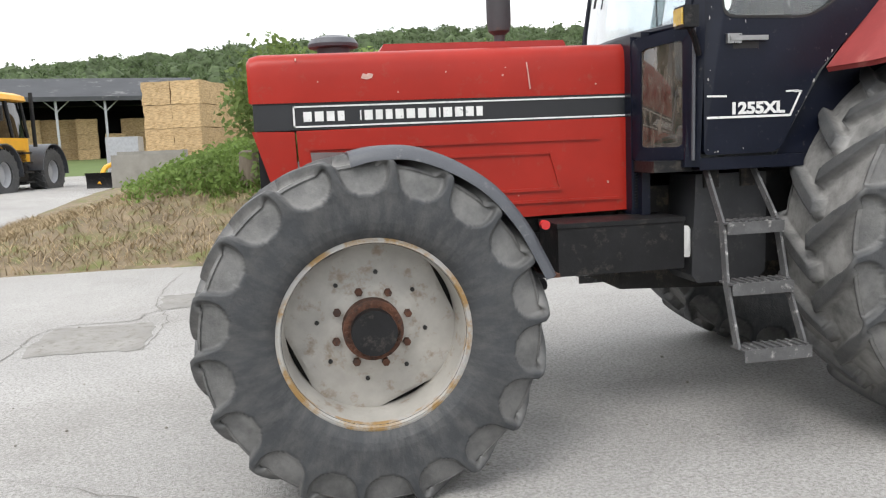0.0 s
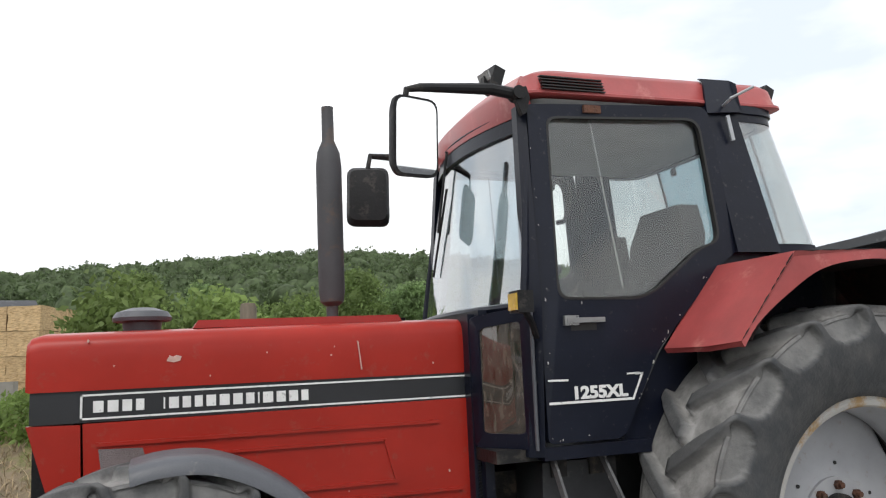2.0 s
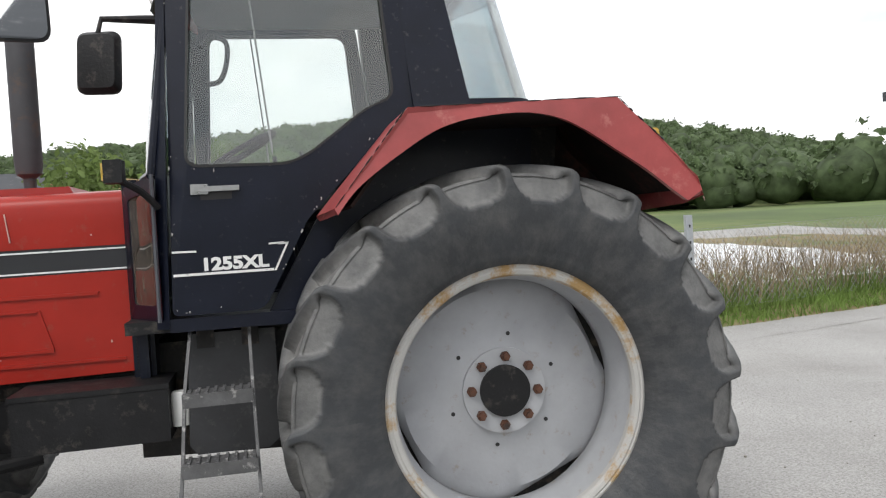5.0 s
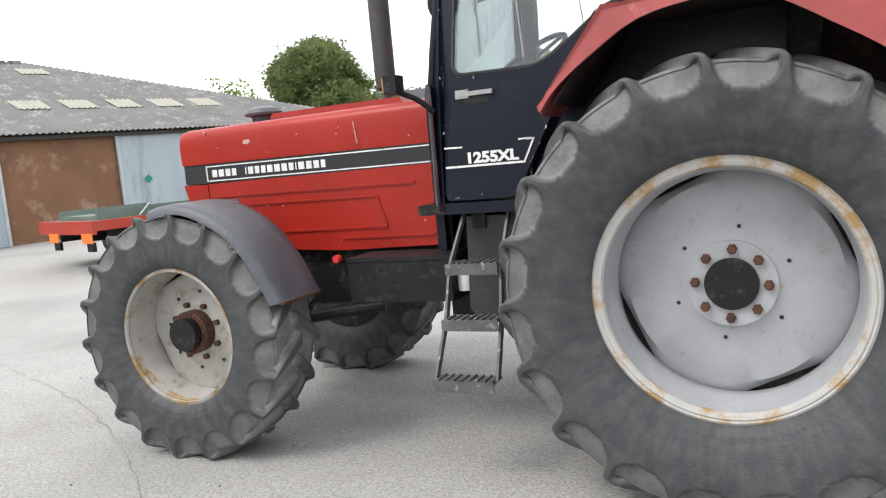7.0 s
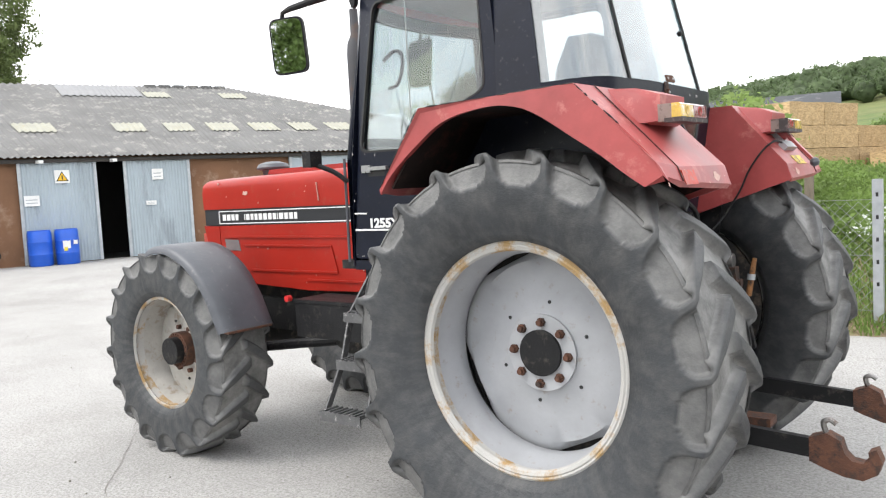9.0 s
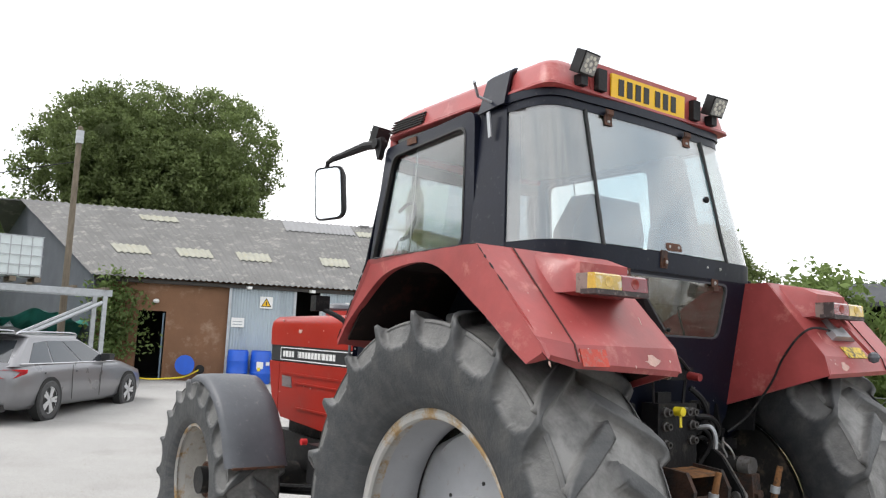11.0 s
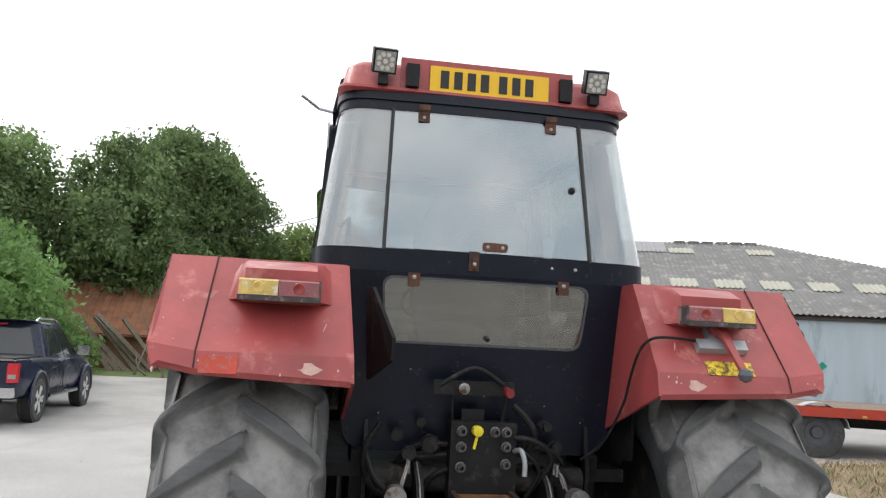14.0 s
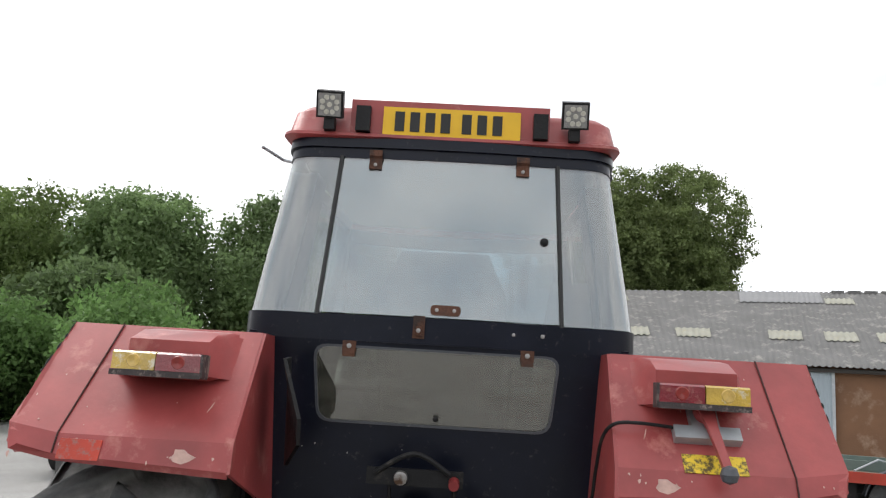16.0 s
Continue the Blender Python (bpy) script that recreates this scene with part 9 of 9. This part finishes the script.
for y in (18.7, 21.5):
    for x0, x1 in ((-10.35, -9.68), (-12.05, -11.40)):
        arc = [(y + 0.84 * math.cos(radians(a)), Z0 + 0.73 + 0.86 * math.sin(radians(a))) for a in range(-5, 176, 15)]
        part("fender", loft([[(x, yy, zz) for yy, zz in arc] + [(x, yy * 0.97 + y * 0.03, zz * 0.97 + 0.02) for yy, zz in arc[::-1]] for x in (x0, x1)]), GREYPLASTIC, ft, "dark grey mudguard")
part("chassis", box(-11.50, -10.30, 17.6, 22.6, Z0 + 0.6, Z0 + 1.15, 0.04), BLACK, ft)
part("bonnet", bevel(loft([[(x, y, z) for x, z in ((-11.50, Z0 + 1.1), (-10.30, Z0 + 1.1), (-10.35, zt), (-11.45, zt))] for y, zt in ((16.4, Z0 + 1.7), (16.8, Z0 + 1.95), (18.6, Z0 + 2.15))]), 0.06), FYEL, ft, "yellow bonnet")
cabo = part("cab_body", bevel(loft([[(x, y, z) for x, y in rounded([(-11.75, 18.6), (-9.95, 18.6), (-9.95, 20.6), (-11.75, 20.6)], 0.15, 3)] for z in (Z0 + 1.05, Z0 + 1.75)]), 0.0), FYEL, ft, "yellow lower cab")
part("window", loft([[(x, y, z) for x, y in rounded([(-11.72 + o, 18.65 + o), (-9.98 - o, 18.65 + o), (-9.98 - o, 20.55 - o * 0.5), (-11.72 + o, 20.55 - o * 0.5)], 0.15, 3)] for z, o in ((Z0 + 1.76, 0.0), (Z0 + 2.8, 0.12))], True, False), CARGLASS, ft, "dark cab glass")
for x in (-11.72, -9.98):
    for y in (18.66, 19.7, 20.55):
        part("pillar", tube([(x, y, Z0 + 1.76), (x + (0.1 if x < -11 else -0.1), y + (0.08 if y < 19 else -0.04), Z0 + 2.82)], 0.05, 8), BLACK, ft)
part("roof", loft([[(x, y, z) for x, y in rounded([(-11.75 + o, 18.55 + o), (-9.95 - o, 18.55 + o), (-9.95 - o, 20.75 - o), (-11.75 + o, 20.75 - o)], 0.2, 4)] for z, o in ((Z0 + 2.8, 0.06), (Z0 + 2.84, 0.0), (Z0 + 2.98, 0.04), (Z0 + 3.05, 0.2))]), FYEL, ft, "yellow cab roof")
part("mirror", box(-9.75, -9.60, 18.5, 18.6, Z0 + 2.2, Z0 + 2.6, 0.02), BLACK, ft)
part("exhaust", tube([(-9.95, 20.9, Z0 + 1.5), (-9.95, 20.9, Z0 + 3.1)], 0.06, 10), BLACK, ft)
part("steps", join(*[box(-10.10, -9.75, 19.75, 20.25, Z0 + 0.45 + k * 0.28, Z0 + 0.5 + k * 0.28) for k in range(4)], box(-10.10, -9.95, 19.7, 20.3, Z0 + 0.4, Z0 + 1.4)), BLACK, ft)
part("rear_deck", box(-11.60, -10.20, 20.8, 22.6, Z0 + 1.1, Z0 + 1.4, 0.03), BLACK, ft)
ft.matrix_basis = Matrix.Translation((-13.2, 25.2, 0.14)) @ Matrix.Rotation(radians(-9.5), 4, "Z") @ Matrix.Scale(1.15, 4) @ Matrix.Translation((10.87, -20.1, -0.15)) @ ft.matrix_basis
